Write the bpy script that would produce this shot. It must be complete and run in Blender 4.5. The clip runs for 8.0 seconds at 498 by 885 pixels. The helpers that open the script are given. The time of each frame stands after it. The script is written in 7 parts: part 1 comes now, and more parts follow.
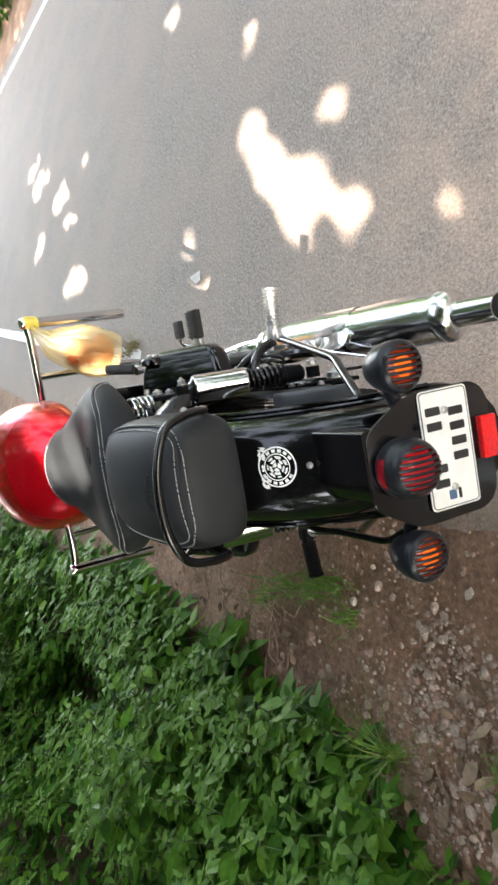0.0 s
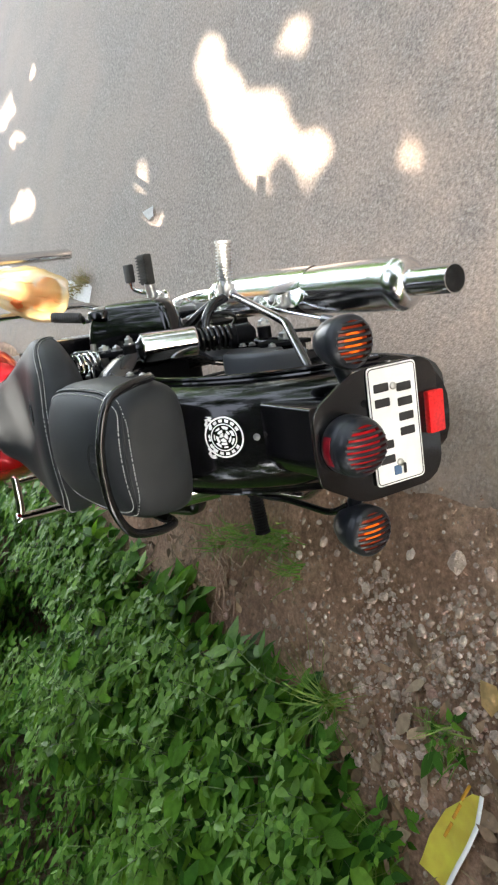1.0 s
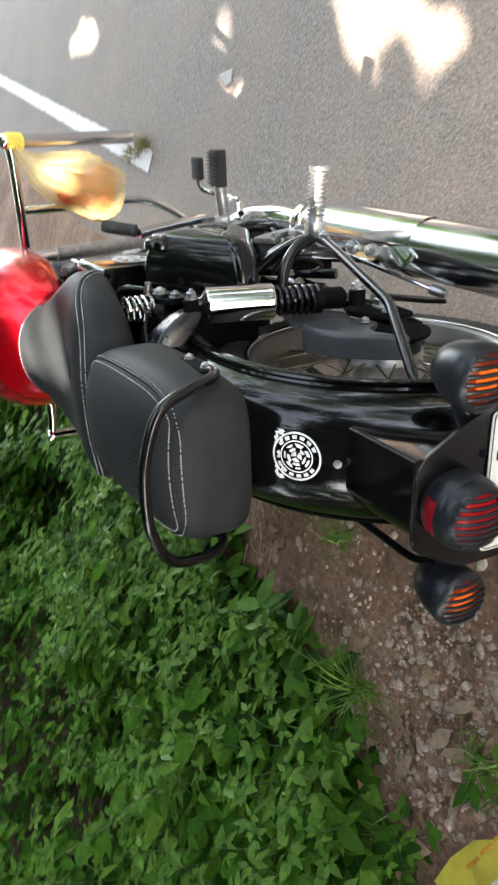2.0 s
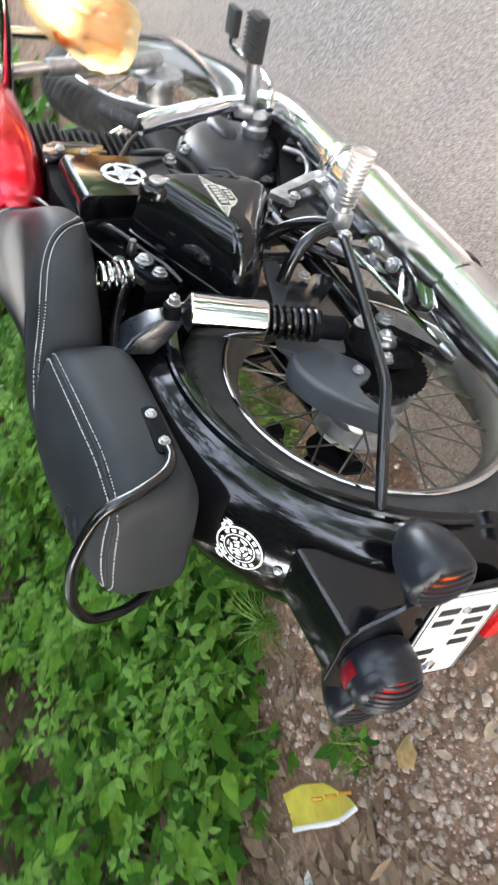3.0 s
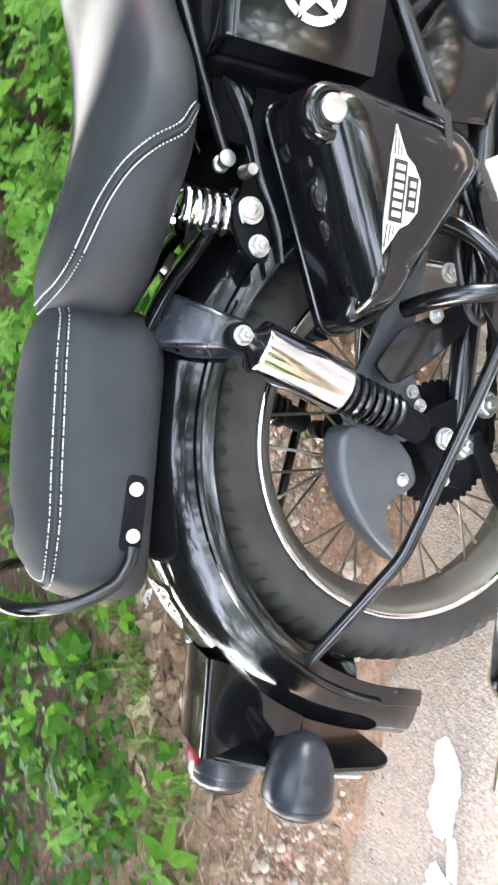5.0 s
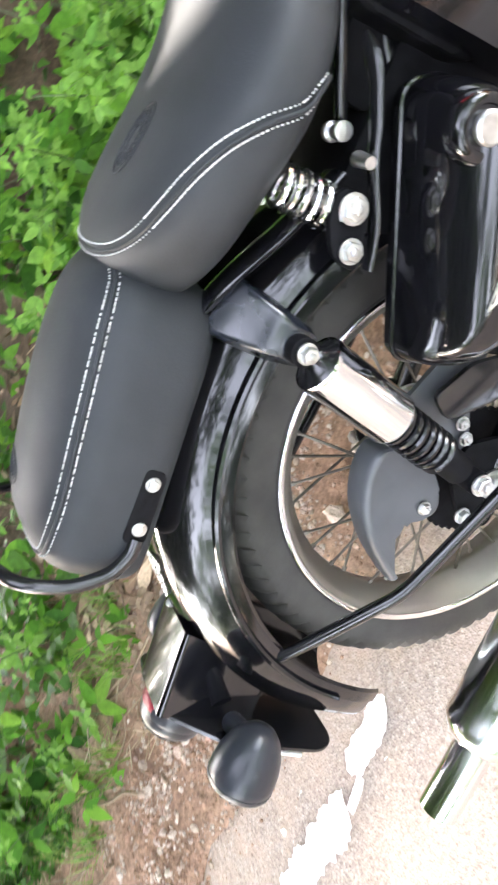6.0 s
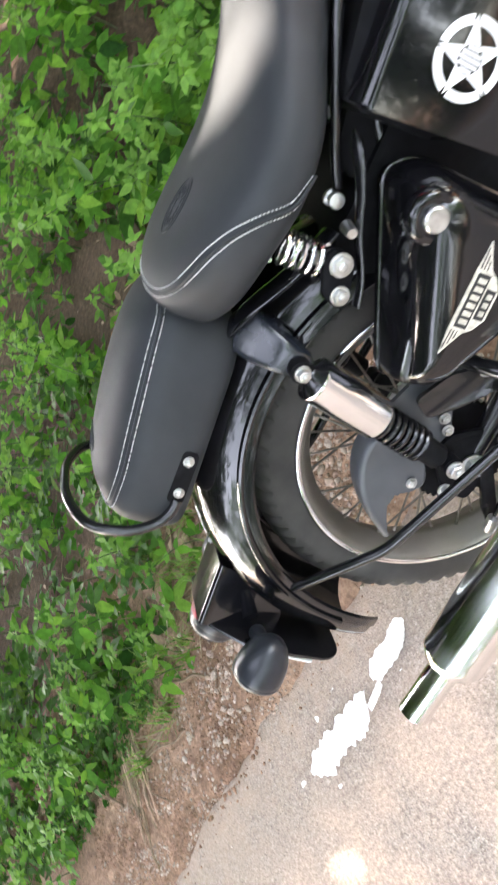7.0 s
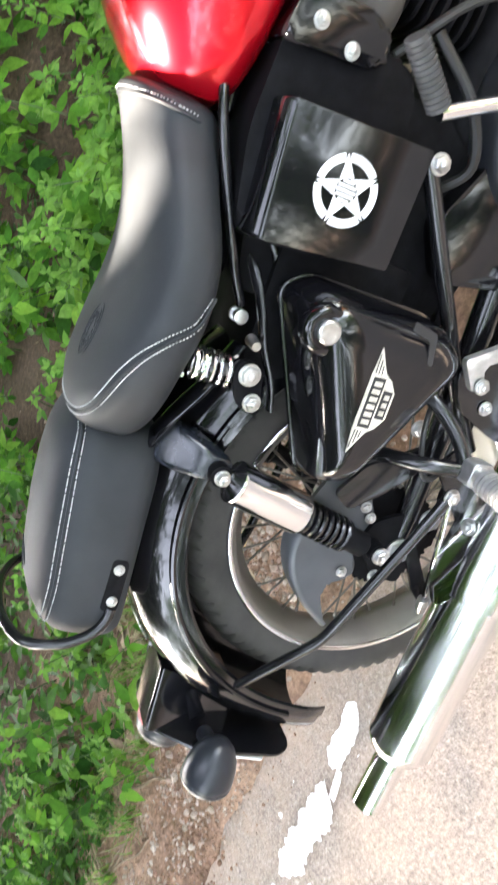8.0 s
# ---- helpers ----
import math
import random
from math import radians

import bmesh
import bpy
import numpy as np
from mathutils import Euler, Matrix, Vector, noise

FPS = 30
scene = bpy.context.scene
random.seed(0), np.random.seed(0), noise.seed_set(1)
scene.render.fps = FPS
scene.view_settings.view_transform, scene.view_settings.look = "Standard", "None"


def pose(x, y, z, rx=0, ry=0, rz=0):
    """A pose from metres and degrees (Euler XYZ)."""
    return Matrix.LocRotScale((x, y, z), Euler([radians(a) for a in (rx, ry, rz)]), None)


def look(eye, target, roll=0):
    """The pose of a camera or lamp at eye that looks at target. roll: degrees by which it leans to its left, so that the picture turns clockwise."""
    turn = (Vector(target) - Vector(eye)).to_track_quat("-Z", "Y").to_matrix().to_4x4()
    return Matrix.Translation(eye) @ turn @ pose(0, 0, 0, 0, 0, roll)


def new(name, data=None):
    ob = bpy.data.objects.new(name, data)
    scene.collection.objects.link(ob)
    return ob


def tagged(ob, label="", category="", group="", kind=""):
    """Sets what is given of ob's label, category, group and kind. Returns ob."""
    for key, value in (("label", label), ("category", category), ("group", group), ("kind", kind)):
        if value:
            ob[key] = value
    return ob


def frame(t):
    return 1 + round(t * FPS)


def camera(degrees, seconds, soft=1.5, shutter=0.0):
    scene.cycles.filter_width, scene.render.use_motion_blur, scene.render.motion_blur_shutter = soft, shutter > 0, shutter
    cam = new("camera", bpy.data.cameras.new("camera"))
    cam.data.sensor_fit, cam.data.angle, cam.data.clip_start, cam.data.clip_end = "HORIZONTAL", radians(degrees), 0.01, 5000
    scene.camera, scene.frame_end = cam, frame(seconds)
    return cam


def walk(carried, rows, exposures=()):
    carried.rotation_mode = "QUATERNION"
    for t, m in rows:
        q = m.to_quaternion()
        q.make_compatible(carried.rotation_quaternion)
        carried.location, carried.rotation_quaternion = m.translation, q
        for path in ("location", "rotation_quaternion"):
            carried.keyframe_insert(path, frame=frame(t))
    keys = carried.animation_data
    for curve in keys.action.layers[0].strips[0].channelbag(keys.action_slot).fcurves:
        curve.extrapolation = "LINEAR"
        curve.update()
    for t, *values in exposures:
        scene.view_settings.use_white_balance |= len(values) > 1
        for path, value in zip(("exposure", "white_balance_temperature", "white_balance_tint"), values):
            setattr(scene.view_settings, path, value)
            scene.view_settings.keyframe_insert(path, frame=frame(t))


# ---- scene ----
cam = camera(38.6, 8.0, soft=2.2, shutter=0.4)
PATH = [
    (0, (-1.328, 0.035, 1.288), (0.43, 0.056, 0.334), -81.4),
    (0.5, (-1.343, 0.001, 1.282), (0.366, 0.124, 0.251), -83.4),
    (1, (-1.31, -0.036, 1.276), (0.359, 0.159, 0.19), -83.2),
    (1.5, (-1.217, -0.113, 1.255), (0.414, 0.188, 0.137), -85.2),
    (1.7, (-1.129, -0.162, 1.247), (0.435, 0.165, 0.045), -83.6),
    (1.8, (-1.085, -0.162, 1.239), (0.522, 0.238, 0.118), -81.8),
    (2, (-1.02, -0.21, 1.22), (0.584, 0.382, 0.182), -83.1),
    (2.2, (-0.962, -0.244, 1.213), (0.568, 0.42, 0.108), -81.8),
    (3.3, (-0.59, -0.614, 1.215), (0.365, 0.683, 0.029), -82.9),
    (3.5, (-0.493, -0.619, 1.19), (0.312, 0.751, -0.025), -82.1),
    (3.7, (-0.396, -0.639, 1.197), (0.357, 0.714, -0.069), -79.2),
    (4, (-0.288, -0.65, 1.209), (0.349, 0.754, -0.065), -77.9),
    (4.2, (-0.233, -0.656, 1.211), (0.297, 0.801, -0.052), -77.3),
    (5.3, (0.073, -0.595, 1.201), (-0.154, 0.849, -0.163), -81.7),
    (5.5, (0.107, -0.543, 1.215), (-0.107, 0.866, -0.189), -77.3),
    (6, (0.164, -0.492, 1.219), (-0.365, 0.803, -0.211), -81.7),
    (6.2, (0.206, -0.524, 1.247), (-0.44, 0.808, -0.099), -79.4),
    (6.5, (0.288, -0.579, 1.272), (-0.554, 0.731, 0.018), -80.3),
    (6.8, (0.334, -0.626, 1.295), (-0.546, 0.63, 0.01), -84.5),
    (7, (0.372, -0.647, 1.303), (-0.498, 0.663, 0.068), -86.7),
    (7.5, (0.412, -0.657, 1.288), (-0.382, 0.659, 0.009), -87.9),
    (8, (0.431, -0.676, 1.291), (-0.21, 0.687, -0.024), -85.4),
]
LIGHTNESS = [(0.0, 3.68, 7000, 13), (1.0, 3.80, 7000, 12), (2.2, 3.66, 6900, 13), (3.3, 4.74, 6700, 15), (4.0, 5.05, 6700, 11), (5.4, 5.31, 6850, 17), (6.0, 5.29, 7000, 17), (7.0, 4.72, 6980, 16), (8.0, 4.90, 6900, 14)]
walk(cam, [(t, look(eye, target, roll)) for t, eye, target, roll in PATH], LIGHTNESS)

# ---- light ----
SUN_TO = Vector((-0.685, 0.376, 0.472)).normalized()
world = bpy.data.worlds.new("sky")
scene.world = world
world.use_nodes = True
wn = world.node_tree.nodes
sky = wn.new("ShaderNodeTexSky")
sky.sky_type = "NISHITA"
sky.sun_disc = False
sky.sun_elevation = math.asin(SUN_TO.z)
sky.sun_rotation = math.atan2(SUN_TO.x, SUN_TO.y)
sky.air_density, sky.dust_density = 1.0, 1.2
wn["Background"].inputs["Strength"].default_value = 0.15
haze = wn.new("ShaderNodeHueSaturation")
haze.inputs["Saturation"].default_value = 0.5
world.node_tree.links.new(sky.outputs[0], haze.inputs["Color"])
world.node_tree.links.new(haze.outputs[0], wn["Background"].inputs["Color"])
sun = new("sun", bpy.data.lights.new("sun", "SUN"))
sun.data.energy, sun.data.angle, sun.data.color = 4.0, radians(0.4), (1.0, 0.93, 0.82)
sun.matrix_world = look(SUN_TO * 30, (0, 0, 0))

# ---- materials ----
def material(name, base, rough=0.5, metal=0.0, coat=0.0, vary=0.0, scale=30.0, bump=0.0, bump_scale=200.0, spec=0.5, island=0.0, rough_vary=0.0):
    """A surface: base colour, patches at one scale, grain and relief at another."""
    m = bpy.data.materials.new(name)
    m.use_nodes = True
    nt = m.node_tree
    b = nt.nodes["Principled BSDF"]
    b.inputs["Base Color"].default_value = (*base, 1)
    b.inputs["Roughness"].default_value, b.inputs["Metallic"].default_value = rough, metal
    b.inputs["Coat Weight"].default_value, b.inputs["Coat Roughness"].default_value = coat, 0.04
    b.inputs["Specular IOR Level"].default_value = spec
    tc = nt.nodes.new("ShaderNodeTexCoord")
    if vary or rough_vary:
        n = nt.nodes.new("ShaderNodeTexNoise")
        n.inputs["Scale"].default_value, n.inputs["Detail"].default_value = scale, 6
        nt.links.new(tc.outputs["Object"], n.inputs["Vector"])
        if vary:
            r = nt.nodes.new("ShaderNodeValToRGB")
            r.color_ramp.elements[0].color = (*[c * (1 - vary) for c in base], 1)
            r.color_ramp.elements[1].color = (*[min(1, c * (1 + vary)) for c in base], 1)
            r.color_ramp.elements[0].position, r.color_ramp.elements[1].position = 0.3, 0.7
            nt.links.new(n.outputs["Fac"], r.inputs["Fac"])
            nt.links.new(r.outputs["Color"], b.inputs["Base Color"])
        if rough_vary:
            mr = nt.nodes.new("ShaderNodeMapRange")
            mr.inputs["From Min"].default_value, mr.inputs["From Max"].default_value = 0.35, 0.7
            mr.inputs["To Min"].default_value, mr.inputs["To Max"].default_value = rough, rough + rough_vary
            nt.links.new(n.outputs["Fac"], mr.inputs["Value"])
            nt.links.new(mr.outputs["Result"], b.inputs["Roughness"])
    if bump:
        n2 = nt.nodes.new("ShaderNodeTexNoise")
        n2.inputs["Scale"].default_value, n2.inputs["Detail"].default_value = bump_scale, 4
        nt.links.new(tc.outputs["Object"], n2.inputs["Vector"])
        bp = nt.nodes.new("ShaderNodeBump")
        bp.inputs["Strength"].default_value, bp.inputs["Distance"].default_value = bump, 0.001
        nt.links.new(n2.outputs["Fac"], bp.inputs["Height"])
        nt.links.new(bp.outputs["Normal"], b.inputs["Normal"])
    return m


def ramp_node(nt, fac, stops):
    r = nt.nodes.new("ShaderNodeValToRGB")
    while len(r.color_ramp.elements) < len(stops):
        r.color_ramp.elements.new(0.5)
    for e, (p, c) in zip(r.color_ramp.elements, stops):
        e.position, e.color = p, (*c, 1)
    nt.links.new(fac, r.inputs["Fac"])
    return r.outputs["Color"]


def mix_node(nt, fac, a, b, kind="MIX"):
    n = nt.nodes.new("ShaderNodeMix")
    n.data_type, n.blend_type = "RGBA", kind
    for sock, val in ((0, fac), (6, a), (7, b)):
        if isinstance(val, (int, float)):
            n.inputs[sock].default_value = val
        elif isinstance(val, tuple):
            n.inputs[sock].default_value = (*val, 1)
        else:
            nt.links.new(val, n.inputs[sock])
    return n.outputs[2]


def noise_node(nt, vec, scale, detail=5, rough=0.55):
    n = nt.nodes.new("ShaderNodeTexNoise")
    n.inputs["Scale"].default_value, n.inputs["Detail"].default_value, n.inputs["Roughness"].default_value = scale, detail, rough
    nt.links.new(vec, n.inputs["Vector"])
    return n.outputs["Fac"]


def start_material(name, rough):
    m = bpy.data.materials.new(name)
    m.use_nodes = True
    nt = m.node_tree
    b = nt.nodes["Principled BSDF"]
    b.inputs["Roughness"].default_value = rough
    tc = nt.nodes.new("ShaderNodeTexCoord")
    return m, nt, b, tc.outputs["Object"]


def bump_node(nt, height, b, strength, distance):
    bp = nt.nodes.new("ShaderNodeBump")
    bp.inputs["Strength"].default_value, bp.inputs["Distance"].default_value = strength, distance
    nt.links.new(height, bp.inputs["Height"])
    nt.links.new(bp.outputs["Normal"], b.inputs["Normal"])


def asphalt_material():
    m, nt, b, vec = start_material("asphalt", 0.85)
    v = nt.nodes.new("ShaderNodeTexVoronoi")
    v.inputs["Scale"].default_value = 190
    nt.links.new(vec, v.inputs["Vector"])
    grit = ramp_node(nt, v.outputs["Color"], [(0.0, (0.125, 0.112, 0.102)), (0.5, (0.245, 0.218, 0.197)), (1.0, (0.46, 0.412, 0.370))])
    # dust worked into the surface, in broad soft drifts
    dusty = ramp_node(nt, noise_node(nt, vec, 1.6, 3, 0.5), [(0.36, (0.10, 0.10, 0.10)), (0.66, (0.62, 0.62, 0.62))])
    col = mix_node(nt, dusty, grit, (0.35, 0.275, 0.23))
    # paler and pinker towards -x and -y, broken up by noise
    sx = nt.nodes.new("ShaderNodeSeparateXYZ")
    nt.links.new(vec, sx.inputs[0])
    mx = nt.nodes.new("ShaderNodeMapRange")
    mx.interpolation_type = "SMOOTHSTEP"
    mx.inputs["From Min"].default_value, mx.inputs["From Max"].default_value = 1.3, -0.7
    nt.links.new(sx.outputs["X"], mx.inputs["Value"])
    px = nt.nodes.new("ShaderNodeMath")
    px.operation = "MULTIPLY"
    my = nt.nodes.new("ShaderNodeMapRange")
    my.interpolation_type = "SMOOTHSTEP"
    my.inputs["From Min"].default_value, my.inputs["From Max"].default_value = 0.02, -0.22
    wy = nt.nodes.new("ShaderNodeMath")
    wy.operation = "MULTIPLY_ADD"
    nt.links.new(noise_node(nt, vec, 5.0, 5, 0.6), wy.inputs[0])
    wy.inputs[1].default_value = 0.22
    sy = nt.nodes.new("ShaderNodeMath")
    sy.operation = "SUBTRACT"
    nt.links.new(sx.outputs["Y"], sy.inputs[0])
    sy.inputs[1].default_value = 0.11
    nt.links.new(sy.outputs[0], wy.inputs[2])
    nt.links.new(wy.outputs[0], my.inputs["Value"])
    mxy = nt.nodes.new("ShaderNodeMath")
    mxy.operation = "MULTIPLY"
    nt.links.new(mx.outputs["Result"], mxy.inputs[0])
    nt.links.new(my.outputs["Result"], mxy.inputs[1])
    nt.links.new(mxy.outputs[0], px.inputs[0])
    nt.links.new(ramp_node(nt, noise_node(nt, vec, 3.2, 9, 0.66), [(0.36, (0.20, 0.20, 0.20)), (0.60, (0.95, 0.95, 0.95))]), px.inputs[1])
    col = mix_node(nt, px.outputs[0], col, (0.56, 0.41, 0.32))
    speck = ramp_node(nt, noise_node(nt, vec, 95, 5, 0.75), [(0.32, (0.54, 0.53, 0.52)), (0.68, (1.38, 1.38, 1.38))])
    col = mix_node(nt, 1.0, col, speck, "MULTIPLY")
    # dust lies thick along the verge
    sep = nt.nodes.new("ShaderNodeSeparateXYZ")
    nt.links.new(vec, sep.inputs[0])
    mr = nt.nodes.new("ShaderNodeMapRange")
    mr.interpolation_type = "SMOOTHSTEP"
    mr.inputs["From Min"].default_value, mr.inputs["From Max"].default_value = -0.34, 0.20
    nt.links.new(sep.outputs["Y"], mr.inputs["Value"])
    mu = nt.nodes.new("ShaderNodeMath")
    mu.operation = "MULTIPLY"
    nt.links.new(mr.outputs["Result"], mu.inputs[0])
    nt.links.new(ramp_node(nt, noise_node(nt, vec, 14, 9, 0.72), [(0.34, (0.10, 0.10, 0.10)), (0.62, (0.72, 0.72, 0.72))]), mu.inputs[1])
    col = mix_node(nt, mu.outputs[0], col, (0.43, 0.31, 0.235))
    nt.links.new(col, b.inputs["Base Color"])
    ad = nt.nodes.new("ShaderNodeMath")
    ad.operation = "ADD"
    nt.links.new(v.outputs["Distance"], ad.inputs[0])
    nt.links.new(noise_node(nt, vec, 60, 4), ad.inputs[1])
    bump_node(nt, ad.outputs[0], b, 0.55, 0.0035)
    return m


def dirt_material():
    m, nt, b, vec = start_material("dirt", 0.95)
    big = ramp_node(nt, noise_node(nt, vec, 2.2, 7), [(0.3, (0.22, 0.130, 0.085)), (0.5, (0.34, 0.210, 0.145)), (0.7, (0.47, 0.320, 0.230))])
    fine = ramp_node(nt, noise_node(nt, vec, 70, 5, 0.7), [(0.3, (0.58, 0.57, 0.56)), (0.7, (1.42, 1.40, 1.38))])
    col = mix_node(nt, 1.0, big, fine, "MULTIPLY")
    clod = ramp_node(nt, noise_node(nt, vec, 16, 6, 0.7), [(0.34, (0.66, 0.64, 0.62)), (0.66, (1.25, 1.24, 1.22))])
    col = mix_node(nt, 1.0, col, clod, "MULTIPLY")
    v = nt.nodes.new("ShaderNodeTexVoronoi")
    v.inputs["Scale"].default_value = 120
    nt.links.new(vec, v.inputs["Vector"])
    grit = ramp_node(nt, v.outputs["Distance"], [(0.10, (1, 1, 1)), (0.22, (0, 0, 0))])
    pick = nt.nodes.new("ShaderNodeMath")
    pick.operation = "MULTIPLY"
    nt.links.new(grit, pick.inputs[0])
    nt.links.new(ramp_node(nt, noise_node(nt, vec, 9, 4), [(0.56, (0, 0, 0)), (0.66, (0.6, 0.6, 0.6))]), pick.inputs[1])
    col = mix_node(nt, pick.outputs[0], col, (0.36, 0.29, 0.24))
    # dark leaf mould where the weeds grow, their deep shade painted into its colour
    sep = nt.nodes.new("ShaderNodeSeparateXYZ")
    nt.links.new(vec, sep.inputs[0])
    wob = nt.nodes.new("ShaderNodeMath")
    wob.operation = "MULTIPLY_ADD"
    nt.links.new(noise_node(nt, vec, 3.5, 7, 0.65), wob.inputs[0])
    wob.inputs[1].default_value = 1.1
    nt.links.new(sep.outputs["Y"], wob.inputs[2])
    mould_shade = ramp_node(nt, noise_node(nt, vec, 40, 6, 0.7), [(0.3, (0.045, 0.028, 0.016)), (0.55, (0.10, 0.064, 0.038)), (0.75, (0.19, 0.125, 0.078))])
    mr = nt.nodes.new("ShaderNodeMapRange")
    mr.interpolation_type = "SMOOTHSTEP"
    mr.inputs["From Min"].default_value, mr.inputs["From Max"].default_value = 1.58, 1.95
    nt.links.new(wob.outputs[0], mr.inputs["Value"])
    col = mix_node(nt, mr.outputs["Result"], col, mould_shade)
    nt.links.new(col, b.inputs["Base Color"])
    bump_node(nt, noise_node(nt, vec, 45, 9, 0.72), b, 1.0, 0.012)
    return m


def island_material(name, colors, rough=0.6, translucent=0.0, bump=0.0, bump_scale=60.0, spec=0.4):
    """Each loose piece of a mesh takes its own shade."""
    m, nt, b, vec = start_material(name, rough)
    b.inputs["Specular IOR Level"].default_value = spec
    g = nt.nodes.new("ShaderNodeNewGeometry")
    col = ramp_node(nt, g.outputs["Random Per Island"], [(i / max(1, len(colors) - 1), c) for i, c in enumerate(colors)])
    mott = ramp_node(nt, noise_node(nt, vec, bump_scale, 4), [(0.3, (0.75, 0.75, 0.75)), (0.7, (1.25, 1.25, 1.25))])
    col = mix_node(nt, 1.0, col, mott, "MULTIPLY")
    nt.links.new(col, b.inputs["Base Color"])
    if bump:
        bump_node(nt, noise_node(nt, vec, bump_scale * 2, 4), b, bump, 0.003)
    if translucent:
        t = nt.nodes.new("ShaderNodeBsdfTranslucent")
        nt.links.new(mix_node(nt, 1.0, col, (1.3, 1.6, 0.5), "MULTIPLY"), t.inputs["Color"])
        s = nt.nodes.new("ShaderNodeMixShader")
        s.inputs[0].default_value = translucent
        nt.links.new(b.outputs[0], s.inputs[1])
        nt.links.new(t.outputs[0], s.inputs[2])
        nt.links.new(s.outputs[0], nt.nodes["Material Output"].inputs["Surface"])
    return m


def paint_line_material():
    """Road paint, grimy and scuffed."""
    m, nt, b, vec = start_material("worn_white_line", 0.7)
    worn = ramp_node(nt, noise_node(nt, vec, 14, 6, 0.7), [(0.30, (0.66, 0.63, 0.58)), (0.44, (0.85, 0.84, 0.82))])
    fine = ramp_node(nt, noise_node(nt, vec, 120, 3), [(0.3, (0.82, 0.82, 0.82)), (0.6, (1, 1, 1))])
    nt.links.new(mix_node(nt, 1.0, worn, fine, "MULTIPLY"), b.inputs["Base Color"])
    return m


BLACK = material("gloss_black_paint", (0.004, 0.004, 0.005), 0.085, coat=0.22, spec=0.4, rough_vary=0.05, scale=14)
FRAME = material("black_frame_paint", (0.006, 0.006, 0.007), 0.15, coat=0.18, rough_vary=0.12, scale=25)
SATIN = material("satin_black_plastic", (0.015, 0.0168, 0.0215), 0.30, spec=0.36, vary=0.2, scale=40, bump=0.15, bump_scale=500)
MATTE = material("matte_black_metal", (0.005, 0.005, 0.006), 0.62, spec=0.08, vary=0.4, scale=60, bump=0.3, bump_scale=300)
GREY = material("dark_grey_casting", (0.016, 0.0175, 0.021), 0.36, metal=0.1, vary=0.25, scale=30, bump=0.25, bump_scale=250)
LEATHER = material("black_leatherette", (0.0215, 0.0240, 0.0270), 0.56, vary=0.14, scale=18, bump=0.25, bump_scale=420, spec=0.25)
GUARDGREY = material("dark_grey_guard_plastic", (0.065, 0.069, 0.076), 0.36, vary=0.12, scale=20, bump=0.1, bump_scale=400)
SPOKE = material("dull_spoke_steel", (0.17, 0.155, 0.135), 0.42, metal=0.9, vary=0.3, scale=60)
CHROME = material("chrome", (0.72, 0.72, 0.72), 0.06, metal=1.0, rough_vary=0.10, scale=12)
PIPE = material("silencer_chrome", (0.78, 0.78, 0.78), 0.12, metal=1.0, rough_vary=0.10, scale=9)
STRAP = material("dark_blue_black_paint", (0.010, 0.012, 0.017), 0.20, coat=0.2, rough_vary=0.15, scale=30)
STEEL = material("zinc_steel", (0.50, 0.50, 0.49), 0.30, metal=1.0, vary=0.2, scale=90, rough_vary=0.2)
ALU = material("cast_aluminium", (0.50, 0.50, 0.50), 0.38, metal=0.9, vary=0.25, scale=50, bump=0.3, bump_scale=160)
RIMCHROME = material("dull_rim_chrome", (0.27, 0.26, 0.24), 0.38, metal=0.9, vary=0.08, scale=30, rough_vary=0.16)
RUBBER = material("tyre_rubber", (0.036, 0.034, 0.031), 0.8, vary=0.55, scale=9, bump=0.4, bump_scale=150)
RUBBER2 = material("grey_pedal_rubber", (0.045, 0.046, 0.048), 0.65, vary=0.25, scale=60, bump=0.3, bump_scale=200)
RED = material("candy_red_paint", (0.52, 0.004, 0.013), 0.20, metal=0.55, coat=0.35, vary=0.12, scale=6)
WHITE = material("white_vinyl", (0.75, 0.75, 0.74), 0.4, vary=0.06, scale=80)
PLATE = material("white_plate_enamel", (0.80, 0.80, 0.78), 0.35, vary=0.05, scale=40)
INK = material("black_print", (0.015, 0.015, 0.016), 0.5, vary=0.1, scale=50)
BADGE = material("tarnished_badge_tin", (0.52, 0.49, 0.42), 0.45, metal=0.2, vary=0.3, scale=120)
THREAD = material("grey_thread", (0.42, 0.42, 0.41), 0.8, vary=0.15, scale=300)
AMBER = material("amber_lens", (0.30, 0.035, 0.006), 0.30, coat=0.1, vary=0.35, scale=90)
AMBERGLOW = material("glowing_amber_lens", (0.80, 0.12, 0.010), 0.30, coat=0.1, vary=0.45, scale=160)
REDLENS = material("red_lens", (0.42, 0.005, 0.012), 0.30, coat=0.1, vary=0.25, scale=120)
# a faint glow is added to the lenses, strongest in the amber centre
for lens, glow, power in ((AMBERGLOW, (1.0, 0.16, 0.01), 0.085), (AMBER, (1.0, 0.08, 0.01), 0.010), (REDLENS, (1.0, 0.01, 0.015), 0.022)):
    lens.node_tree.nodes["Principled BSDF"].inputs["Emission Color"].default_value = (*glow, 1)
    lens.node_tree.nodes["Principled BSDF"].inputs["Emission Strength"].default_value = power
DARKRED = material("deep_red_window", (0.20, 0.005, 0.012), 0.42, spec=0.25, vary=0.25, scale=120)
REFLECT = material("red_reflector", (0.72, 0.012, 0.014), 0.18, coat=0.6, vary=0.2, scale=200)
BLUEINK = material("blue_print", (0.06, 0.12, 0.22), 0.5, vary=0.1, scale=50)
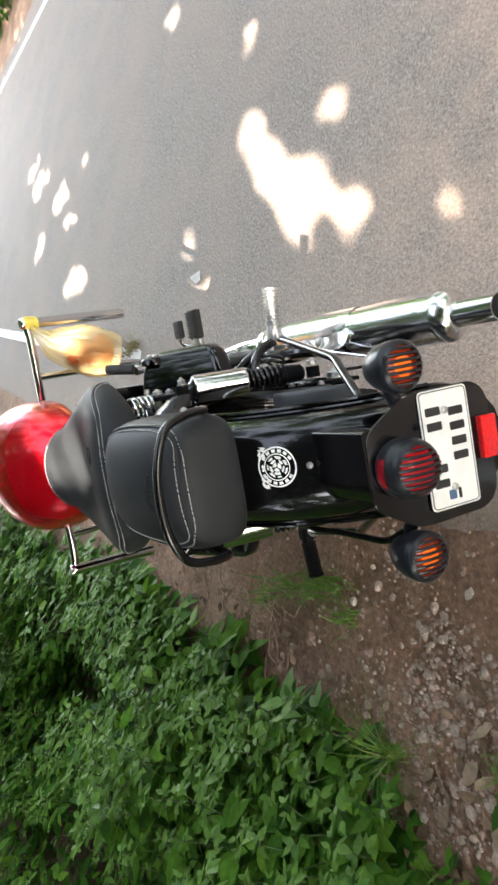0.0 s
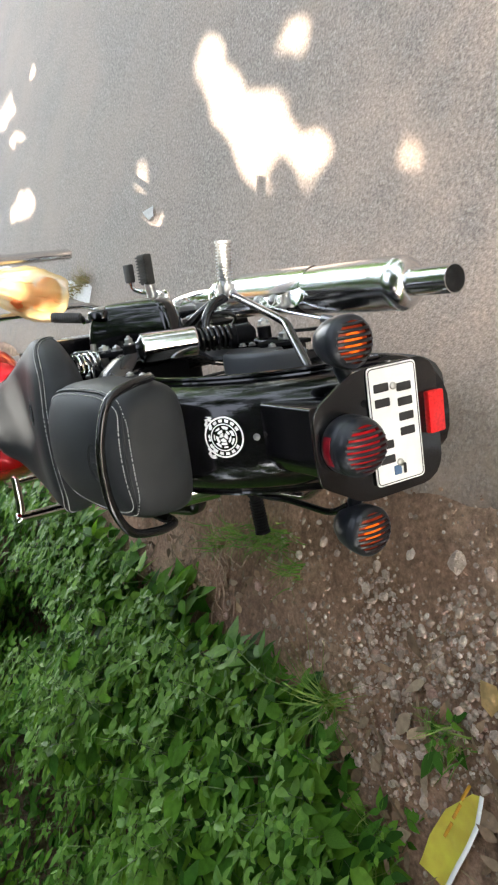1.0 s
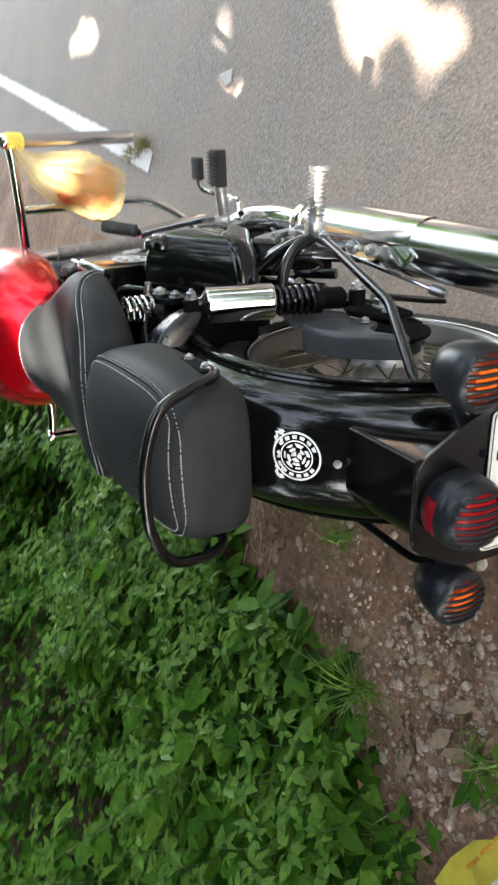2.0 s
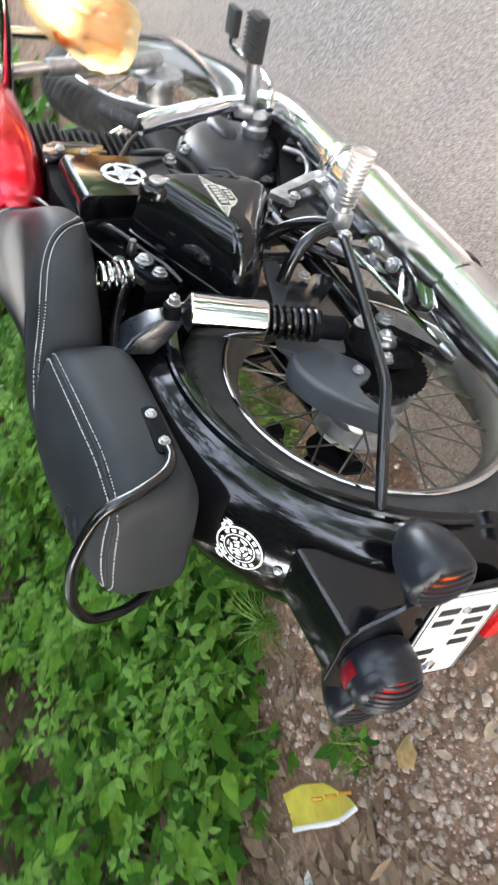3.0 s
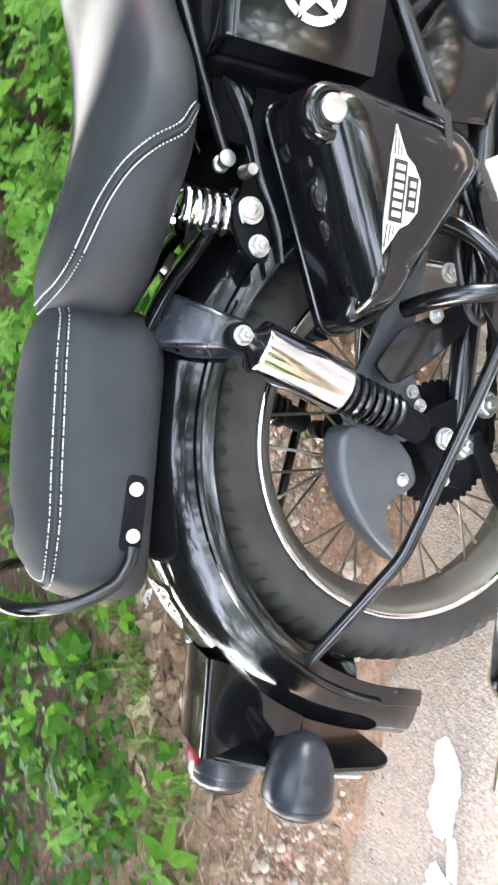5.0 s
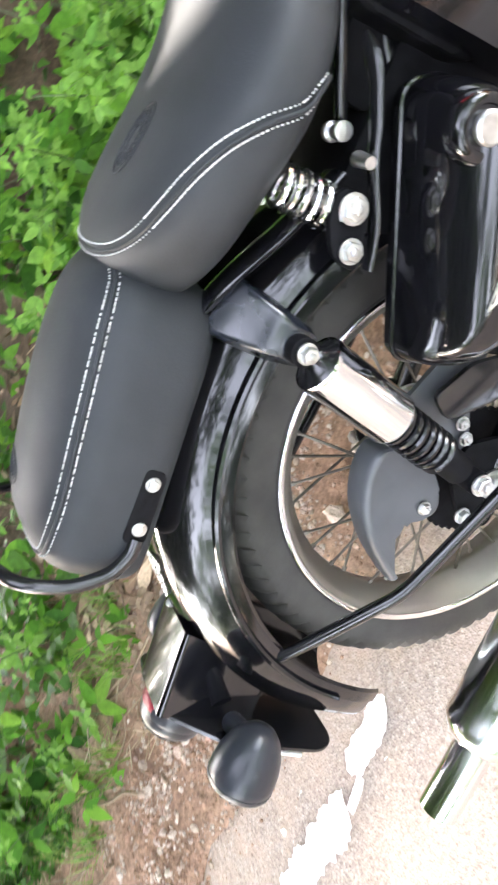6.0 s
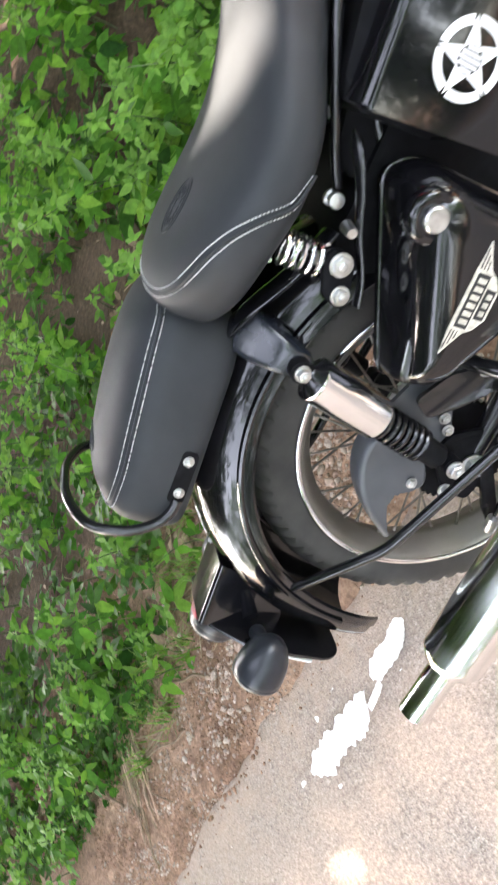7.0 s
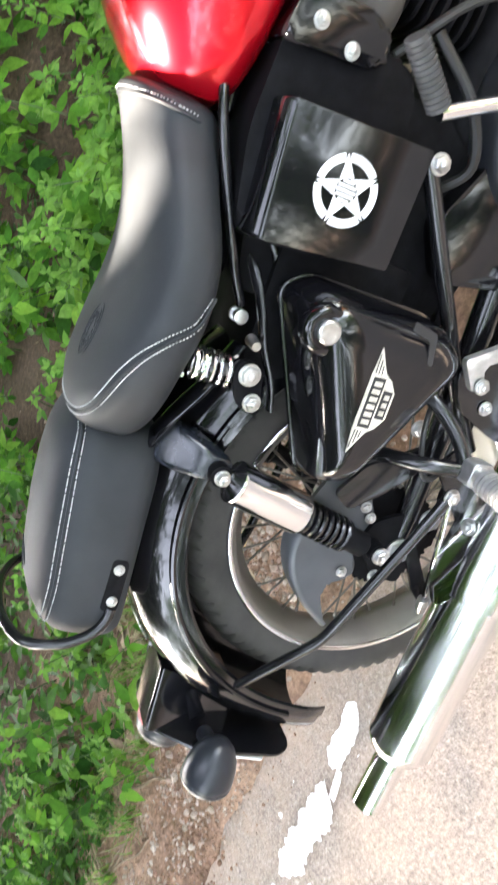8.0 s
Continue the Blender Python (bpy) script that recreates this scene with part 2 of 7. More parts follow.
YELLOW = material("yellow_wrapper_foil", (1.0, 0.84, 0.16), 0.35, vary=0.12, scale=25, bump=0.4, bump_scale=60)
PAPER = material("white_paper", (0.85, 0.84, 0.81), 0.8, vary=0.1, scale=30)
BEIGE = material("stale_crust", (0.62, 0.44, 0.20), 0.8, vary=0.25, scale=60, bump=0.5, bump_scale=120)
FRUIT = material("orange_fruit", (0.50, 0.13, 0.03), 0.5, vary=0.3, scale=30)
DRY = island_material("dry_leaf_litter", [(0.12, 0.075, 0.045), (0.26, 0.175, 0.11), (0.20, 0.12, 0.07), (0.38, 0.29, 0.20), (0.16, 0.10, 0.06)], 0.8, bump=0.3)
PALELEAF = material("pale_dry_leaf", (0.52, 0.38, 0.25), 0.75, vary=0.3, scale=9, bump=0.5, bump_scale=30)
STONE = island_material("river_gravel", [(0.28, 0.20, 0.155), (0.44, 0.345, 0.275), (0.38, 0.24, 0.18), (0.54, 0.45, 0.37), (0.28, 0.21, 0.165), (0.42, 0.295, 0.225)], 0.8, bump=0.4, bump_scale=90)
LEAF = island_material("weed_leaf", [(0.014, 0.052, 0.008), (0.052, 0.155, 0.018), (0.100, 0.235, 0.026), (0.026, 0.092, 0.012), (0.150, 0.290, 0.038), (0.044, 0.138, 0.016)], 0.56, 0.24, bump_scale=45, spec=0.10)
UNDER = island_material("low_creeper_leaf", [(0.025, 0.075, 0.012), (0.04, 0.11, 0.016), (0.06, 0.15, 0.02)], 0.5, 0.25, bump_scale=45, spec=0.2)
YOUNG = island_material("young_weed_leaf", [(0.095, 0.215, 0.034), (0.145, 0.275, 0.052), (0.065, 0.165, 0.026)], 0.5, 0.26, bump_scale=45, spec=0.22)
TREELEAF = island_material("tree_leaf", [(0.022, 0.066, 0.012), (0.042, 0.105, 0.018), (0.07, 0.14, 0.026)], 0.5, 0.25, bump_scale=8)
STRAW = island_material("torn_straw", [(0.16, 0.11, 0.05), (0.28, 0.21, 0.10), (0.10, 0.12, 0.03)], 0.6, 0.15)
GRASS = island_material("grass_blade", [(0.07, 0.17, 0.025), (0.13, 0.25, 0.04), (0.24, 0.28, 0.09)], 0.5, 0.25)
STEM = material("green_stem", (0.05, 0.09, 0.025), 0.7, vary=0.3, scale=20)
BARK = material("tree_bark", (0.14, 0.10, 0.07), 0.9, vary=0.4, scale=6, bump=1.0, bump_scale=25)
ASPHALT, DIRT, LINEPAINT = asphalt_material(), dirt_material(), paint_line_material()


def bag_material():
    m, nt, b, vec = start_material("thin_yellow_plastic", 0.25)
    b.inputs["Base Color"].default_value = (0.86, 0.72, 0.34, 1)
    t = nt.nodes.new("ShaderNodeBsdfTranslucent")
    t.inputs["Color"].default_value = (0.95, 0.82, 0.42, 1)
    g = nt.nodes.new("ShaderNodeBsdfTransparent")
    s1, s2 = nt.nodes.new("ShaderNodeMixShader"), nt.nodes.new("ShaderNodeMixShader")
    s1.inputs[0].default_value, s2.inputs[0].default_value = 0.45, 0.58
    nt.links.new(b.outputs[0], s1.inputs[1]), nt.links.new(t.outputs[0], s1.inputs[2])
    nt.links.new(s1.outputs[0], s2.inputs[1]), nt.links.new(g.outputs[0], s2.inputs[2])
    nt.links.new(s2.outputs[0], nt.nodes["Material Output"].inputs["Surface"])
    bump_node(nt, noise_node(nt, vec, 22, 5), b, 0.8, 0.01)
    return m


BAG = bag_material()


# ---- builders ----
def V(*a):
    return Vector(a)


def part(name, bm, mat, parent=None, label="", sharp=40):
    """Links a bmesh as one mesh object, under a thing or a part."""
    bmesh.ops.recalc_face_normals(bm, faces=bm.faces)
    for f in bm.faces:
        f.smooth = True
    for e in bm.edges:
        if len(e.link_faces) == 2 and e.calc_face_angle(0) > radians(sharp):
            e.smooth = False
    me = bpy.data.meshes.new(name)
    bm.to_mesh(me)
    bm.free()
    me.materials.append(mat)
    ob = new(name, me)
    if parent:
        ob.parent = parent
    if label:
        tagged(ob, label)
    return ob


def mesh_part(name, verts, faces, mat, parent=None, label=""):
    me = bpy.data.meshes.new(name)
    me.from_pydata(verts, [], faces)
    me.materials.append(mat)
    me.update()
    ob = new(name, me)
    if parent:
        ob.parent = parent
    if label:
        tagged(ob, label)
    return ob


def spline(pts, n=6, closed=False):
    """A smooth line through the points."""
    p = [Vector(q) for q in pts]
    out = []
    m = len(p)
    for i in range(m if closed else m - 1):
        if closed:
            a, b, c, d = p[i - 1], p[i], p[(i + 1) % m], p[(i + 2) % m]
        else:
            b, c = p[i], p[i + 1]
            a = p[i - 1] if i else b * 2 - c
            d = p[i + 2] if i + 2 < m else c * 2 - b
        for k in range(n):
            t = k / n
            out.append(0.5 * (2 * b + (c - a) * t + (2 * a - 5 * b + 4 * c - d) * t * t + (3 * b - a - 3 * c + d) * t ** 3))
    if not closed:
        out.append(p[-1])
    return out


def tube(bm, pts, r, seg=10, closed=False, cap=True, flat=1.0, up=None):
    """A round (or flattened) bar along the points; r may be one radius for each."""
    pts = [Vector(q) for q in pts]
    n = len(pts)
    rad = r if isinstance(r, (list, tuple)) else [r] * n
    rings, side = [], None
    for i, q in enumerate(pts):
        a, b = (pts[i - 1], pts[(i + 1) % n]) if closed else (pts[max(0, i - 1)], pts[min(n - 1, i + 1)])
        t = (b - a).normalized()
        if side is None:
            ref = up or (V(0, 0, 1) if abs(t.z) < 0.9 else V(1, 0, 0))
            side = t.cross(ref).normalized()
        else:
            side = (side - t * side.dot(t)).normalized()
        o = t.cross(side)
        rings.append([bm.verts.new(q + (side * math.cos(2 * math.pi * k / seg) + o * math.sin(2 * math.pi * k / seg) * flat) * rad[i]) for k in range(seg)])
    for i in range(n if closed else n - 1):
        a, b = rings[i], rings[(i + 1) % n]
        for k in range(seg):
            bm.faces.new((a[k], a[(k + 1) % seg], b[(k + 1) % seg], b[k]))
    if cap and not closed:
        bm.faces.new(rings[0][::-1])
        bm.faces.new(rings[-1])
    return bm


def axes_of(axis):
    a = Vector(axis).normalized()
    u = a.orthogonal().normalized()
    return a, u, a.cross(u)


def lathe(bm, prof, centre, axis, seg=32, closed=False, start=0.0):
    """Turns a profile of (radius, height along the axis)."""
    a, u, v = axes_of(axis)
    c = Vector(centre)
    rings = []
    for r, h in prof:
        if r < 1e-6:
            rings.append([bm.verts.new(c + a * h)])
        else:
            rings.append([bm.verts.new(c + a * h + (u * math.cos(2 * math.pi * k / seg + start) + v * math.sin(2 * math.pi * k / seg + start)) * r) for k in range(seg)])
    pairs = list(zip(rings, rings[1:])) + ([(rings[-1], rings[0])] if closed else [])
    for p, q in pairs:
        for k in range(seg):
            j = (k + 1) % seg
            if len(p) == 1 and len(q) == 1:
                continue
            if len(p) == 1:
                bm.faces.new((p[0], q[j], q[k]))
            elif len(q) == 1:
                bm.faces.new((p[k], p[j], q[0]))
            else:
                bm.faces.new((p[k], p[j], q[j], q[k]))
    return bm


def loft(bm, rings, caps=True):
    vs = [[bm.verts.new(q) for q in ring] for ring in rings]
    n = len(vs[0])
    for a, b in zip(vs, vs[1:]):
        for k in range(n):
            bm.faces.new((a[k], a[(k + 1) % n], b[(k + 1) % n], b[k]))
    if caps:
        bm.faces.new(vs[0][::-1])
        bm.faces.new(vs[-1])
    return bm


def rounded(pts, r, n=4):
    """A flat outline with its corners rounded off."""
    out = []
    m = len(pts)
    for i in range(m):
        p, a, b = Vector(pts[i]), Vector(pts[i - 1]), Vector(pts[(i + 1) % m])
        d1, d2 = (a - p), (b - p)
        k = min(r, d1.length * 0.45, d2.length * 0.45)
        s, e = p + d1.normalized() * k, p + d2.normalized() * k
        for j in range(n + 1):
            t = j / n
            out.append(s * (1 - t) ** 2 + p * 2 * t * (1 - t) + e * t * t)
    return out


def prism(bm, outline, origin, u, v, depth, bevel=0.0, segs=2):
    """An outline in the plane u, v, drawn out by the vector depth."""
    o, u, v, d = Vector(origin), Vector(u), Vector(v), Vector(depth)
    a = [bm.verts.new(o + u * p[0] + v * p[1]) for p in outline]
    b = [bm.verts.new(o + u * p[0] + v * p[1] + d) for p in outline]
    n = len(a)
    f1, f2 = bm.faces.new(a[::-1]), bm.faces.new(b)
    for k in range(n):
        bm.faces.new((a[k], a[(k + 1) % n], b[(k + 1) % n], b[k]))
    if bevel:
        bmesh.ops.bevel(bm, geom=list(set(f1.edges) | set(f2.edges)), offset=bevel, segments=segs, affect="EDGES", profile=0.6)
    return bm


def box(bm, centre, size, bevel=0.0, turn=None, segs=2):
    made = bmesh.ops.create_cube(bm, size=1.0)["verts"]
    m = Matrix.Translation(centre) @ (turn or Matrix.Identity(4)) @ Matrix.Diagonal((*size, 1))
    bmesh.ops.transform(bm, matrix=m, verts=made)
    if bevel:
        edges = list({e for v in made for e in v.link_edges})
        bmesh.ops.bevel(bm, geom=edges, offset=bevel, segments=segs, affect="EDGES", profile=0.6)
    return bm


def B():
    return bmesh.new()


def bolt(parent, pos, axis=(0, -1, 0), r=0.008, h=0.008, mat=None, domed=True):
    """A hexagon head on a washer."""
    r, h = r * 0.86, h * 0.9
    bm = B()
    lathe(bm, [(0, 0), (r * 1.40, 0), (r * 1.40, h * 0.22), (r * 0.95, h * 0.24)], pos, axis, 16)
    turn = (pos[0] * 37 + pos[2] * 91) % 1.0
    lathe(bm, [(r * 1.12, h * 0.22), (r * 1.12, h * 0.86), (r * 0.98, h), (r * 0.55, h * 1.04)] + ([(r * 0.5, h * 1.25), (r * 0.3, h * 1.4), (0, h * 1.42)] if domed else [(0, h * 1.04)]), pos, axis, 6, start=turn)
    return part("bolt", bm, mat or STEEL, parent, "zinc-plated bolt head", 25)


# ---- ground and road ----
def edge_y(x):
    """The ragged left edge of the asphalt."""
    base = 0.19 - 0.0045 * max(0.0, x) ** 2 * (1 if x < 8 else 8 / x) - 0.012 * min(0.0, x + 0.3) * -1
    return base + 0.025 * noise.noise((x * 1.3, 3.1, 0)) + 0.022 * noise.noise((x * 6.0, 7.7, 0)) + 0.016 * noise.noise((x * 17.0, 1.7, 0)) + 0.006 * noise.noise((x * 46.0, 4.7, 0))


def line_y(x):
    return -0.085 - 0.082 * x


def spread(lo, hi, step, far):
    """Even steps from lo to hi, then growing steps out to far on both sides."""
    mid = list(np.arange(lo, hi + step / 2, step))
    out, s, x = [], step, hi
    while x < far:
        s *= 1.35
        x += s
        out.append(x)
    back, s, x = [], step, lo
    while x > -far:
        s *= 1.35
        x -= s
        back.append(x)
    return back[::-1] + mid + out


def ditch(x, y):
    """A shallow hollow behind the first weeds."""
    along = min(1.0, max(0.0, (x + 0.35) / 0.7)) * min(1.0, max(0.0, (4.5 - x) / 1.5))
    return 0.42 * along * math.exp(-((y - 1.95 - 0.12 * math.sin(x * 1.9)) / 0.40) ** 2)


def build_ground():
    xs, ys = spread(-3.0, 3.2, 0.035, 300), spread(0.0, 2.2, 0.035, 300)
    verts, faces = [], []
    for x in xs:
        e = edge_y(x)
        for y in ys:
            k = min(1.0, max(0.0, (y - e + 0.10) / 0.11)) if y > -3 else 0.0
            z = -0.035 + k * 0.039
            if k > 0 and abs(x) < 12 and y < 12:
                z += k * (0.022 * noise.noise((x * 1.1, y * 1.1, 5)) + 0.010 * noise.noise((x * 4, y * 4, 2)) + 0.005 * noise.noise((x * 14, y * 14, 9)))
            z -= ditch(x, y)
            if y > 2.5:
                z += min(2.5, 0.18 * (y - 2.5))
            if y < -5.4:
                z += min(0.06, 0.05 * (-5.4 - y))
            verts.append((x, y, z))
    n = len(ys)
    for i in range(len(xs) - 1):
        for j in range(n - 1):
            a = i * n + j
            faces.append((a, a + n, a + n + 1, a + 1))
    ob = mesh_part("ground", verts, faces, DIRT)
    for p in ob.data.polygons:
        p.use_smooth = True
    return tagged(ob, "brown earth verge with grit and small stones", "ground", kind="structure")


def build_road():
    xs = spread(-3.0, 4.0, 0.03, 250)
    offs = [0.0, -0.012, -0.05, -0.15, -0.4, -0.8, -1.5, -2.5, -3.6, -4.8, -5.4]
    verts, faces = [], []
    for x in xs:
        e = edge_y(x) if abs(x) < 40 else edge_y(40 * x / abs(x))
        verts.append((x, e + 0.012, -0.05))
        for j, o in enumerate(offs):
            z = (-0.010, -0.003)[j] if j < 2 else 0.0
            verts.append((x, e + o if j < 5 else e * (1 - j / 10) + o, z + 0.002 * noise.noise((x * 3, o * 3, 0))))
        verts.append((x, -5.45, -0.05))
    n = len(offs) + 2
    for i in range(len(xs) - 1):
        for j in range(n - 1):
            a = i * n + j
            faces.append((a, a + n, a + n + 1, a + 1))
    ob = mesh_part("road", verts, faces, ASPHALT)
    for p in ob.data.polygons:
        p.use_smooth = True
    return tagged(ob, "grey asphalt road with dusty crumbling edge", "road", kind="structure")


def line_patch(x0, x1, mid, half, rough, name, label, seed):
    """A strip of road paint with a chipped outline."""
    n = max(8, int((x1 - x0) / 0.004))
    n = min(n, 700)
    up, low = [], []
    for i in range(n + 1):
        x = x0 + (x1 - x0) * i / n
        end = min(1.0, 6.0 * min(i, n - i) / n + 0.15) if rough > 0.01 else 1.0
        a = noise.noise((x * 9, seed, 0)) * rough + noise.noise((x * 26, seed, 3)) * rough * 0.7 + noise.noise((x * 75, seed, 1)) * rough * 0.35
        b = noise.noise((x * 9, seed, 8)) * rough + noise.noise((x * 26, seed, 5)) * rough * 0.7 + noise.noise((x * 75, seed, 2)) * rough * 0.35
        up.append((x, mid(x) + half * end + a, 0))
        low.append((x, mid(x) - half * end + b, 0))
    z = 0.0050 + 0.0003 * (seed % 7)
    verts = [(x, y, z) for x, y, _ in up] + [(x, y, z) for x, y, _ in low]
    m = n + 1
    faces = [(i, m + i, m + i + 1, i + 1) for i in range(n)]
    return tagged(mesh_part(name, verts, faces, LINEPAINT), label, "road marking", kind="structure")


ground = build_ground()
road = build_road()
WORN = "worn chipped white edge line on asphalt"
line_patch(2.42, 40.0, line_y, 0.047, 0.010, "edge_line", "white painted edge line along the road", 1.0)
line_patch(-0.705, -0.525, lambda x: 0.004 + 0.10 * (x + 0.6), 0.027, 0.020, "edge_line", WORN, 2.0)
line_patch(-0.765, -0.690, lambda x: -0.030 + 0.25 * (x + 0.70), 0.008, 0.007, "edge_line", WORN, 3.0)
line_patch(-1.055, -0.745, lambda x: -0.025 + 0.03 * (x + 0.9), 0.037, 0.032, "edge_line", WORN, 14.0)
for i, (x, y, r) in enumerate(((-1.10, -0.02, 0.012), (-0.99, -0.10, 0.008), (-0.83, 0.06, 0.006), (-0.62, -0.05, 0.005), (-0.93, 0.05, 0.007))):
    line_patch(x - r, x + r, lambda q, y=y: y, r * 0.6, 0.011, "edge_line", WORN, 20.0 + i)
line_patch(-40.0, -2.6, lambda x: 0.0, 0.05, 0.02, "edge_line", WORN, 5.0)
line_patch(-40.0, 60.0, lambda x: -4.75 - 0.012 * max(0, x - 4) ** 1.5, 0.06, 0.004, "edge_line", "white painted line along the far road edge", 6.0)


# ---- motorcycle ----
BIKE = Matrix.Translation((0, 0, 0.324)) @ Euler((radians(-19.43), 0, 0)).to_matrix().to_4x4() @ Euler((0, 0, radians(3.0))).to_matrix().to_4x4()
bike = new("motorcycle")
bike.matrix_world = BIKE
tagged(bike, "black motorcycle with red tank leaning on its side stand", "motorcycle")


def wheel_part(x, front):
    """A spoked wheel: hub with tyre, rim and spokes."""
    c = V(x, 0, 0)
    bm = B()
    lathe(bm, [(0, -0.075), (0.02, -0.075), (0.022, -0.06), (0.075, -0.055), (0.08, -0.04), (0.055, -0.03), (0.05, 0.03), (0.08, 0.04), (0.075, 0.055), (0.022, 0.06), (0.02, 0.075), (0, 0.075)], c, (0, -1, 0), 32)
    hub = part("wheel", bm, ALU, bike, "spoked wheel with cast hub")
    # tyre: tread blocks are cut across the shoulders
    bm = B()
    prof = [(0.243, -0.036), (0.258, -0.044), (0.285, -0.050), (0.303, -0.047), (0.315, -0.038), (0.3245, -0.020), (0.327, 0.0), (0.3245, 0.020), (0.315, 0.038), (0.303, 0.047), (0.285, 0.050), (0.258, 0.044), (0.243, 0.036)]
    a, u, v = V(0, -1, 0), V(1, 0, 0), V(0, 0, 1)
    seg = 216
    rings = []
    for k in range(seg):
        w = 2 * math.pi * k / seg
        ring = []
        for i, (r, h) in enumerate(prof):
            sk = 0.5 * abs(h) / 0.05
            w2 = w + sk * 0.02
            cut = 0.0065 if (k % 3 == 0 and 3 <= i <= 9 and i not in (6,)) else 0.0
            ring.append(c + a * h + (u * math.cos(w2) + v * math.sin(w2)) * (r - cut))
        rings.append(ring)
    vs = [[bm.verts.new(q) for q in ring] for ring in rings]
    for k in range(seg):
        p, q = vs[k], vs[(k + 1) % seg]
        for i in range(len(prof)):
            bm.faces.new((p[i], p[(i + 1) % len(prof)], q[(i + 1) % len(prof)], q[i]))
    part("tyre", bm, RUBBER, hub, "worn black rubber tyre", 28)
    bm = B()
    lathe(bm, [(0.256, -0.048), (0.257, -0.045), (0.250, -0.042), (0.243, -0.036), (0.240, -0.020), (0.229, -0.008), (0.229, 0.008), (0.240, 0.020), (0.243, 0.036), (0.250, 0.042), (0.257, 0.045), (0.256, 0.048), (0.247, 0.046), (0.238, 0.040), (0.234, 0.020), (0.222, 0.009), (0.222, -0.009), (0.234, -0.020), (0.238, -0.040), (0.247, -0.046)], c, (0, -1, 0), 96, closed=True)
    rim = part("rim", bm, RIMCHROME, hub, "dull chromed steel rim", 60)
    for side in (-1, 1):
        bm = B()
        tube(bm, [c + V(math.cos(w) * 0.2525, side * 0.0455, math.sin(w) * 0.2525) for w in np.linspace(0, 2 * math.pi, 97)[:-1]], 0.0052, 10, closed=True)
        part("rim_lip", bm, CHROME, rim, "bright chromed rim lip")
    for k in range(36):
        side = 1 if k % 2 else -1
        w = 2 * math.pi * k / 36
        lean = (1 if (k // 2) % 2 else -1) * 0.42
        p = c + V(math.cos(w + lean) * 0.074, side * 0.046, math.sin(w + lean) * 0.074)
        q = c + V(math.cos(w) * 0.232, side * 0.004, math.sin(w) * 0.232)
        bm = B()
        tube(bm, [p, q], 0.0021, 5)
        tube(bm, [q - (q - p).normalized() * 0.016, q], 0.0034, 6)
        part("spoke", bm, SPOKE, hub)
    return hub


wheel = wheel_part(0.0, False)
wheel_part(1.37, True)


def fender_ring(th, wid, drop):
    """The mudguard's cross-section at one angle, outside then inside."""
    half = [(0.0, 0.421), (0.035, 0.419), (0.062, 0.411), (0.080, 0.398), (0.092, 0.381), (0.098, 0.366), (0.1005, 0.360), (0.106, 0.357), (0.1085, 0.348), (0.110, 0.338)]
    o = [(-y, r) for y, r in half[::-1]] + half[1:]
    i = [(y * 0.965, r - 0.004) for y, r in o[::-1]]
    return [V(math.cos(th) * (r + drop), y * wid, math.sin(th) * (r + drop)) for y, r in o + i]


bm = B()
rings = []
for k in range(73):
    f = k / 72
    th = radians(50 + 135 * f)
    tail = max(0.0, (f - 0.93) / 0.07)
    rings.append(fender_ring(th, 1.0 - 0.16 * tail ** 2, 0.010 * tail ** 2))
loft(bm, rings)
part("mudguard", bm, BLACK, bike, "gloss black rear mudguard", 35)
# rolled stay along the guard's edge
for s in (-1, 1):
    bm = B()
    tube(bm, [V(math.cos(radians(w)) * 0.356, s * 0.1085, math.sin(radians(w)) * 0.356) for w in np.linspace(70, 172, 40)], 0.005, 8)
    part("guard_rib", bm, BLACK, bike)

# ---- seats ----
def seat_surface(table, n_exp):
    """Rows of x, half width, lower z, upper z, turned into a surface point for (x, angle)."""
    xs = [r[0] for r in table]

    def at(x, ang, out=0.0):
        w, lo, hi, crown = (float(np.interp(x, xs, [r[c] for r in table])) for c in (1, 2, 3, 4))
        ca, sa = math.cos(ang), math.sin(ang)
        k = 2.0 / n_exp
        y = w * math.copysign(abs(ca) ** k, ca)
        mid, h = (lo + hi) / 2, (hi - lo) / 2
        z = mid + h * math.copysign(abs(sa) ** k, sa)
        if sa > 0:
            z += crown * (1 - (y / max(w, 1e-4)) ** 2)
        q = V(x, y, z)
        c = V(x, 0, mid)
        return q + (q - c).normalized() * out

    def snap(q, out):
        """The nearest spot of the surface in the same cross-section."""
        w, lo, hi, crown = (float(np.interp(q.x, xs, [r[c] for r in table])) for c in (1, 2, 3, 4))
        mid, h = (lo + hi) / 2, (hi - lo) / 2
        u = max(-1.0, min(1.0, q.y / max(w, 1e-4)))
        z = q.z - (crown * (1 - u * u) if q.z > mid else 0)
        v = max(-1.0, min(1.0, (z - mid) / h))
        p = n_exp / 2.0
        return at(q.x, math.atan2(math.copysign(abs(v) ** p, v), math.copysign(abs(u) ** p, u)), out)
    return at, snap


def smooth_table(rows, n=5):
    fine = spline([(r[0], r[1], r[2]) for r in rows], n)
    fine2 = spline([(r[0], r[3], r[4]) for r in rows], n)
    return sorted([(a.x, a.y, a.z, b.y, b.z) for a, b in zip(fine, fine2)])


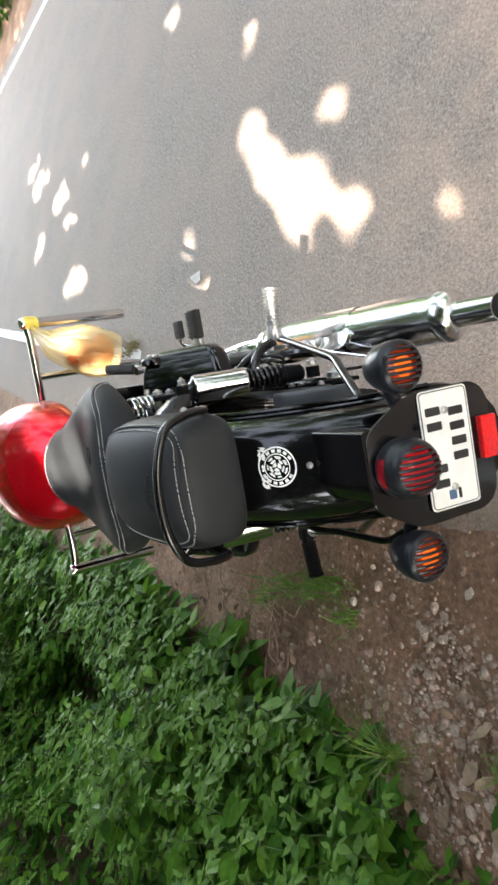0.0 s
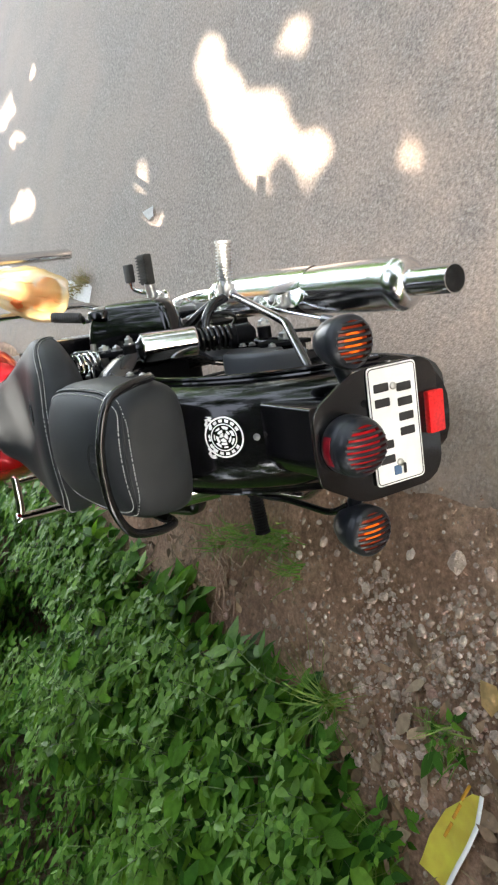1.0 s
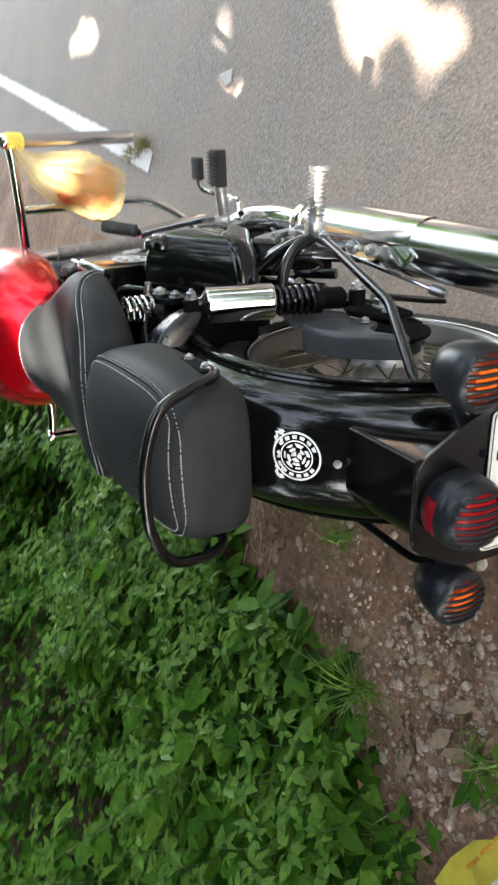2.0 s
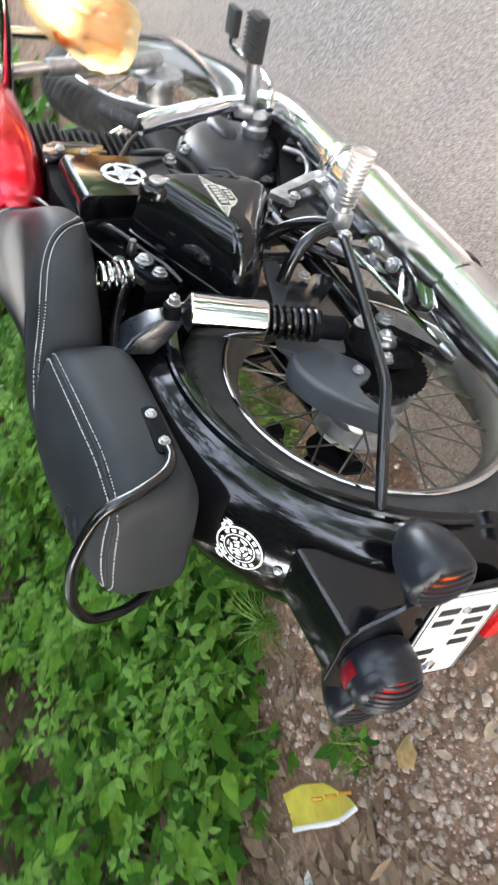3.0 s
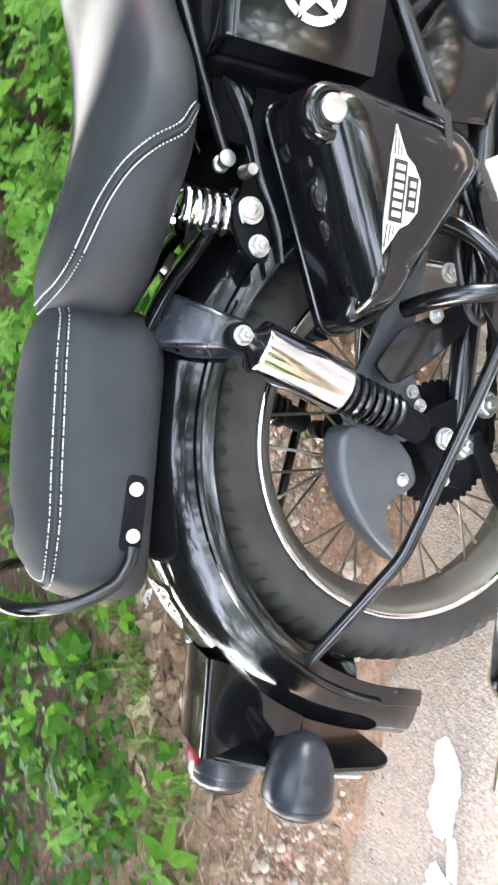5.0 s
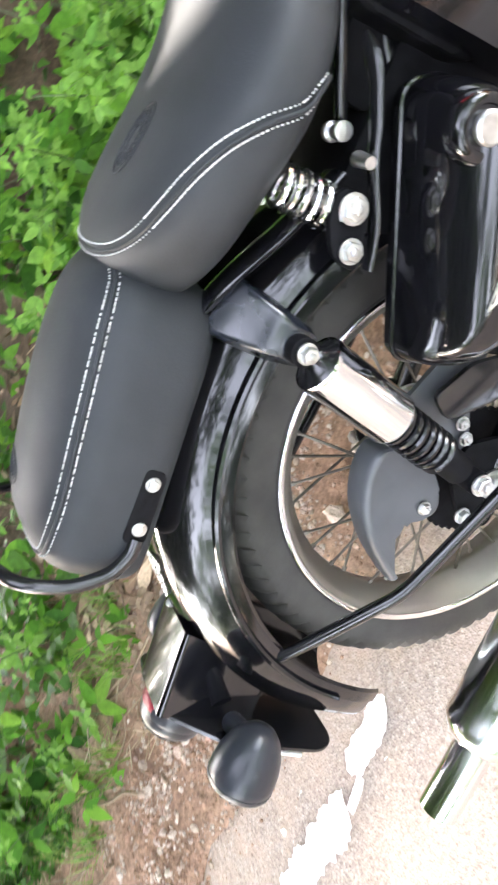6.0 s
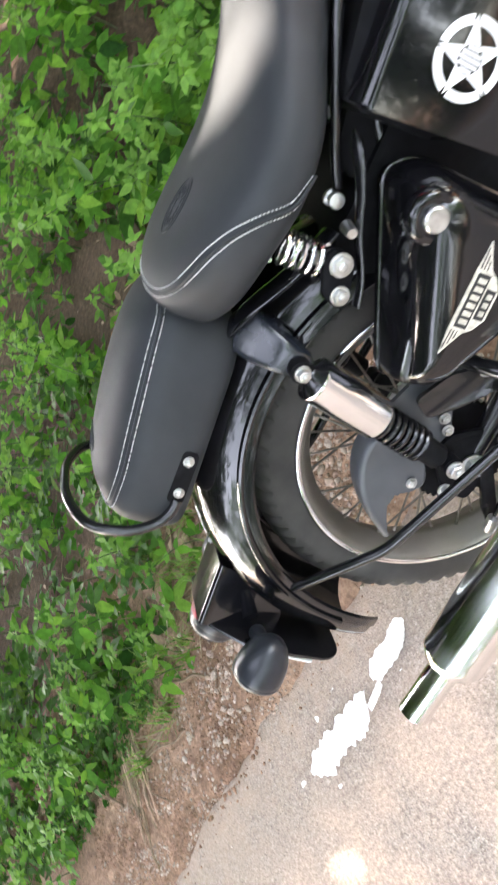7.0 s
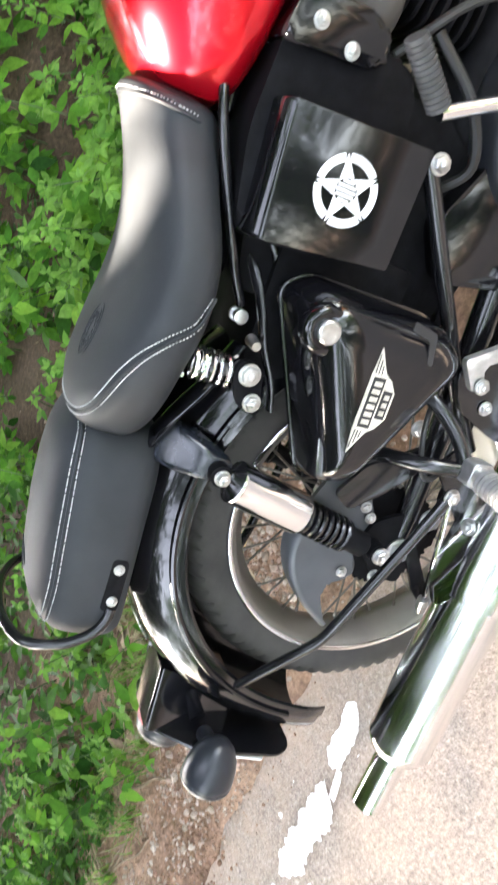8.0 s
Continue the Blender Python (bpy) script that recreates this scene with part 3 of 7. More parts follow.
PILLION = smooth_table([(0.092, 0.030, 0.455, 0.500, 0.0), (0.088, 0.072, 0.425, 0.518, 0.006), (0.070, 0.098, 0.408, 0.528, 0.012), (0.03, 0.114, 0.398, 0.526, 0.026), (-0.05, 0.122, 0.394, 0.516, 0.036),
                        (-0.14, 0.122, 0.388, 0.506, 0.036), (-0.20, 0.116, 0.382, 0.500, 0.029), (-0.225, 0.108, 0.384, 0.496, 0.016), (-0.240, 0.088, 0.398, 0.486, 0.008), (-0.246, 0.045, 0.425, 0.465, 0.0)])
SOLO = smooth_table([(0.062, 0.030, 0.470, 0.512, 0.0), (0.068, 0.080, 0.452, 0.526, 0.004), (0.090, 0.122, 0.440, 0.537, 0.007), (0.13, 0.158, 0.430, 0.540, 0.009), (0.19, 0.185, 0.424, 0.533, 0.008),
                     (0.26, 0.197, 0.416, 0.523, 0.006), (0.33, 0.179, 0.420, 0.520, 0.010), (0.40, 0.139, 0.440, 0.530, 0.018), (0.45, 0.108, 0.452, 0.546, 0.022), (0.482, 0.094, 0.464, 0.560, 0.022), (0.493, 0.066, 0.486, 0.566, 0.010)])


def build_seat(name, table, n_exp, seams, label, shift=0.0):
    plain, snap = seat_surface(table, n_exp)
    mv = V(0, shift, 0)

    def at(*a):
        return plain(*a) + V(0, shift, 0)

    bm = B()
    loft(bm, [[at(r[0], 2 * math.pi * k / 96) for k in range(96)] for r in table])
    seat = part(name, bm, LEATHER, bike, label, 75)
    for path in seams:
        line = spline([at(x, radians(a), 0.0016) for x, a in path], 8)
        # two rows of stitches, each thread a small bar
        step, row = 0.0046, 0.0105
        for s in ((-1, 1) if len(path) > 12 else (1,)):
            bm = B()
            acc = 0.0
            for p, q in zip(line, line[1:]):
                d = (q - p).length
                pos = -acc
                while pos + step <= d:
                    pos += step
                    t = (q - p) / d
                    c0 = p + t * max(0.0, pos - step * 0.78)
                    c1 = p + t * pos
                    nrm = (c0 - V(c0.x, 0, c0.z - 0.05)).normalized()
                    o = t.cross(nrm).normalized() * row * 0.5 * s
                    tube(bm, [snap(c0 + o - mv, 0.0004) + mv, snap((c0 + c1) / 2 + o - mv, 0.0016) + mv, snap(c1 + o - mv, 0.0004) + mv], 0.0009, 5)
                acc = d - pos if d > pos else 0.0
            part("stitching", bm, THREAD, seat, "row of pale grey stitches")
        bm = B()
        tube(bm, [q - V(0, 0, 0.0012) for q in line], 0.0022, 6)
        part("seam", bm, LEATHER, seat)
    return seat


pil_seam = [(0.079, 50), (0.062, 40), (0.02, 39), (-0.04, 39), (-0.10, 39), (-0.155, 39), (-0.20, 43), (-0.224, 52), (-0.233, 70), (-0.235, 90), (-0.233, 110), (-0.224, 128), (-0.20, 137), (-0.155, 141), (-0.10, 141), (-0.04, 141), (0.02, 141), (0.062, 140), (0.079, 130)]
build_seat("pillion_seat", PILLION, 4.2, [pil_seam], "black leatherette pillion pad with double stitching", -0.010)
solo_seam = [(0.290, 212), (0.275, 202), (0.254, 192), (0.231, 179), (0.205, 167), (0.174, 157), (0.143, 152), (0.116, 146), (0.097, 134), (0.086, 115), (0.081, 90), (0.086, 65), (0.097, 46), (0.116, 34), (0.143, 28), (0.174, 23), (0.205, 13), (0.231, 1), (0.254, -12), (0.275, -22), (0.290, -32)]
build_seat("rider_seat", SOLO, 3.0, [solo_seam, [(0.468, 185), (0.471, 165), (0.473, 145), (0.474, 120), (0.475, 90), (0.474, 60), (0.473, 35), (0.471, 15), (0.468, -5)]], "black leatherette sprung solo saddle with double stitching", -0.010)

# oval emblem pressed into the saddle's top
snap_solo = seat_surface(SOLO, 3.0)[1]
bm = B()
for ra, rb in ((0.036, 0.028), (0.029, 0.021), (0.014, 0.011)):
    tube(bm, [snap_solo(V(0.192 + ra * math.cos(w), -0.050 + rb * math.sin(w), 0.60), 0.0006) + V(0, -0.010, 0) for w in np.linspace(0, 2 * math.pi, 41)[:-1]], 0.0008, 6, closed=True)
for i in range(14):
    w = 0.449 * i
    tube(bm, [snap_solo(V(0.192 + 0.0205 * k * math.cos(w), -0.050 + 0.0155 * k * math.sin(w), 0.60), 0.0006) + V(0, -0.010, 0) for k in (0.78, 1.0, 1.2)], 0.0012, 5)
part("pressed_emblem", bm, LEATHER, bpy.data.objects["rider_seat"], "oval emblem pressed into the leatherette")

# the same oval on the pillion pad
snap_pil = seat_surface(PILLION, 4.2)[1]
bm = B()
for ra, rb in ((0.019, 0.034), (0.014, 0.028)):
    tube(bm, [snap_pil(V(-0.170 + ra * math.cos(w), 0.004 + rb * math.sin(w), 0.60), 0.0006) + V(0, -0.010, 0) for w in np.linspace(0, 2 * math.pi, 41)[:-1]], 0.0008, 6, closed=True)
for i in range(5):
    y = -0.014 + 0.009 * i
    tube(bm, [snap_pil(V(-0.170 + q, y, 0.60), 0.0006) + V(0, -0.010, 0) for q in (-0.007, 0.0, 0.007)], 0.0010, 5)
part("pressed_emblem", bm, LEATHER, bpy.data.objects["pillion_seat"], "oval emblem pressed into the leatherette")

# springs under the saddle
for s in (-1, 1):
    bm = B()
    pts = [V(0.203 + 0.020 * math.cos(w), s * 0.140 + 0.020 * math.sin(w), 0.368 + 0.062 * w / (2 * math.pi * 5.5)) for w in np.linspace(0, 2 * math.pi * 5.5, 90)]
    tube(bm, pts, 0.0036, 8)
    part("seat_spring", bm, PIPE, bike, "chromed coil spring under the saddle")
    bm = B()
    lathe(bm, [(0, 0), (0.017, 0), (0.019, 0.004), (0.015, 0.012), (0.008, 0.016), (0.008, 0.03), (0, 0.03)], (0.205, s * 0.140, 0.352), (0, 0, 1), 20)
    part("spring_cup", bm, STEEL, bike)

# ---- grab rail ----
bm = B()
tube(bm, spline([(-0.172, -0.131, 0.417), (-0.190, -0.134, 0.419), (-0.215, -0.136, 0.434), (-0.238, -0.135, 0.472), (-0.250, -0.118, 0.520), (-0.256, -0.06, 0.546), (-0.257, 0.0, 0.552),
                 (-0.256, 0.055, 0.546), (-0.250, 0.104, 0.520), (-0.238, 0.120, 0.472), (-0.215, 0.126, 0.434), (-0.190, 0.130, 0.419), (-0.172, 0.131, 0.417)], 7), 0.0078, 12)
rail = part("grab_rail", bm, FRAME, bike, "gloss black tubular grab rail hoop")
for s in (-1, 1):
    bm = B()
    prism(bm, rounded([(-0.178, 0.408), (-0.095, 0.411), (-0.093, 0.435), (-0.178, 0.432)], 0.008), (0, s * 0.127, 0), (1, 0, 0), (0, 0, 1), (0, s * 0.006, 0), 0.0015)
    part("rail_plate", bm, MATTE, rail, "flat black rail bracket")
    for x, z in ((-0.109, 0.423), (-0.160, 0.419)):
        bolt(rail, (x, s * 0.133, z), (0, s, 0), 0.0066, 0.006)

# ---- rear suspension ----
def shock(s):
    top, low = V(0.072, s * 0.163, 0.344), V(0.001, s * 0.157, 0.058)
    ax = (low - top).normalized()
    ln = (low - top).length
    bm = B()
    lathe(bm, [(0.0285, 0.0245), (0.0300, 0.0235), (0.0310, 0.0265), (0.0310, 0.0280), (0.0310, 0.0300), (0.0310, 0.1345), (0.0310, 0.1365), (0.0310, 0.138), (0.0298, 0.1405), (0.0275, 0.138), (0.0, 0.137)], top, ax, 40)
    sh = part("shock_absorber", bm, CHROME, bike, "chrome-shrouded rear shock absorber", 50)
    bm = B()
    tu = []
    for w in np.linspace(0, 2 * math.pi * 7, 130):
        a, u, v = axes_of(ax)
        tu.append(top + ax * (0.138 + 0.082 * w / (2 * math.pi * 7)) + (u * math.cos(w) + v * math.sin(w)) * 0.0225)
    tube(bm, tu, 0.0043, 8)
    part("coil_spring", bm, FRAME, sh, "black coil spring")
    bm = B()
    lathe(bm, [(0, 0.13), (0.0165, 0.13), (0.0165, 0.212), (0.025, 0.215), (0.025, 0.226), (0.019, 0.229), (0.019, 0.265), (0.012, 0.272), (0, 0.275)], top, ax, 24)
    part("damper_body", bm, MATTE, sh)
    bm = B()
    lathe(bm, [(0, 0.010), (0.013, 0.010), (0.016, 0.016), (0.024, 0.0205), (0.0283, 0.0245), (0.0275, 0.030), (0, 0.030)], top, ax, 36)
    part("shroud_cap", bm, FRAME, sh, "gloss black cap over the shroud")
    for q in (top, low):
        bm = B()
        lathe(bm, [(0, -0.014), (0.015, -0.014), (0.015, 0.010), (0, 0.010)], q, (0, s, 0), 20)
        part("eye_bush", bm, MATTE, sh)
    bolt(sh, top + V(0, s * 0.012, 0), (0, s, 0), 0.0092, 0.014)
    bolt(sh, low + V(0, s * 0.014, 0), (0, s, 0), 0.0115, 0.012)
    bm = B()
    loft(bm, [[V(p.x, s * y, p.y) for p in rounded(o, 0.008, 3)] for y, o in ((0.105, [(0.045, 0.372), (0.108, 0.372), (0.115, 0.418), (0.050, 0.424)]), (0.128, [(0.046, 0.350), (0.102, 0.352), (0.108, 0.402), (0.052, 0.408)]), (0.148, [(0.053, 0.330), (0.094, 0.330), (0.100, 0.376), (0.056, 0.382)]), (0.156, [(0.055, 0.328), (0.090, 0.328), (0.092, 0.360), (0.058, 0.364)]))])
    part("shock_bracket", bm, STRAP, bike, "blue-black steel shock mount")


shock(-1)
shock(1)

# strut from foot peg to mudguard
for s in (-1, 1):
    bm = B()
    tube(bm, spline([(0.145, s * 0.239, 0.043), (0.06, s * 0.223, 0.058), (-0.04, s * 0.203, 0.078), (-0.110, s * 0.189, 0.092), (-0.150, s * 0.179, 0.101), (-0.19, s * 0.162, 0.118), (-0.290, s * 0.114, 0.160), (-0.306, s * 0.107, 0.167)], 6),
         [0.0085] * 34 + [0.0085, 0.0082, 0.0078, 0.0074, 0.0068, 0.0062, 0.0055, 0.0048, 0.004], 12, flat=1.0)
    st = part("guard_stay", bm, FRAME, bike, "bent black tubular mudguard stay")
    bolt(st, (0.139, s * 0.240, 0.043), (0, s, 0), 0.010, 0.010)

# loop of the luggage stay on the stand side
bm = B()
tube(bm, spline([(-0.10, 0.118, 0.235), (-0.165, 0.142, 0.215), (-0.209, 0.149, 0.190), (-0.27, 0.148, 0.188), (-0.35, 0.144, 0.189), (-0.405, 0.120, 0.190)], 6), 0.0065, 12)
part("luggage_stay", bm, FRAME, bike, "bent black luggage stay")

# ---- tail: lamp bracket, plate, lamps ----
bm = B()
# wedge between mudguard and plate carrier
sect = rounded([(-0.069, 0.2775), (0.026, 0.2775), (0.052, 0.258), (0.058, 0.13), (-0.062, 0.13)], 0.008, 5)
loft(bm, [[V(x - 0.26 * max(0.0, 0.27 - q.y) * k, q.x * w, q.y + dz) for q in sect] for x, k, w, dz in ((-0.314, 1.0, 1.0, 0.005), (-0.440, 0.0, 0.99, -0.005))])
part("tail_bracket", bm, BLACK, bike, "gloss black tail lamp bracket")
bm = B()
hull = [(-0.060, 0.268), (0.060, 0.268), (0.108, 0.185), (0.111, 0.150), (0.111, 0.030), (0.086, 0.002), (-0.086, 0.002), (-0.111, 0.030), (-0.111, 0.150), (-0.108, 0.185)]
prism(bm, rounded(hull, 0.018), (-0.437, 0, 0), (0, 1, 0), (0, 0, 1), (-0.005, 0, 0), 0.0018, 3)
carrier = part("plate_carrier", bm, FRAME, bike, "satin black number plate carrier")
for y, z in ((-0.055, 0.165), (0.055, 0.165), (-0.03, 0.235)):
    bolt(carrier, (-0.441, y, z), (-1, 0, 0), 0.005, 0.005, MATTE)
PT = Matrix.Translation((-0.4485, -0.0100, 0.1075)) @ Euler((radians(0.1), radians(4), radians(1.0))).to_matrix().to_4x4()
bm = B()
prism(bm, rounded([(-0.1, -0.05), (0.1, -0.05), (0.1, 0.05), (-0.1, 0.05)], 0.009, 5), (0, 0, 0), (0, 1, 0), (0, 0, 1), (-0.0022, 0, 0), 0.0006)
bm.transform(PT)
plate = part("number_plate", bm, PLATE, bike, "white number plate with dark bars")


def plate_bar(y, z, w, h, mat, name="bar"):
    bm = B()
    prism(bm, rounded([(y - w / 2, z - h / 2), (y + w / 2, z - h / 2), (y + w / 2, z + h / 2), (y - w / 2, z + h / 2)], 0.002, 2), (-0.0024, 0, 0), (0, 1, 0), (0, 0, 1), (-0.0006, 0, 0))
    bm.transform(PT)
    return part(name, bm, mat, plate)


# the writing stands as plain upright bars
for y, z, n in ((0.044, 0.024, 2), (-0.052, 0.024, 2), (-0.022, -0.022, 4)):
    for i in range(n):
        plate_bar(y + (n - 1) * 0.0125 - i * 0.025, z, 0.014, 0.030, INK)
plate_bar(0.078, 0.006, 0.016, 0.015, BLUEINK, "emblem")
plate_bar(0.078, -0.009, 0.018, 0.006, INK)
for y in (0.066, -0.064):
    bm = B()
    lathe(bm, [(0, 0.0005), (0.0065, 0.0005), (0.006, 0.003), (0.003, 0.0045), (0, 0.005)], (-0.002, y, 0.0), (-1, 0, 0), 14)
    bm.transform(PT)
    part("plate_screw", bm, STEEL, plate)
    bm = B()
    tube(bm, [(0.001, y, 0.0), (0.008, y, 0.0)], 0.006, 10)
    bm.transform(PT)
    part("plate_spacer", bm, MATTE, plate)
bm = B()
edge = [V(-0.0024, y, z) for y, z in rounded([(-0.097, -0.047), (0.097, -0.047), (0.097, 0.047), (-0.097, 0.047)], 0.008, 4)]
tube(bm, edge, 0.0009, 5, closed=True)
bm.transform(PT)
part("plate_rim", bm, INK, plate)

bm = B()
box(bm, (-0.447, -0.012, 0.016), (0.014, 0.074, 0.036), 0.004)
part("reflector", bm, REFLECT, bike, "red rectangular rear reflector")


def grille(parent, centre, axis, r, bulge, n, across):
    """A black domed cap whose middle is cut into slots by curved bars."""
    a = Vector(axis).normalized()
    w = Vector(across).normalized()
    l = a.cross(w).normalized()
    ri = r * 0.80

    def lift(q):
        return bulge * math.sqrt(max(0.0, 1 - q * q * 0.96)) + 0.002

    bm = B()
    prof = [(r * 1.02, 0.0)] + [(r * k, lift(k)) for k in (1.0, 0.96, 0.92, 0.88, 0.84)] + [(ri, lift(0.80)), (ri * 0.985, lift(0.80) - 0.005), (r * 0.9, 0.0)]
    lathe(bm, prof, centre, a, 40, closed=True)
    part("grille_rim", bm, SATIN, parent)
    for i in range(n):
        o = (i - (n - 1) / 2) * (2 * ri * 0.84 / (n - 1))
        h = math.sqrt(max(0, (ri * 1.04) ** 2 - o * o))
        pts = []
        for k in range(13):
            t = -1 + 2 * k / 12
            pts.append(Vector(centre) + w * o + l * (h * t) + a * (lift(math.hypot(o, h * t) / r) - 0.0015))
        bm = B()
        tube(bm, pts, 0.0030, 7)
        part("grille_bar", bm, SATIN, parent)


tl = V(-0.443, 0.0, 0.212)
ta = V(-1, 0, 0.06).normalized()
bm = B()
lathe(bm, [(0.0, 0.0), (0.045, 0.0), (0.048, 0.006), (0.049, 0.036), (0.046, 0.040), (0.042, 0.038), (0.0, 0.030)], tl, ta, 40)
tail_lamp = part("tail_lamp", bm, SATIN, bike, "round black tail lamp with grille over red lens")
bm = B()
lathe(bm, [(0.042, 0.032), (0.038, 0.042), (0.032, 0.050), (0.024, 0.056), (0.011, 0.060), (0, 0.061)], tl, ta, 36)
part("lens", bm, REDLENS, tail_lamp, "dark red domed lens")
grille(tail_lamp, tl + ta * 0.038, ta, 0.0465, 0.030, 8, (0, 1, 0))
bm = B()
shell = [[tl + ta * d + V(0, math.sin(w) * r, math.cos(w) * r) for d, r in ((0.008, 0.0470), (0.008, 0.0496), (0.0095, 0.0503), (0.0255, 0.0506), (0.027, 0.0499), (0.027, 0.0470))] for w in np.linspace(-0.48, 0.48, 10)]
loft(bm, shell)
part("window", bm, DARKRED, tail_lamp, "small red top window")


def indicator(s):
    c = V(-0.440, s * 0.158, 0.182)
    a = V(-1, 0, 0)
    bm = B()
    lathe(bm, [(0, -0.072), (0.009, -0.0712), (0.019, -0.066), (0.029, -0.055), (0.037, -0.039), (0.0415, -0.021), (0.043, -0.006), (0.043, 0.004), (0.0405, 0.007), (0.039, 0.003), (0, 0.0)], c, a, 36)
    ind = part("indicator", bm, SATIN, bike, "black bullet indicator with grille over amber lens")
    bm = B()
    lathe(bm, [(0.039, 0.0), (0.034, 0.006), (0.024, 0.012), (0.018, 0.0135)], c, a, 30)
    lens = part("lens", bm, AMBER, ind, "dark amber domed lens")
    # separate centre piece: the lens glow is put into its colour
    bm = B()
    lathe(bm, [(0.018, 0.0135), (0.010, 0.0150), (0, 0.0155)], c, a, 30)
    part("lens_centre", bm, AMBERGLOW, lens, "brighter faintly glowing amber lens centre")
    grille(ind, c + a * 0.004, a, 0.0425, 0.018, 7, (0, 1, 0))
    bm = B()
    tube(bm, [c + V(0.03, 0, 0), c + V(0.03, -s * 0.045, -0.003), c + V(0.014, -s * 0.075, -0.010)], [0.013, 0.0125, 0.015], 14)
    part("stem", bm, SATIN, ind)


indicator(-1)
indicator(1)
bolt(bike, (-0.305, -0.012, 0.291), (-0.72, 0, 0.69), 0.0052, 0.005)

# round sticker on the mudguard crown
def crown_point(u, v):
    """A spot on the mudguard, u to the bike's right and v towards the front, in metres from the sticker's middle."""
    th = radians(128.3) - v / 0.42
    y = -u - 0.015
    r = 0.4224 - (0.0 if abs(y) < 0.02 else (abs(y) - 0.02) ** 2 * 4.2)
    return V(math.cos(th) * r, y, math.sin(th) * r)


def crown_patch(poly_rings, name, parent):
    bm = B()
    vs = [[bm.verts.new(crown_point(*p)) for p in ring] for ring in poly_rings]
    for a, b in zip(vs, vs[1:]):
        for k in range(len(a) - 1):
            bm.faces.new((a[k], a[k + 1], b[k + 1], b[k]))
    return part(name, bm, WHITE, parent)


def arc(r, a0, a1, n=24):
    return [(r * math.cos(radians(a0 + (a1 - a0) * k / n)), r * math.sin(radians(a0 + (a1 - a0) * k / n))) for k in range(n + 1)]


sticker = crown_patch([arc(0.0365, 0, 360, 48), arc(0.0335, 0, 360, 48)], "sticker", bike)
tagged(sticker, "round white emblem sticker on the mudguard")
crown_patch([arc(0.0245, 0, 360, 48), arc(0.0225, 0, 360, 48)], "sticker_ring", sticker)
rs = random.Random(5)
for k in range(16):
    if k in (3, 4, 11, 12):
        continue
    crown_patch([arc(0.0318, k * 22.5, k * 22.5 + 14, 3), arc(0.0265, k * 22.5, k * 22.5 + 14, 3)], "sticker_block", sticker)
for r1, r0, n in ((0.0200, 0.0150, 7), (0.0140, 0.0095, 5), (0.0085, 0.0015, 3)):
    a = rs.uniform(0, 360)
    for k in range(n):
        span = 360 / n
        crown_patch([arc(r1 * rs.uniform(0.94, 1.03), a, a + span * rs.uniform(0.55, 0.85), 6), arc(r0 * rs.uniform(0.95, 1.1), a + 4, a + span * rs.uniform(0.4, 0.8), 6)], "sticker_block", sticker)
        a += span

# the emblem's figure breaks out of the ring on the saddle side
for u0, v0, w, h in ((-0.026, 0.030, 0.016, 0.005), (-0.034, 0.024, 0.007, 0.009), (-0.022, 0.022, 0.014, 0.004), (0.024, 0.031, 0.017, 0.005), (0.033, 0.025, 0.008, 0.010), (0.020, 0.023, 0.012, 0.004), (0.0, 0.027, 0.012, 0.004)):
    top_edge = [(u0 - w / 2 + w * k / 6, v0 + h * (0.5 + 0.35 * math.sin(k * 1.9 + u0 * 90))) for k in range(7)]
    low_edge = [(u0 - w / 2 + w * k / 6, v0 - h * (0.5 - 0.25 * math.sin(k * 2.3 + v0 * 70))) for k in range(7)]
    crown_patch([top_edge, low_edge], "sticker_block", sticker)

# ---- silencer and exhaust pipe ----
def pipe(prof, y, z0, z1, x0, x1, seg=44):
    """A round body along the bike from x0 to x1: rows of (share of the way, radius)."""
    bm = B()
    rings = []
    for f, r in prof:
        c = V(x0 + (x1 - x0) * f, y, z0 + (z1 - z0) * f)
        rings.append([c + V(0, math.cos(2 * math.pi * k / seg) * r, math.sin(2 * math.pi * k / seg) * r) for k in range(seg)])
    return loft(bm, rings, caps=False)


bm = pipe([(0, 0.030), (0.015, 0.044), (0.04, 0.0515), (0.07, 0.0535), (0.08, 0.0535), (0.55, 0.0535), (0.89, 0.0535), (0.90, 0.0535), (0.935, 0.0520), (0.955, 0.0535), (0.965, 0.0530), (0.985, 0.045), (0.998, 0.033), (1.0, 0.027), (0.97, 0.025)], -0.226, -0.094, -0.086, 0.42, -0.315)
silencer = part("silencer", bm, PIPE, bike, "long chromed silencer")
bm = pipe([(0, 0.0265), (0.96, 0.0268), (1.0, 0.0268), (1.0, 0.0245), (0.9, 0.024), (0.0, 0.024)], -0.226, -0.086, -0.084, -0.305, -0.420)
part("tailpipe", bm, PIPE, silencer, "chromed silencer tailpipe")
# a black disc closes the bore and stands in for the shade inside
bm = pipe([(0, 0.0), (0, 0.0243)], -0.226, -0.086, -0.084, -0.36, -0.361)
part("soot", bm, INK, silencer)
for x in (0.405, 0.02):
    bm = pipe([(0, 0.0525), (0, 0.0560), (0.4, 0.0570), (1, 0.0560), (1, 0.0525)], -0.226, -0.093, -0.092, x + 0.010, x - 0.010)
    part("clamp_band", bm, CHROME if x > 0.2 else FRAME, silencer, "narrow clamp band")
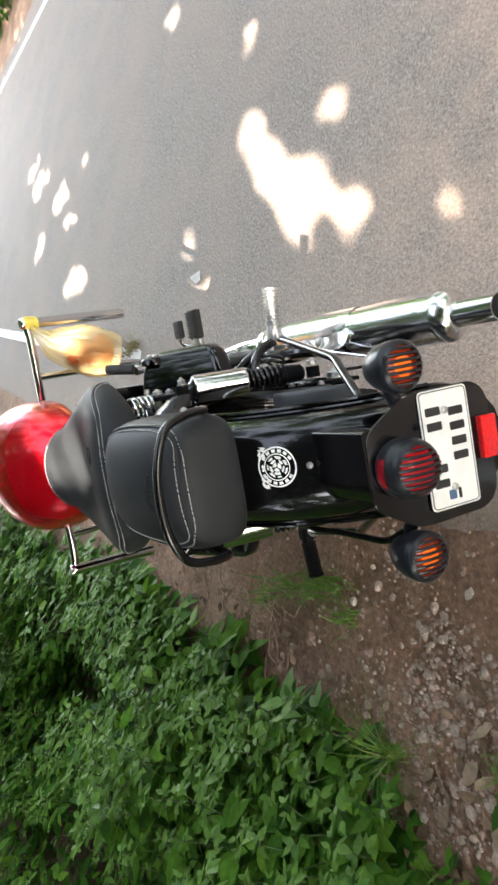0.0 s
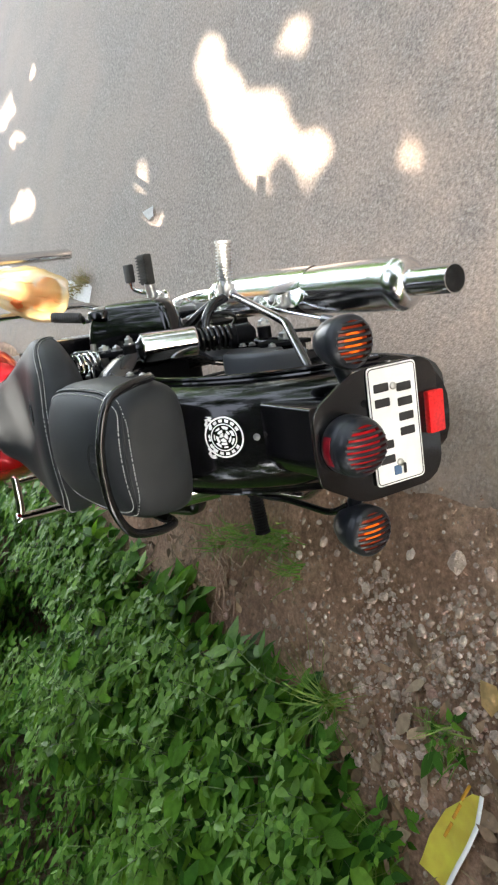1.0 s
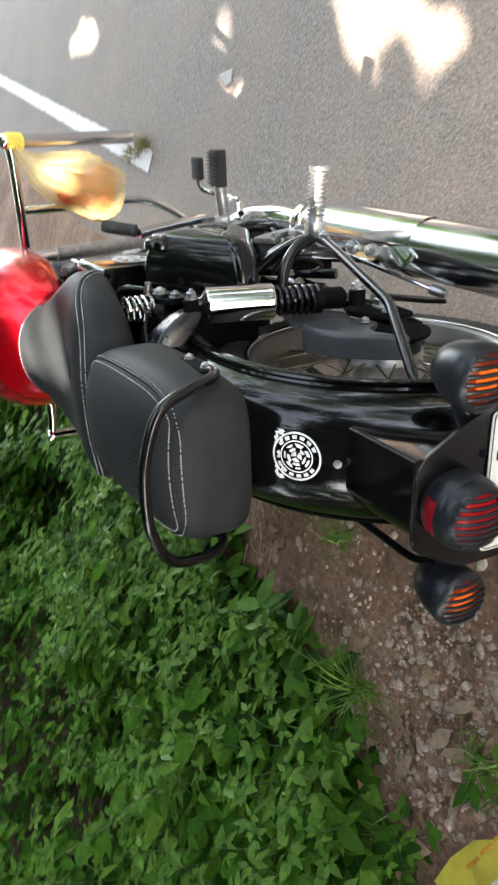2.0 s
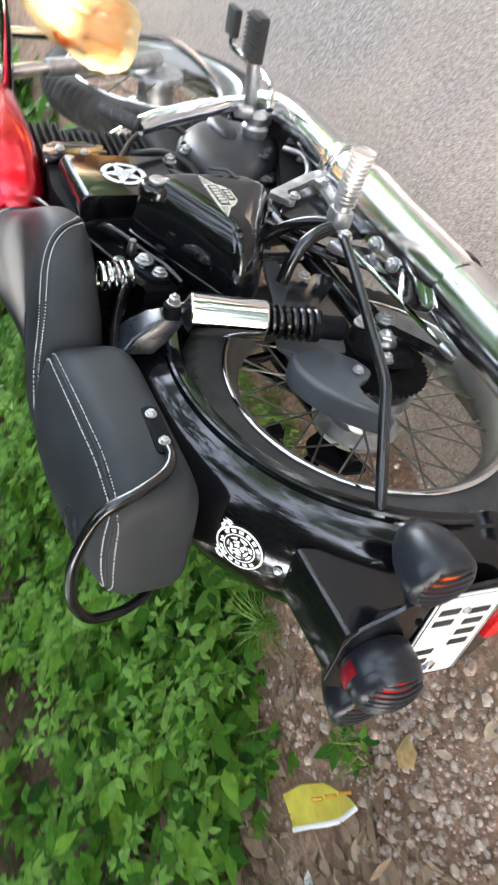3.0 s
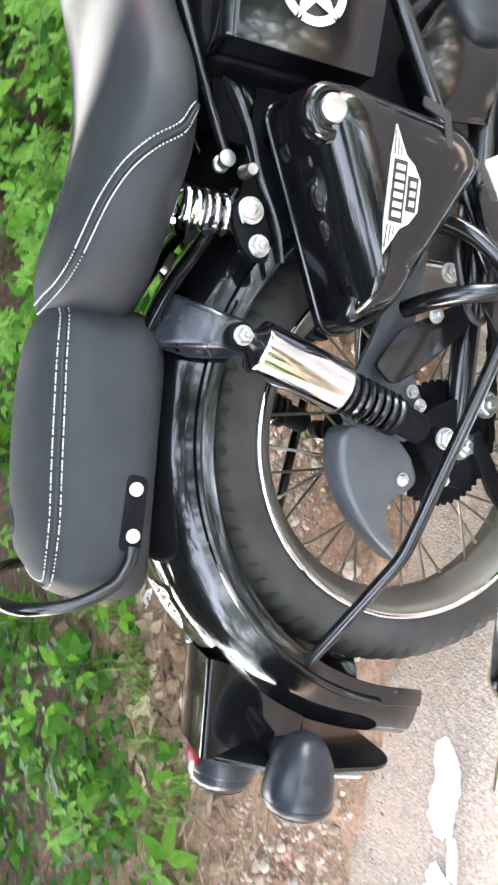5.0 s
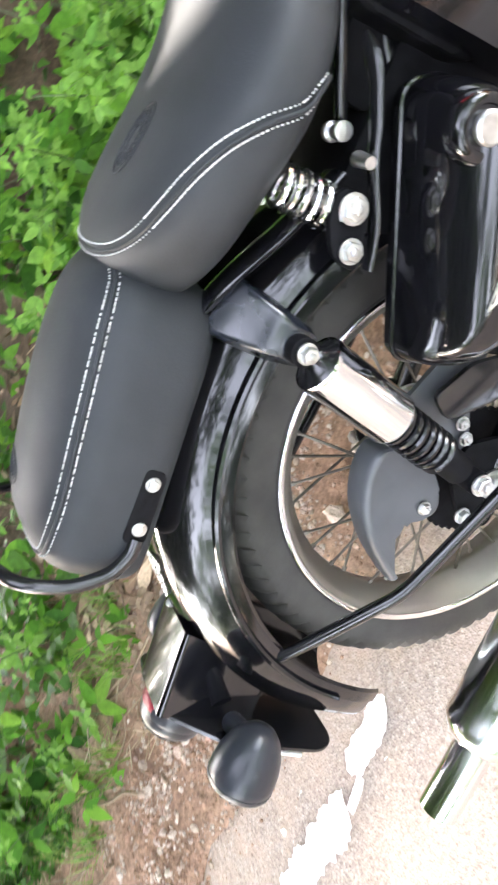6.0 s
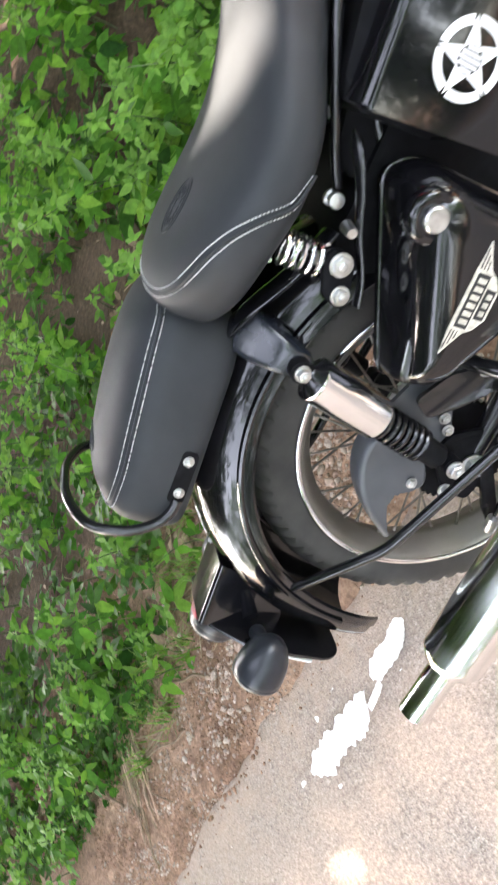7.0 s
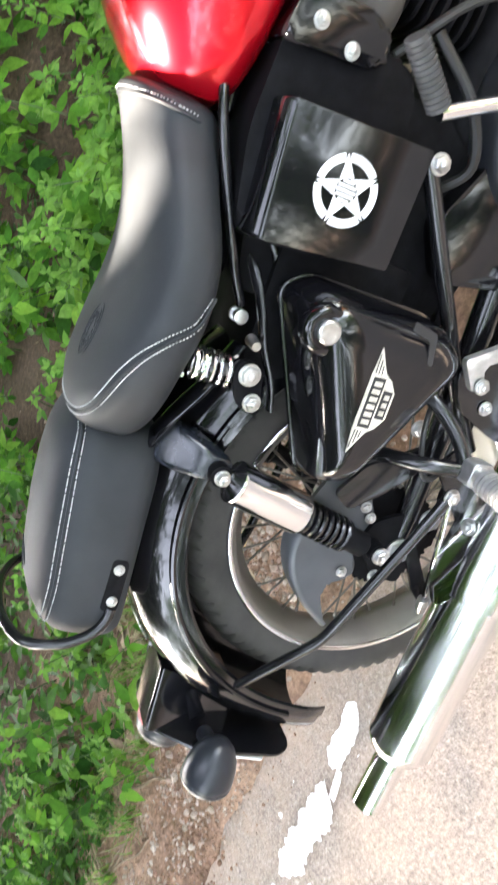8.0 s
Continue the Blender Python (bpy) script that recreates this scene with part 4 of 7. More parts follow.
# curved heat shield plate over the front half
bm = B()
rings = []
for f in np.linspace(0, 1, 22):
    x = 0.30 - 0.31 * f
    w0, w1 = 20 - 8 * math.sin(math.pi * f), 150 + 18 * math.sin(math.pi * f)
    if f > 0.86:
        w0 += (f - 0.86) * 300
    ring = [V(x, -0.226 - math.sin(radians(a)) * r, -0.093 + math.cos(radians(a)) * r) for r in (0.0580, 0.0560) for a in (np.linspace(w0 - 60, w1 - 60, 14) if r > 0.057 else np.linspace(w1 - 60, w0 - 60, 14))]
    rings.append(ring)
loft(bm, rings)
part("heat_shield", bm, PIPE, silencer, "chromed heat shield", 50)
bm = B()
tube(bm, spline([(0.41, -0.226, -0.094), (0.52, -0.222, -0.10), (0.66, -0.212, -0.105), (0.80, -0.190, -0.10), (0.90, -0.150, -0.06), (0.955, -0.11, 0.03), (0.95, -0.08, 0.14), (0.89, -0.055, 0.24)], 7), 0.0205, 18)
part("exhaust_pipe", bm, CHROME, bike, "chromed exhaust pipe")
bm = B()
tube(bm, spline([(0.86, -0.176, -0.088), (0.82, -0.190, -0.098), (0.72, -0.212, -0.100), (0.58, -0.224, -0.096), (0.46, -0.227, -0.093), (0.425, -0.228, -0.092)], 3), [0.022, 0.026, 0.029, 0.031, 0.033, 0.0345, 0.0355, 0.036, 0.0365, 0.037, 0.037, 0.037, 0.037, 0.036, 0.034, 0.031], 24)
part("pipe_shield", bm, CHROME, bike, "chromed pipe cover")

# ---- passenger pegs and hangers ----
def peg(base, tip, r, mat, ribs, label):
    base, tip = Vector(base), Vector(tip)
    ax = (tip - base).normalized()
    ln = (tip - base).length
    prof = [(0, 0), (r * 0.8, 0), (r * 0.8, 0.012)]
    for i in range(ribs):
        a = 0.014 + (ln - 0.02) * i / ribs
        b = 0.014 + (ln - 0.02) * (i + 0.55) / ribs
        prof += [(r * 0.76, a), (r, a + 0.001), (r, b - 0.001), (r * 0.76, b)]
    prof += [(r * 1.06, ln - 0.006), (r * 1.06, ln - 0.001), (r * 0.95, ln), (r * 0.8, ln - 0.002), (0, ln - 0.002)]
    bm = B()
    lathe(bm, prof, base, ax, 20)
    return part("foot_peg", bm, mat, bike, label, 30)


for s in (-1, 1):
    p = peg((0.183, s * 0.262, 0.036), (0.176, s * 0.366, 0.031), 0.0190, ALU if s < 0 else MATTE, 11, "ribbed bare metal passenger foot peg" if s < 0 else "black rubber passenger foot peg")
    bm = B()
    prism(bm, rounded([(-0.020, -0.016), (0.020, -0.016), (0.016, 0.016), (-0.016, 0.016)], 0.006), (0.183, s * 0.238, 0.036), (1, 0, 0), (0, 0, 1), (0, s * 0.028, 0), 0.004)
    part("peg_mount", bm, ALU if s < 0 else MATTE, p, "bright cast peg mount" if s < 0 else "black peg mount")
# hanger arms that carry the right peg
bm = B()
tube(bm, spline([(0.183, -0.238, 0.04), (0.215, -0.225, 0.06), (0.245, -0.20, 0.09), (0.262, -0.17, 0.12)], 5), 0.0105, 12)
part("peg_hanger", bm, FRAME, bike, "black tubular peg hanger")
bm = B()
tube(bm, spline([(0.178, -0.236, 0.045), (0.170, -0.222, 0.085), (0.160, -0.19, 0.115), (0.150, -0.15, 0.13)], 5), 0.0115, 12)
part("peg_hanger", bm, FRAME, bike)
bm = B()
U, W = V(1, 0, -0.03).normalized(), V(0, -0.94, -0.34)
prism(bm, [(math.cos(w) * 0.092 + (0.03 if math.cos(w) > 0 else 0), math.sin(w) * 0.030) for w in np.linspace(0, 2 * math.pi, 41)[:-1]], (0.055, -0.218, -0.036), U, W, U.cross(W) * -0.004 if U.cross(W).z < 0 else U.cross(W) * 0.004, 0.0012)
hang = part("silencer_plate", bm, CHROME, bike, "oval chromed silencer bracket plate")
for x in (0.093, 0.158):
    bolt(hang, (x, -0.216, -0.030), (0, -0.34, 0.94), 0.0105, 0.007)
bm = B()
prism(bm, rounded([(0.165, 0.055), (0.200, 0.030), (0.165, -0.040), (0.070, -0.045), (0.120, 0.010)], 0.010), (0, -0.200, 0), (1, 0, 0), (0, 0, 1), (0, 0.006, 0), 0.001)
part("silencer_hanger", bm, FRAME, hang, "black steel hanger plate")
bolt(hang, (0.203, -0.166, 0.084), (0, -1, 0), 0.0105, 0.010)
bolt(hang, (0.371, -0.170, -0.002), (0, -1, 0), 0.0105, 0.010)
bm = B()
for o in ([(0.318, 0.104), (0.392, -0.004), (0.376, -0.020), (0.338, 0.038), (0.318, 0.072), (0.290, 0.060), (0.280, 0.074)], [(0.392, -0.004), (0.420, -0.070), (0.398, -0.076), (0.366, -0.006)], [(0.380, -0.004), (0.376, -0.022), (0.345, -0.032), (0.285, -0.020), (0.287, -0.006), (0.345, -0.014)]):
    prism(bm, rounded(o, 0.007), (0, -0.226, 0), (1, 0, 0), (0, 0, 1), (0, 0.012, 0), 0.002)
arm = part("peg_bracket", bm, ALU, bike, "cast aluminium peg bracket")
for x, z in ((0.292, 0.066), (0.348, -0.020), (0.405, -0.058)):
    bolt(arm, (x, -0.229, z), (0, -1, 0), 0.009, 0.008)
bm = B()
prism(bm, rounded([(0.075, 0.16), (0.125, 0.13), (0.175, 0.05), (0.150, 0.028), (0.090, 0.085), (0.055, 0.13)], 0.010), (0, -0.152, 0), (1, 0, 0), (0, 0, 1), (0, 0.008, 0), 0.001)
br = part("frame_gusset", bm, FRAME, bike, "black frame gusset")
bolt(br, (0.150, -0.160, 0.090), (0, -1, 0), 0.0085, 0.008)
bm = B()
prism(bm, rounded([(0.250, 0.060), (0.300, 0.085), (0.375, 0.020), (0.420, -0.03), (0.425, -0.14), (0.22, -0.14), (0.22, -0.02)], 0.015), (0, -0.196, 0), (1, 0, 0), (0, 0, 1), (0, 0.010, 0), 0.002)
back = part("bracket_plate", bm, FRAME, bike, "black frame plate behind the peg bracket")
bolt(back, (0.262, -0.198, 0.020), (0, -1, 0), 0.0085, 0.008)
# brake rod
bm = B()
tube(bm, [(0.138, -0.222, 0.030), (0.03, -0.19, -0.02), (-0.068, -0.165, -0.060)], 0.004, 8)
rod = part("brake_rod", bm, CHROME, bike, "thin bright brake rod")
bm = B()
lathe(bm, [(0, 0), (0.009, 0), (0.009, 0.022), (0.006, 0.03), (0, 0.03)], (-0.060, -0.167, -0.056), (-0.86, 0.2, -0.33), 12)
part("rod_nut", bm, STEEL, rod)
bm = B()
prism(bm, rounded([(-0.085, -0.075), (-0.060, -0.045), (0.01, 0.005), (0.022, -0.012), (-0.055, -0.072)], 0.006), (0, -0.150, 0), (1, 0, 0), (0, 0, 1), (0, 0.007, 0), 0.001)
part("brake_arm", bm, FRAME, rod)

# ---- chain drive and swing arm ----
for s in (-1, 1):
    bm = B()
    tube(bm, [(0.47, s * 0.115, 0.03), (0.30, s * 0.122, 0.02), (0.05, s * 0.118, 0.002), (-0.045, s * 0.115, -0.002)], [0.020, 0.020, 0.017, 0.014], 14)
    sw = part("swing_arm", bm, FRAME, bike, "black tubular swing arm")
    bm = B()
    prism(bm, rounded([(-0.060, -0.025), (0.045, -0.030), (0.060, 0.015), (0.035, 0.062), (-0.005, 0.070), (-0.055, 0.025)], 0.012), (0, s * 0.122, 0), (1, 0, 0), (0, 0, 1), (0, s * 0.008, 0), 0.0015)
    part("axle_plate", bm, MATTE, sw, "black axle plate")
    bolt(sw, (-0.001, s * 0.132, 0.003), (0, s, 0), 0.0165, 0.018)
    bolt(sw, (0.058, s * 0.130, -0.032), (0, s, 0), 0.0155, 0.012)
    bolt(sw, (-0.050, s * 0.136, 0.028), (0, s, 0), 0.009, 0.012)
bm = B()
lathe(bm, [(0, 0), (0.062, 0), (0.072, -0.006), (0.072, -0.030), (0, -0.030)], (0, -0.082, 0), (0, -1, 0), 40)
part("brake_drum", bm, GREY, bike, "dark grey hub cover")
bm = B()
out = []
for k in range(45 * 4):
    w = 2 * math.pi * k / (45 * 4)
    out.append((math.cos(w) * (0.083 + (0.004 if k % 4 in (1, 2) else 0)), math.sin(w) * (0.083 + (0.004 if k % 4 in (1, 2) else 0))))
prism(bm, out, (0, -0.090, 0), (1, 0, 0), (0, 0, 1), (0, 0.006, 0))
part("sprocket", bm, MATTE, bike, "black rear sprocket", 30)


def chain_links(p, q):
    p, q = Vector(p), Vector(q)
    n = int((q - p).length / 0.0159)
    d = (q - p).normalized()
    up = d.cross(V(0, 1, 0)).normalized()
    bm = B()
    for i in range(n):
        c = p + d * (i + 0.5) * 0.0159
        for off in ((-0.006, 0.006) if i % 2 else (-0.0035, 0.0035)):
            outl = rounded([(-0.0115, -0.006), (0.0115, -0.006), (0.0115, 0.006), (-0.0115, 0.006)], 0.005, 2)
            prism(bm, outl, c + V(0, off, 0), d, up, (0, 0.0016, 0))
    return part("chain", bm, MATTE, bike, "oily black drive chain")


chain_links((0.0, -0.087, 0.086), (0.50, -0.087, 0.070))
chain_links((0.0, -0.087, -0.086), (0.50, -0.087, -0.020))
# fin-shaped chain guard
bm = B()
pts2 = [(0.010, 0.120), (0.000, 0.160), (-0.012, 0.172), (-0.045, 0.171), (-0.085, 0.153), (-0.125, 0.117), (-0.160, 0.068), (-0.150, 0.072), (-0.118, 0.090), (-0.096, 0.098), (-0.083, 0.090), (-0.074, 0.072), (-0.058, 0.056), (-0.030, 0.068)]
prism(bm, [(p.x, p.y) for p in spline([(a, b, 0) for a, b in pts2], 4, closed=True)], (0, -0.124, 0), (1, 0, 0), (0, 0, 1), (0, 0.010, 0), 0.004, 3)
fin_ob = part("chain_guard", bm, GUARDGREY, bike, "dark grey fin-shaped plastic chain guard")
bm = B()
rim_pts = [(0.000, 0.160), (-0.012, 0.172), (-0.045, 0.171), (-0.085, 0.153), (-0.125, 0.117), (-0.160, 0.068)]
line = spline([(a, 0, b) for a, b in rim_pts], 6)
ringsf = []
for q in line:
    d = V(q.x, 0, q.z).normalized()
    ringsf.append([q + V(0, y, 0) + d * k for y, k in ((-0.126, -0.006), (-0.1255, -0.001), (-0.122, 0.0025), (-0.116, 0.004), (-0.100, 0.0045), (-0.085, 0.004), (-0.085, 0.001), (-0.114, 0.0), (-0.121, -0.004))])
loft(bm, ringsf)
part("guard_lip", bm, GUARDGREY, fin_ob)
bm = B()
prism(bm, rounded([(0.000, 0.165), (0.02, 0.185), (0.115, 0.150), (0.30, 0.105), (0.30, 0.085), (0.10, 0.095), (0.04, 0.060), (-0.01, 0.075)], 0.012), (0, -0.122, 0), (1, 0, 0), (0, 0, 1), (0, 0.008, 0), 0.001)
part("chain_cover", bm, GUARDGREY, fin_ob, "dark grey chain cover")
for x, z in ((-0.057, 0.080), (0.040, 0.070), (0.056, 0.085)):
    bolt(fin_ob, (x, -0.127, z), (0, -1, 0), 0.0075, 0.007)

# ---- frame tubes ----
def rod_part(name, pts, r, mat=None, label="", seg=12, n=6):
    bm = B()
    tube(bm, spline(pts, n), r, seg)
    return part(name, bm, mat or FRAME, bike, label)


FT = "black frame tube"
for s in (-1, 1):
    rod_part("frame_tube", [(0.53, s * 0.100, 0.484), (0.480, s * 0.118, 0.472), (0.409, s * 0.122, 0.443), (0.333, s * 0.120, 0.406), (0.285, s * 0.110, 0.375)], 0.0065, FRAME, FT)
    # flat strap from the saddle tube down past the lug
    bm = B()
    tube(bm, spline([(0.350, s * 0.140, 0.398), (0.323, s * 0.150, 0.380), (0.290, s * 0.152, 0.362), (0.250, s * 0.152, 0.344), (0.205, s * 0.149, 0.316), (0.168, s * 0.142, 0.300)], 5), [0.003, 0.006, 0.009, 0.0105, 0.0108, 0.0105, 0.0100] + [0.009] * 5 + [0.0078] * 14, 14, flat=0.6)
    part("frame_strap", bm, FRAME, bike, "black flattened frame strap")
    rod_part("frame_tube", [(0.54, s * 0.070, 0.425), (0.42, s * 0.085, 0.385), (0.34, s * 0.095, 0.33), (0.29, s * 0.105, 0.24), (0.27, s * 0.120, 0.12), (0.28, s * 0.115, 0.02)], 0.011, FRAME, FT)
    bm = B()
    tube(bm, spline([(0.235, s * 0.110, 0.360), (0.175, s * 0.118, 0.388), (0.115, s * 0.104, 0.415), (0.05, s * 0.070, 0.430)], 5), 0.025, 18, flat=0.34)
    part("seat_stay", bm, BLACK, bike, "flat gloss black seat stay")
    rod_part("frame_tube", [(0.525, s * 0.165, 0.230), (0.43, s * 0.160, 0.160), (0.335, s * 0.156, 0.090), (0.25, s * 0.156, 0.030), (0.19, s * 0.158, -0.020)], 0.0108, FRAME, FT)
    bolt(bike, (0.210, s * 0.160, 0.351), (0, s, 0), 0.0125, 0.010)
    bolt(bike, (0.175, s * 0.158, 0.335), (0, s, 0), 0.0105, 0.010)
    bm = B()
    tube(bm, [(0.252, s * 0.150, 0.362), (0.249, s * 0.175, 0.361)], [0.008, 0.006], 10)
    part("frame_stud", bm, STEEL, bike)
    bm = B()
    lathe(bm, [(0.0, 0.0), (0.010, 0.0), (0.010, 0.006), (0.0065, 0.008), (0.0065, 0.020), (0.0095, 0.022), (0.0095, 0.027), (0.0, 0.029)], (0.272, s * 0.100, 0.375), (0, s, 0), 14)
    part("spring_stud", bm, STEEL, bike, "short stepped steel stud")
    bm = B()
    prism(bm, rounded([(0.158, 0.318), (0.222, 0.334), (0.228, 0.366), (0.202, 0.372), (0.163, 0.350)], 0.012), (0, s * 0.146, 0), (1, 0, 0), (0, 0, 1), (0, s * 0.010, 0), 0.002)
    part("frame_lug", bm, MATTE, bike, "black frame lug")
rod_part("backbone", [(0.50, 0, 0.44), (0.75, 0, 0.47), (1.02, 0, 0.46)], 0.022, FRAME, "black backbone tube")
rod_part("down_tube", [(1.02, 0, 0.42), (0.97, 0, 0.15), (0.92, 0, -0.08)], 0.018, FRAME, "black front down tube")

# battery tray and inner panels behind the side covers
bm = B()
box(bm, (0.30, 0, 0.25), (0.20, 0.22, 0.20), 0.015)
tray = part("battery_tray", bm, MATTE, bike, "matte black battery tray")
for s in (-1, 1):
    bm = B()
    prism(bm, rounded([(0.30, 0.385), (0.56, 0.44), (0.60, 0.20), (0.50, 0.05), (0.33, 0.10)], 0.02), (0, s * 0.088, 0), (1, 0, 0), (0, 0, 1), (0, s * 0.012, 0), 0.003)
    part("inner_panel", bm, MATTE, tray)


# ---- side panels ----
def lean_face(ob, slope, z0):
    """Tips a cover and its parts so that its face looks up a little."""
    side = -1 if ob.data.vertices[0].co.y < 0 else 1
    for o in [ob] + list(ob.children_recursive):
        for v in o.data.vertices:
            v.co.y -= side * slope * (v.co.z - z0)


def side_panel(s):
    """Rounded triangular tool box with a domed face."""
    outl = rounded([(0.326, 0.350), (0.352, 0.318), (0.350, 0.130), (0.318, 0.094), (0.106, 0.198), (0.098, 0.236)], 0.036, 7)
    cx = sum(p.x for p in outl) / len(outl)
    cz = sum(p.y for p in outl) / len(outl)
    bm = B()
    rings = []
    for k, d in ((1.0, 0.135), (1.0, 0.156), (0.992, 0.174), (0.970, 0.193), (0.937, 0.210), (0.893, 0.225), (0.838, 0.2375), (0.77, 0.2468), (0.68, 0.2528), (0.56, 0.2563), (0.4, 0.2577), (0.2, 0.2582)):
        rings.append([V(cx + (p.x - cx) * k, s * d, cz + (p.y - cz) * k) for p in outl])
    loft(bm, rings)
    box_ob = part("tool_box", bm, BLACK, bike, "gloss black triangular tool box", 60)
    bm = B()
    tube(bm, [V(cx + (p.x - cx) * 1.004, s * 0.150, cz + (p.y - cz) * 1.004) for p in outl], 0.0030, 8, closed=True)
    part("lid_bead", bm, BLACK, box_ob)
    bm = B()
    lathe(bm, [(0.031, -0.008), (0.0300, 0.004), (0.0270, 0.0085), (0.0220, 0.0105), (0.0190, 0.0100), (0.0180, 0.0080), (0, 0.0080)], (0.301, s * 0.2370, 0.313), (0, s, 0), 32)
    part("knob_recess", bm, BLACK, box_ob)
    bm = B()
    lathe(bm, [(0, 0), (0.0135, 0), (0.0145, 0.002), (0.0145, 0.007), (0.0125, 0.009), (0.006, 0.0095), (0, 0.0085)], (0.301, s * 0.2450, 0.313), (0, s, 0), 24)
    part("knob", bm, STEEL, box_ob, "round bright screw knob")
    bm = B()
    prism(bm, rounded([(0.345, 0.215), (0.338, 0.180), (0.300, 0.170), (0.300, 0.178), (0.328, 0.186), (0.334, 0.215)], 0.004), (0, s * 0.2545, 0), (1, 0, 0), (0, 0, 1), (0, s * 0.0024, 0))
    part("lid_slot", bm, INK, box_ob)
    # winged badge: a shield of plain bars between two wings
    if s < 0:
        bx = lambda u, v: (BX.x + u * BU.x + v * BV.x, BX.y + u * BU.y + v * BV.y)
        BX, BU, BV = Vector((0.238, 0.232)), Vector((1.0, 0.045)).normalized(), Vector((-0.045, 1.0)).normalized()
        wings = [(-0.067, -0.009), (-0.034, -0.012), (0.034, -0.012), (0.067, -0.009), (0.052, -0.001), (0.038, 0.007), (0.030, 0.018), (0.016, 0.027), (-0.016, 0.027), (-0.030, 0.018), (-0.038, 0.007), (-0.052, -0.001)]
        bm = B()
        prism(bm, [bx(a, -b) for a, b in wings], (0, s * 0.2570, 0), (1, 0, 0), (0, 0, 1), (0, s * 0.0022, 0))
        badge = part("badge", bm, BADGE, box_ob, "winged tin badge with plain bars")
        for a, b, w, h, n in ((0, 0.0005, 0.064, 0.0165, 6), (0, 0.0175, 0.036, 0.0125, 3)):
            bm = B()
            prism(bm, [bx(a - w / 2, -b - h / 2), bx(a + w / 2, -b - h / 2), bx(a + w / 2, -b + h / 2), bx(a - w / 2, -b + h / 2)], (0, s * 0.2585, 0), (1, 0, 0), (0, 0, 1), (0, s * 0.0014, 0))
            part("badge_field", bm, INK, badge)
            for i in range(n):
                c = a + (i - (n - 1) / 2) * (w - 0.006) / n
                q, e = (w - 0.006) / n * 0.30, h / 2 - 0.003
                bm = B()
                prism(bm, [bx(c - q, -b - e), bx(c + q, -b - e), bx(c + q, -b + e), bx(c - q, -b + e)], (0, s * 0.2597, 0), (1, 0, 0), (0, 0, 1), (0, s * 0.0012, 0))
                part("badge_bar", bm, BADGE, badge)
        for sgn in (-1, 1):
            for i in range(3):
                bm = B()
                a0, a1 = sgn * 0.036, sgn * (0.060 - i * 0.007)
                zz = -0.008 + i * 0.0042
                prism(bm, [bx(a0, -zz - 0.0006), bx(a1, -(zz - 0.001) - 0.0006), bx(a1, -(zz - 0.001) + 0.0006), bx(a0, -zz + 0.0006)], (0, s * 0.2587, 0), (1, 0, 0), (0, 0, 1), (0, s * 0.0010, 0))
                part("wing_groove", bm, INK, badge)


side_panel(-1)
side_panel(1)


def star_box(s):
    """Flat-faced square cover with a white star in a broken ring."""
    outl = [(0.522, 0.418), (0.532, 0.236), (0.386, 0.238), (0.370, 0.407)]
    bm = B()
    loft(bm, [[V(p.x, s * y, p.y + dz * (p.y > 0.33)) for p in rounded(outl, 0.005, 3)] for y, dz in ((0.125, 0.013), (0.166, 0.013), (0.170, 0.0126), (0.1745, 0.0110), (0.1785, 0.0085), (0.1815, 0.0055), (0.1838, 0.0020), (0.1850, -0.0015))])
    ob = part("filter_cover", bm, BLACK, bike, "gloss black square filter cover with white star")
    bm = B()
    prism(bm, rounded([(0.615, 0.440), (0.612, 0.270), (0.44, 0.24), (0.375, 0.28), (0.365, 0.425), (0.48, 0.448)], 0.03, 5), (0, s * 0.05, 0), (1, 0, 0), (0, 0, 1), (0, s * 0.092, 0), 0.012, 3)
    part("filter_body", bm, MATTE, bike, "matte black filter box")
    if s > 0:
        return
    y = s * 0.1862
    c, R = Vector((0.453, 0.328)), 0.0410

    def flat(ring_a, ring_b, name):
        bm = B()
        n = len(ring_a)
        wa, wb = ([bm.verts.new(V(c.x + p[0], y - 0.0006, c.y + p[1])) for p in r] for r in (ring_a, ring_b))
        for k in range(n - 1):
            bm.faces.new((wa[k], wa[k + 1], wb[k + 1], wb[k]))
        return part(name, bm, WHITE, ob)

    for k in range(5):
        a = 72 * k + 18 + 36
        flat(arc(R, a - 31, a + 31, 12), arc(R * 0.76, a - 31, a + 31, 12), "ring_segment")
        t = radians(72 * k + 18)
        tip = (R * math.cos(t), R * math.sin(t))
        l, r = ((0.40 * R * math.cos(t + d), 0.40 * R * math.sin(t + d)) for d in (radians(34), -radians(34)))
        flat([tip, (tip[0] * 0.999, tip[1] * 0.999)], [l, r], "star_point")
    flat(arc(R * 0.385, 0, 360, 28), arc(R * 0.345, 0, 360, 28), "ring_segment")
    # the middle's monogram stands as plain white strips
    for i in range(5):
        o = (i - 2) * 0.0053
        e = math.sqrt(0.0130 ** 2 - o * o)
        flat([(o - 0.0018, -e), (o - 0.0018, e)], [(o + 0.0018, -e), (o + 0.0018, e)], "emblem_bar")


star_box(-1)
star_box(1)
for ob in [o for o in bike.children if o.name.startswith("filter_cover")]:
    lean_face(ob, -0.020, 0.30)
for s in (-1, 1):
    bolt(bike, (0.522, s * 0.180, 0.222), (0, s, 0), 0.011, 0.012)

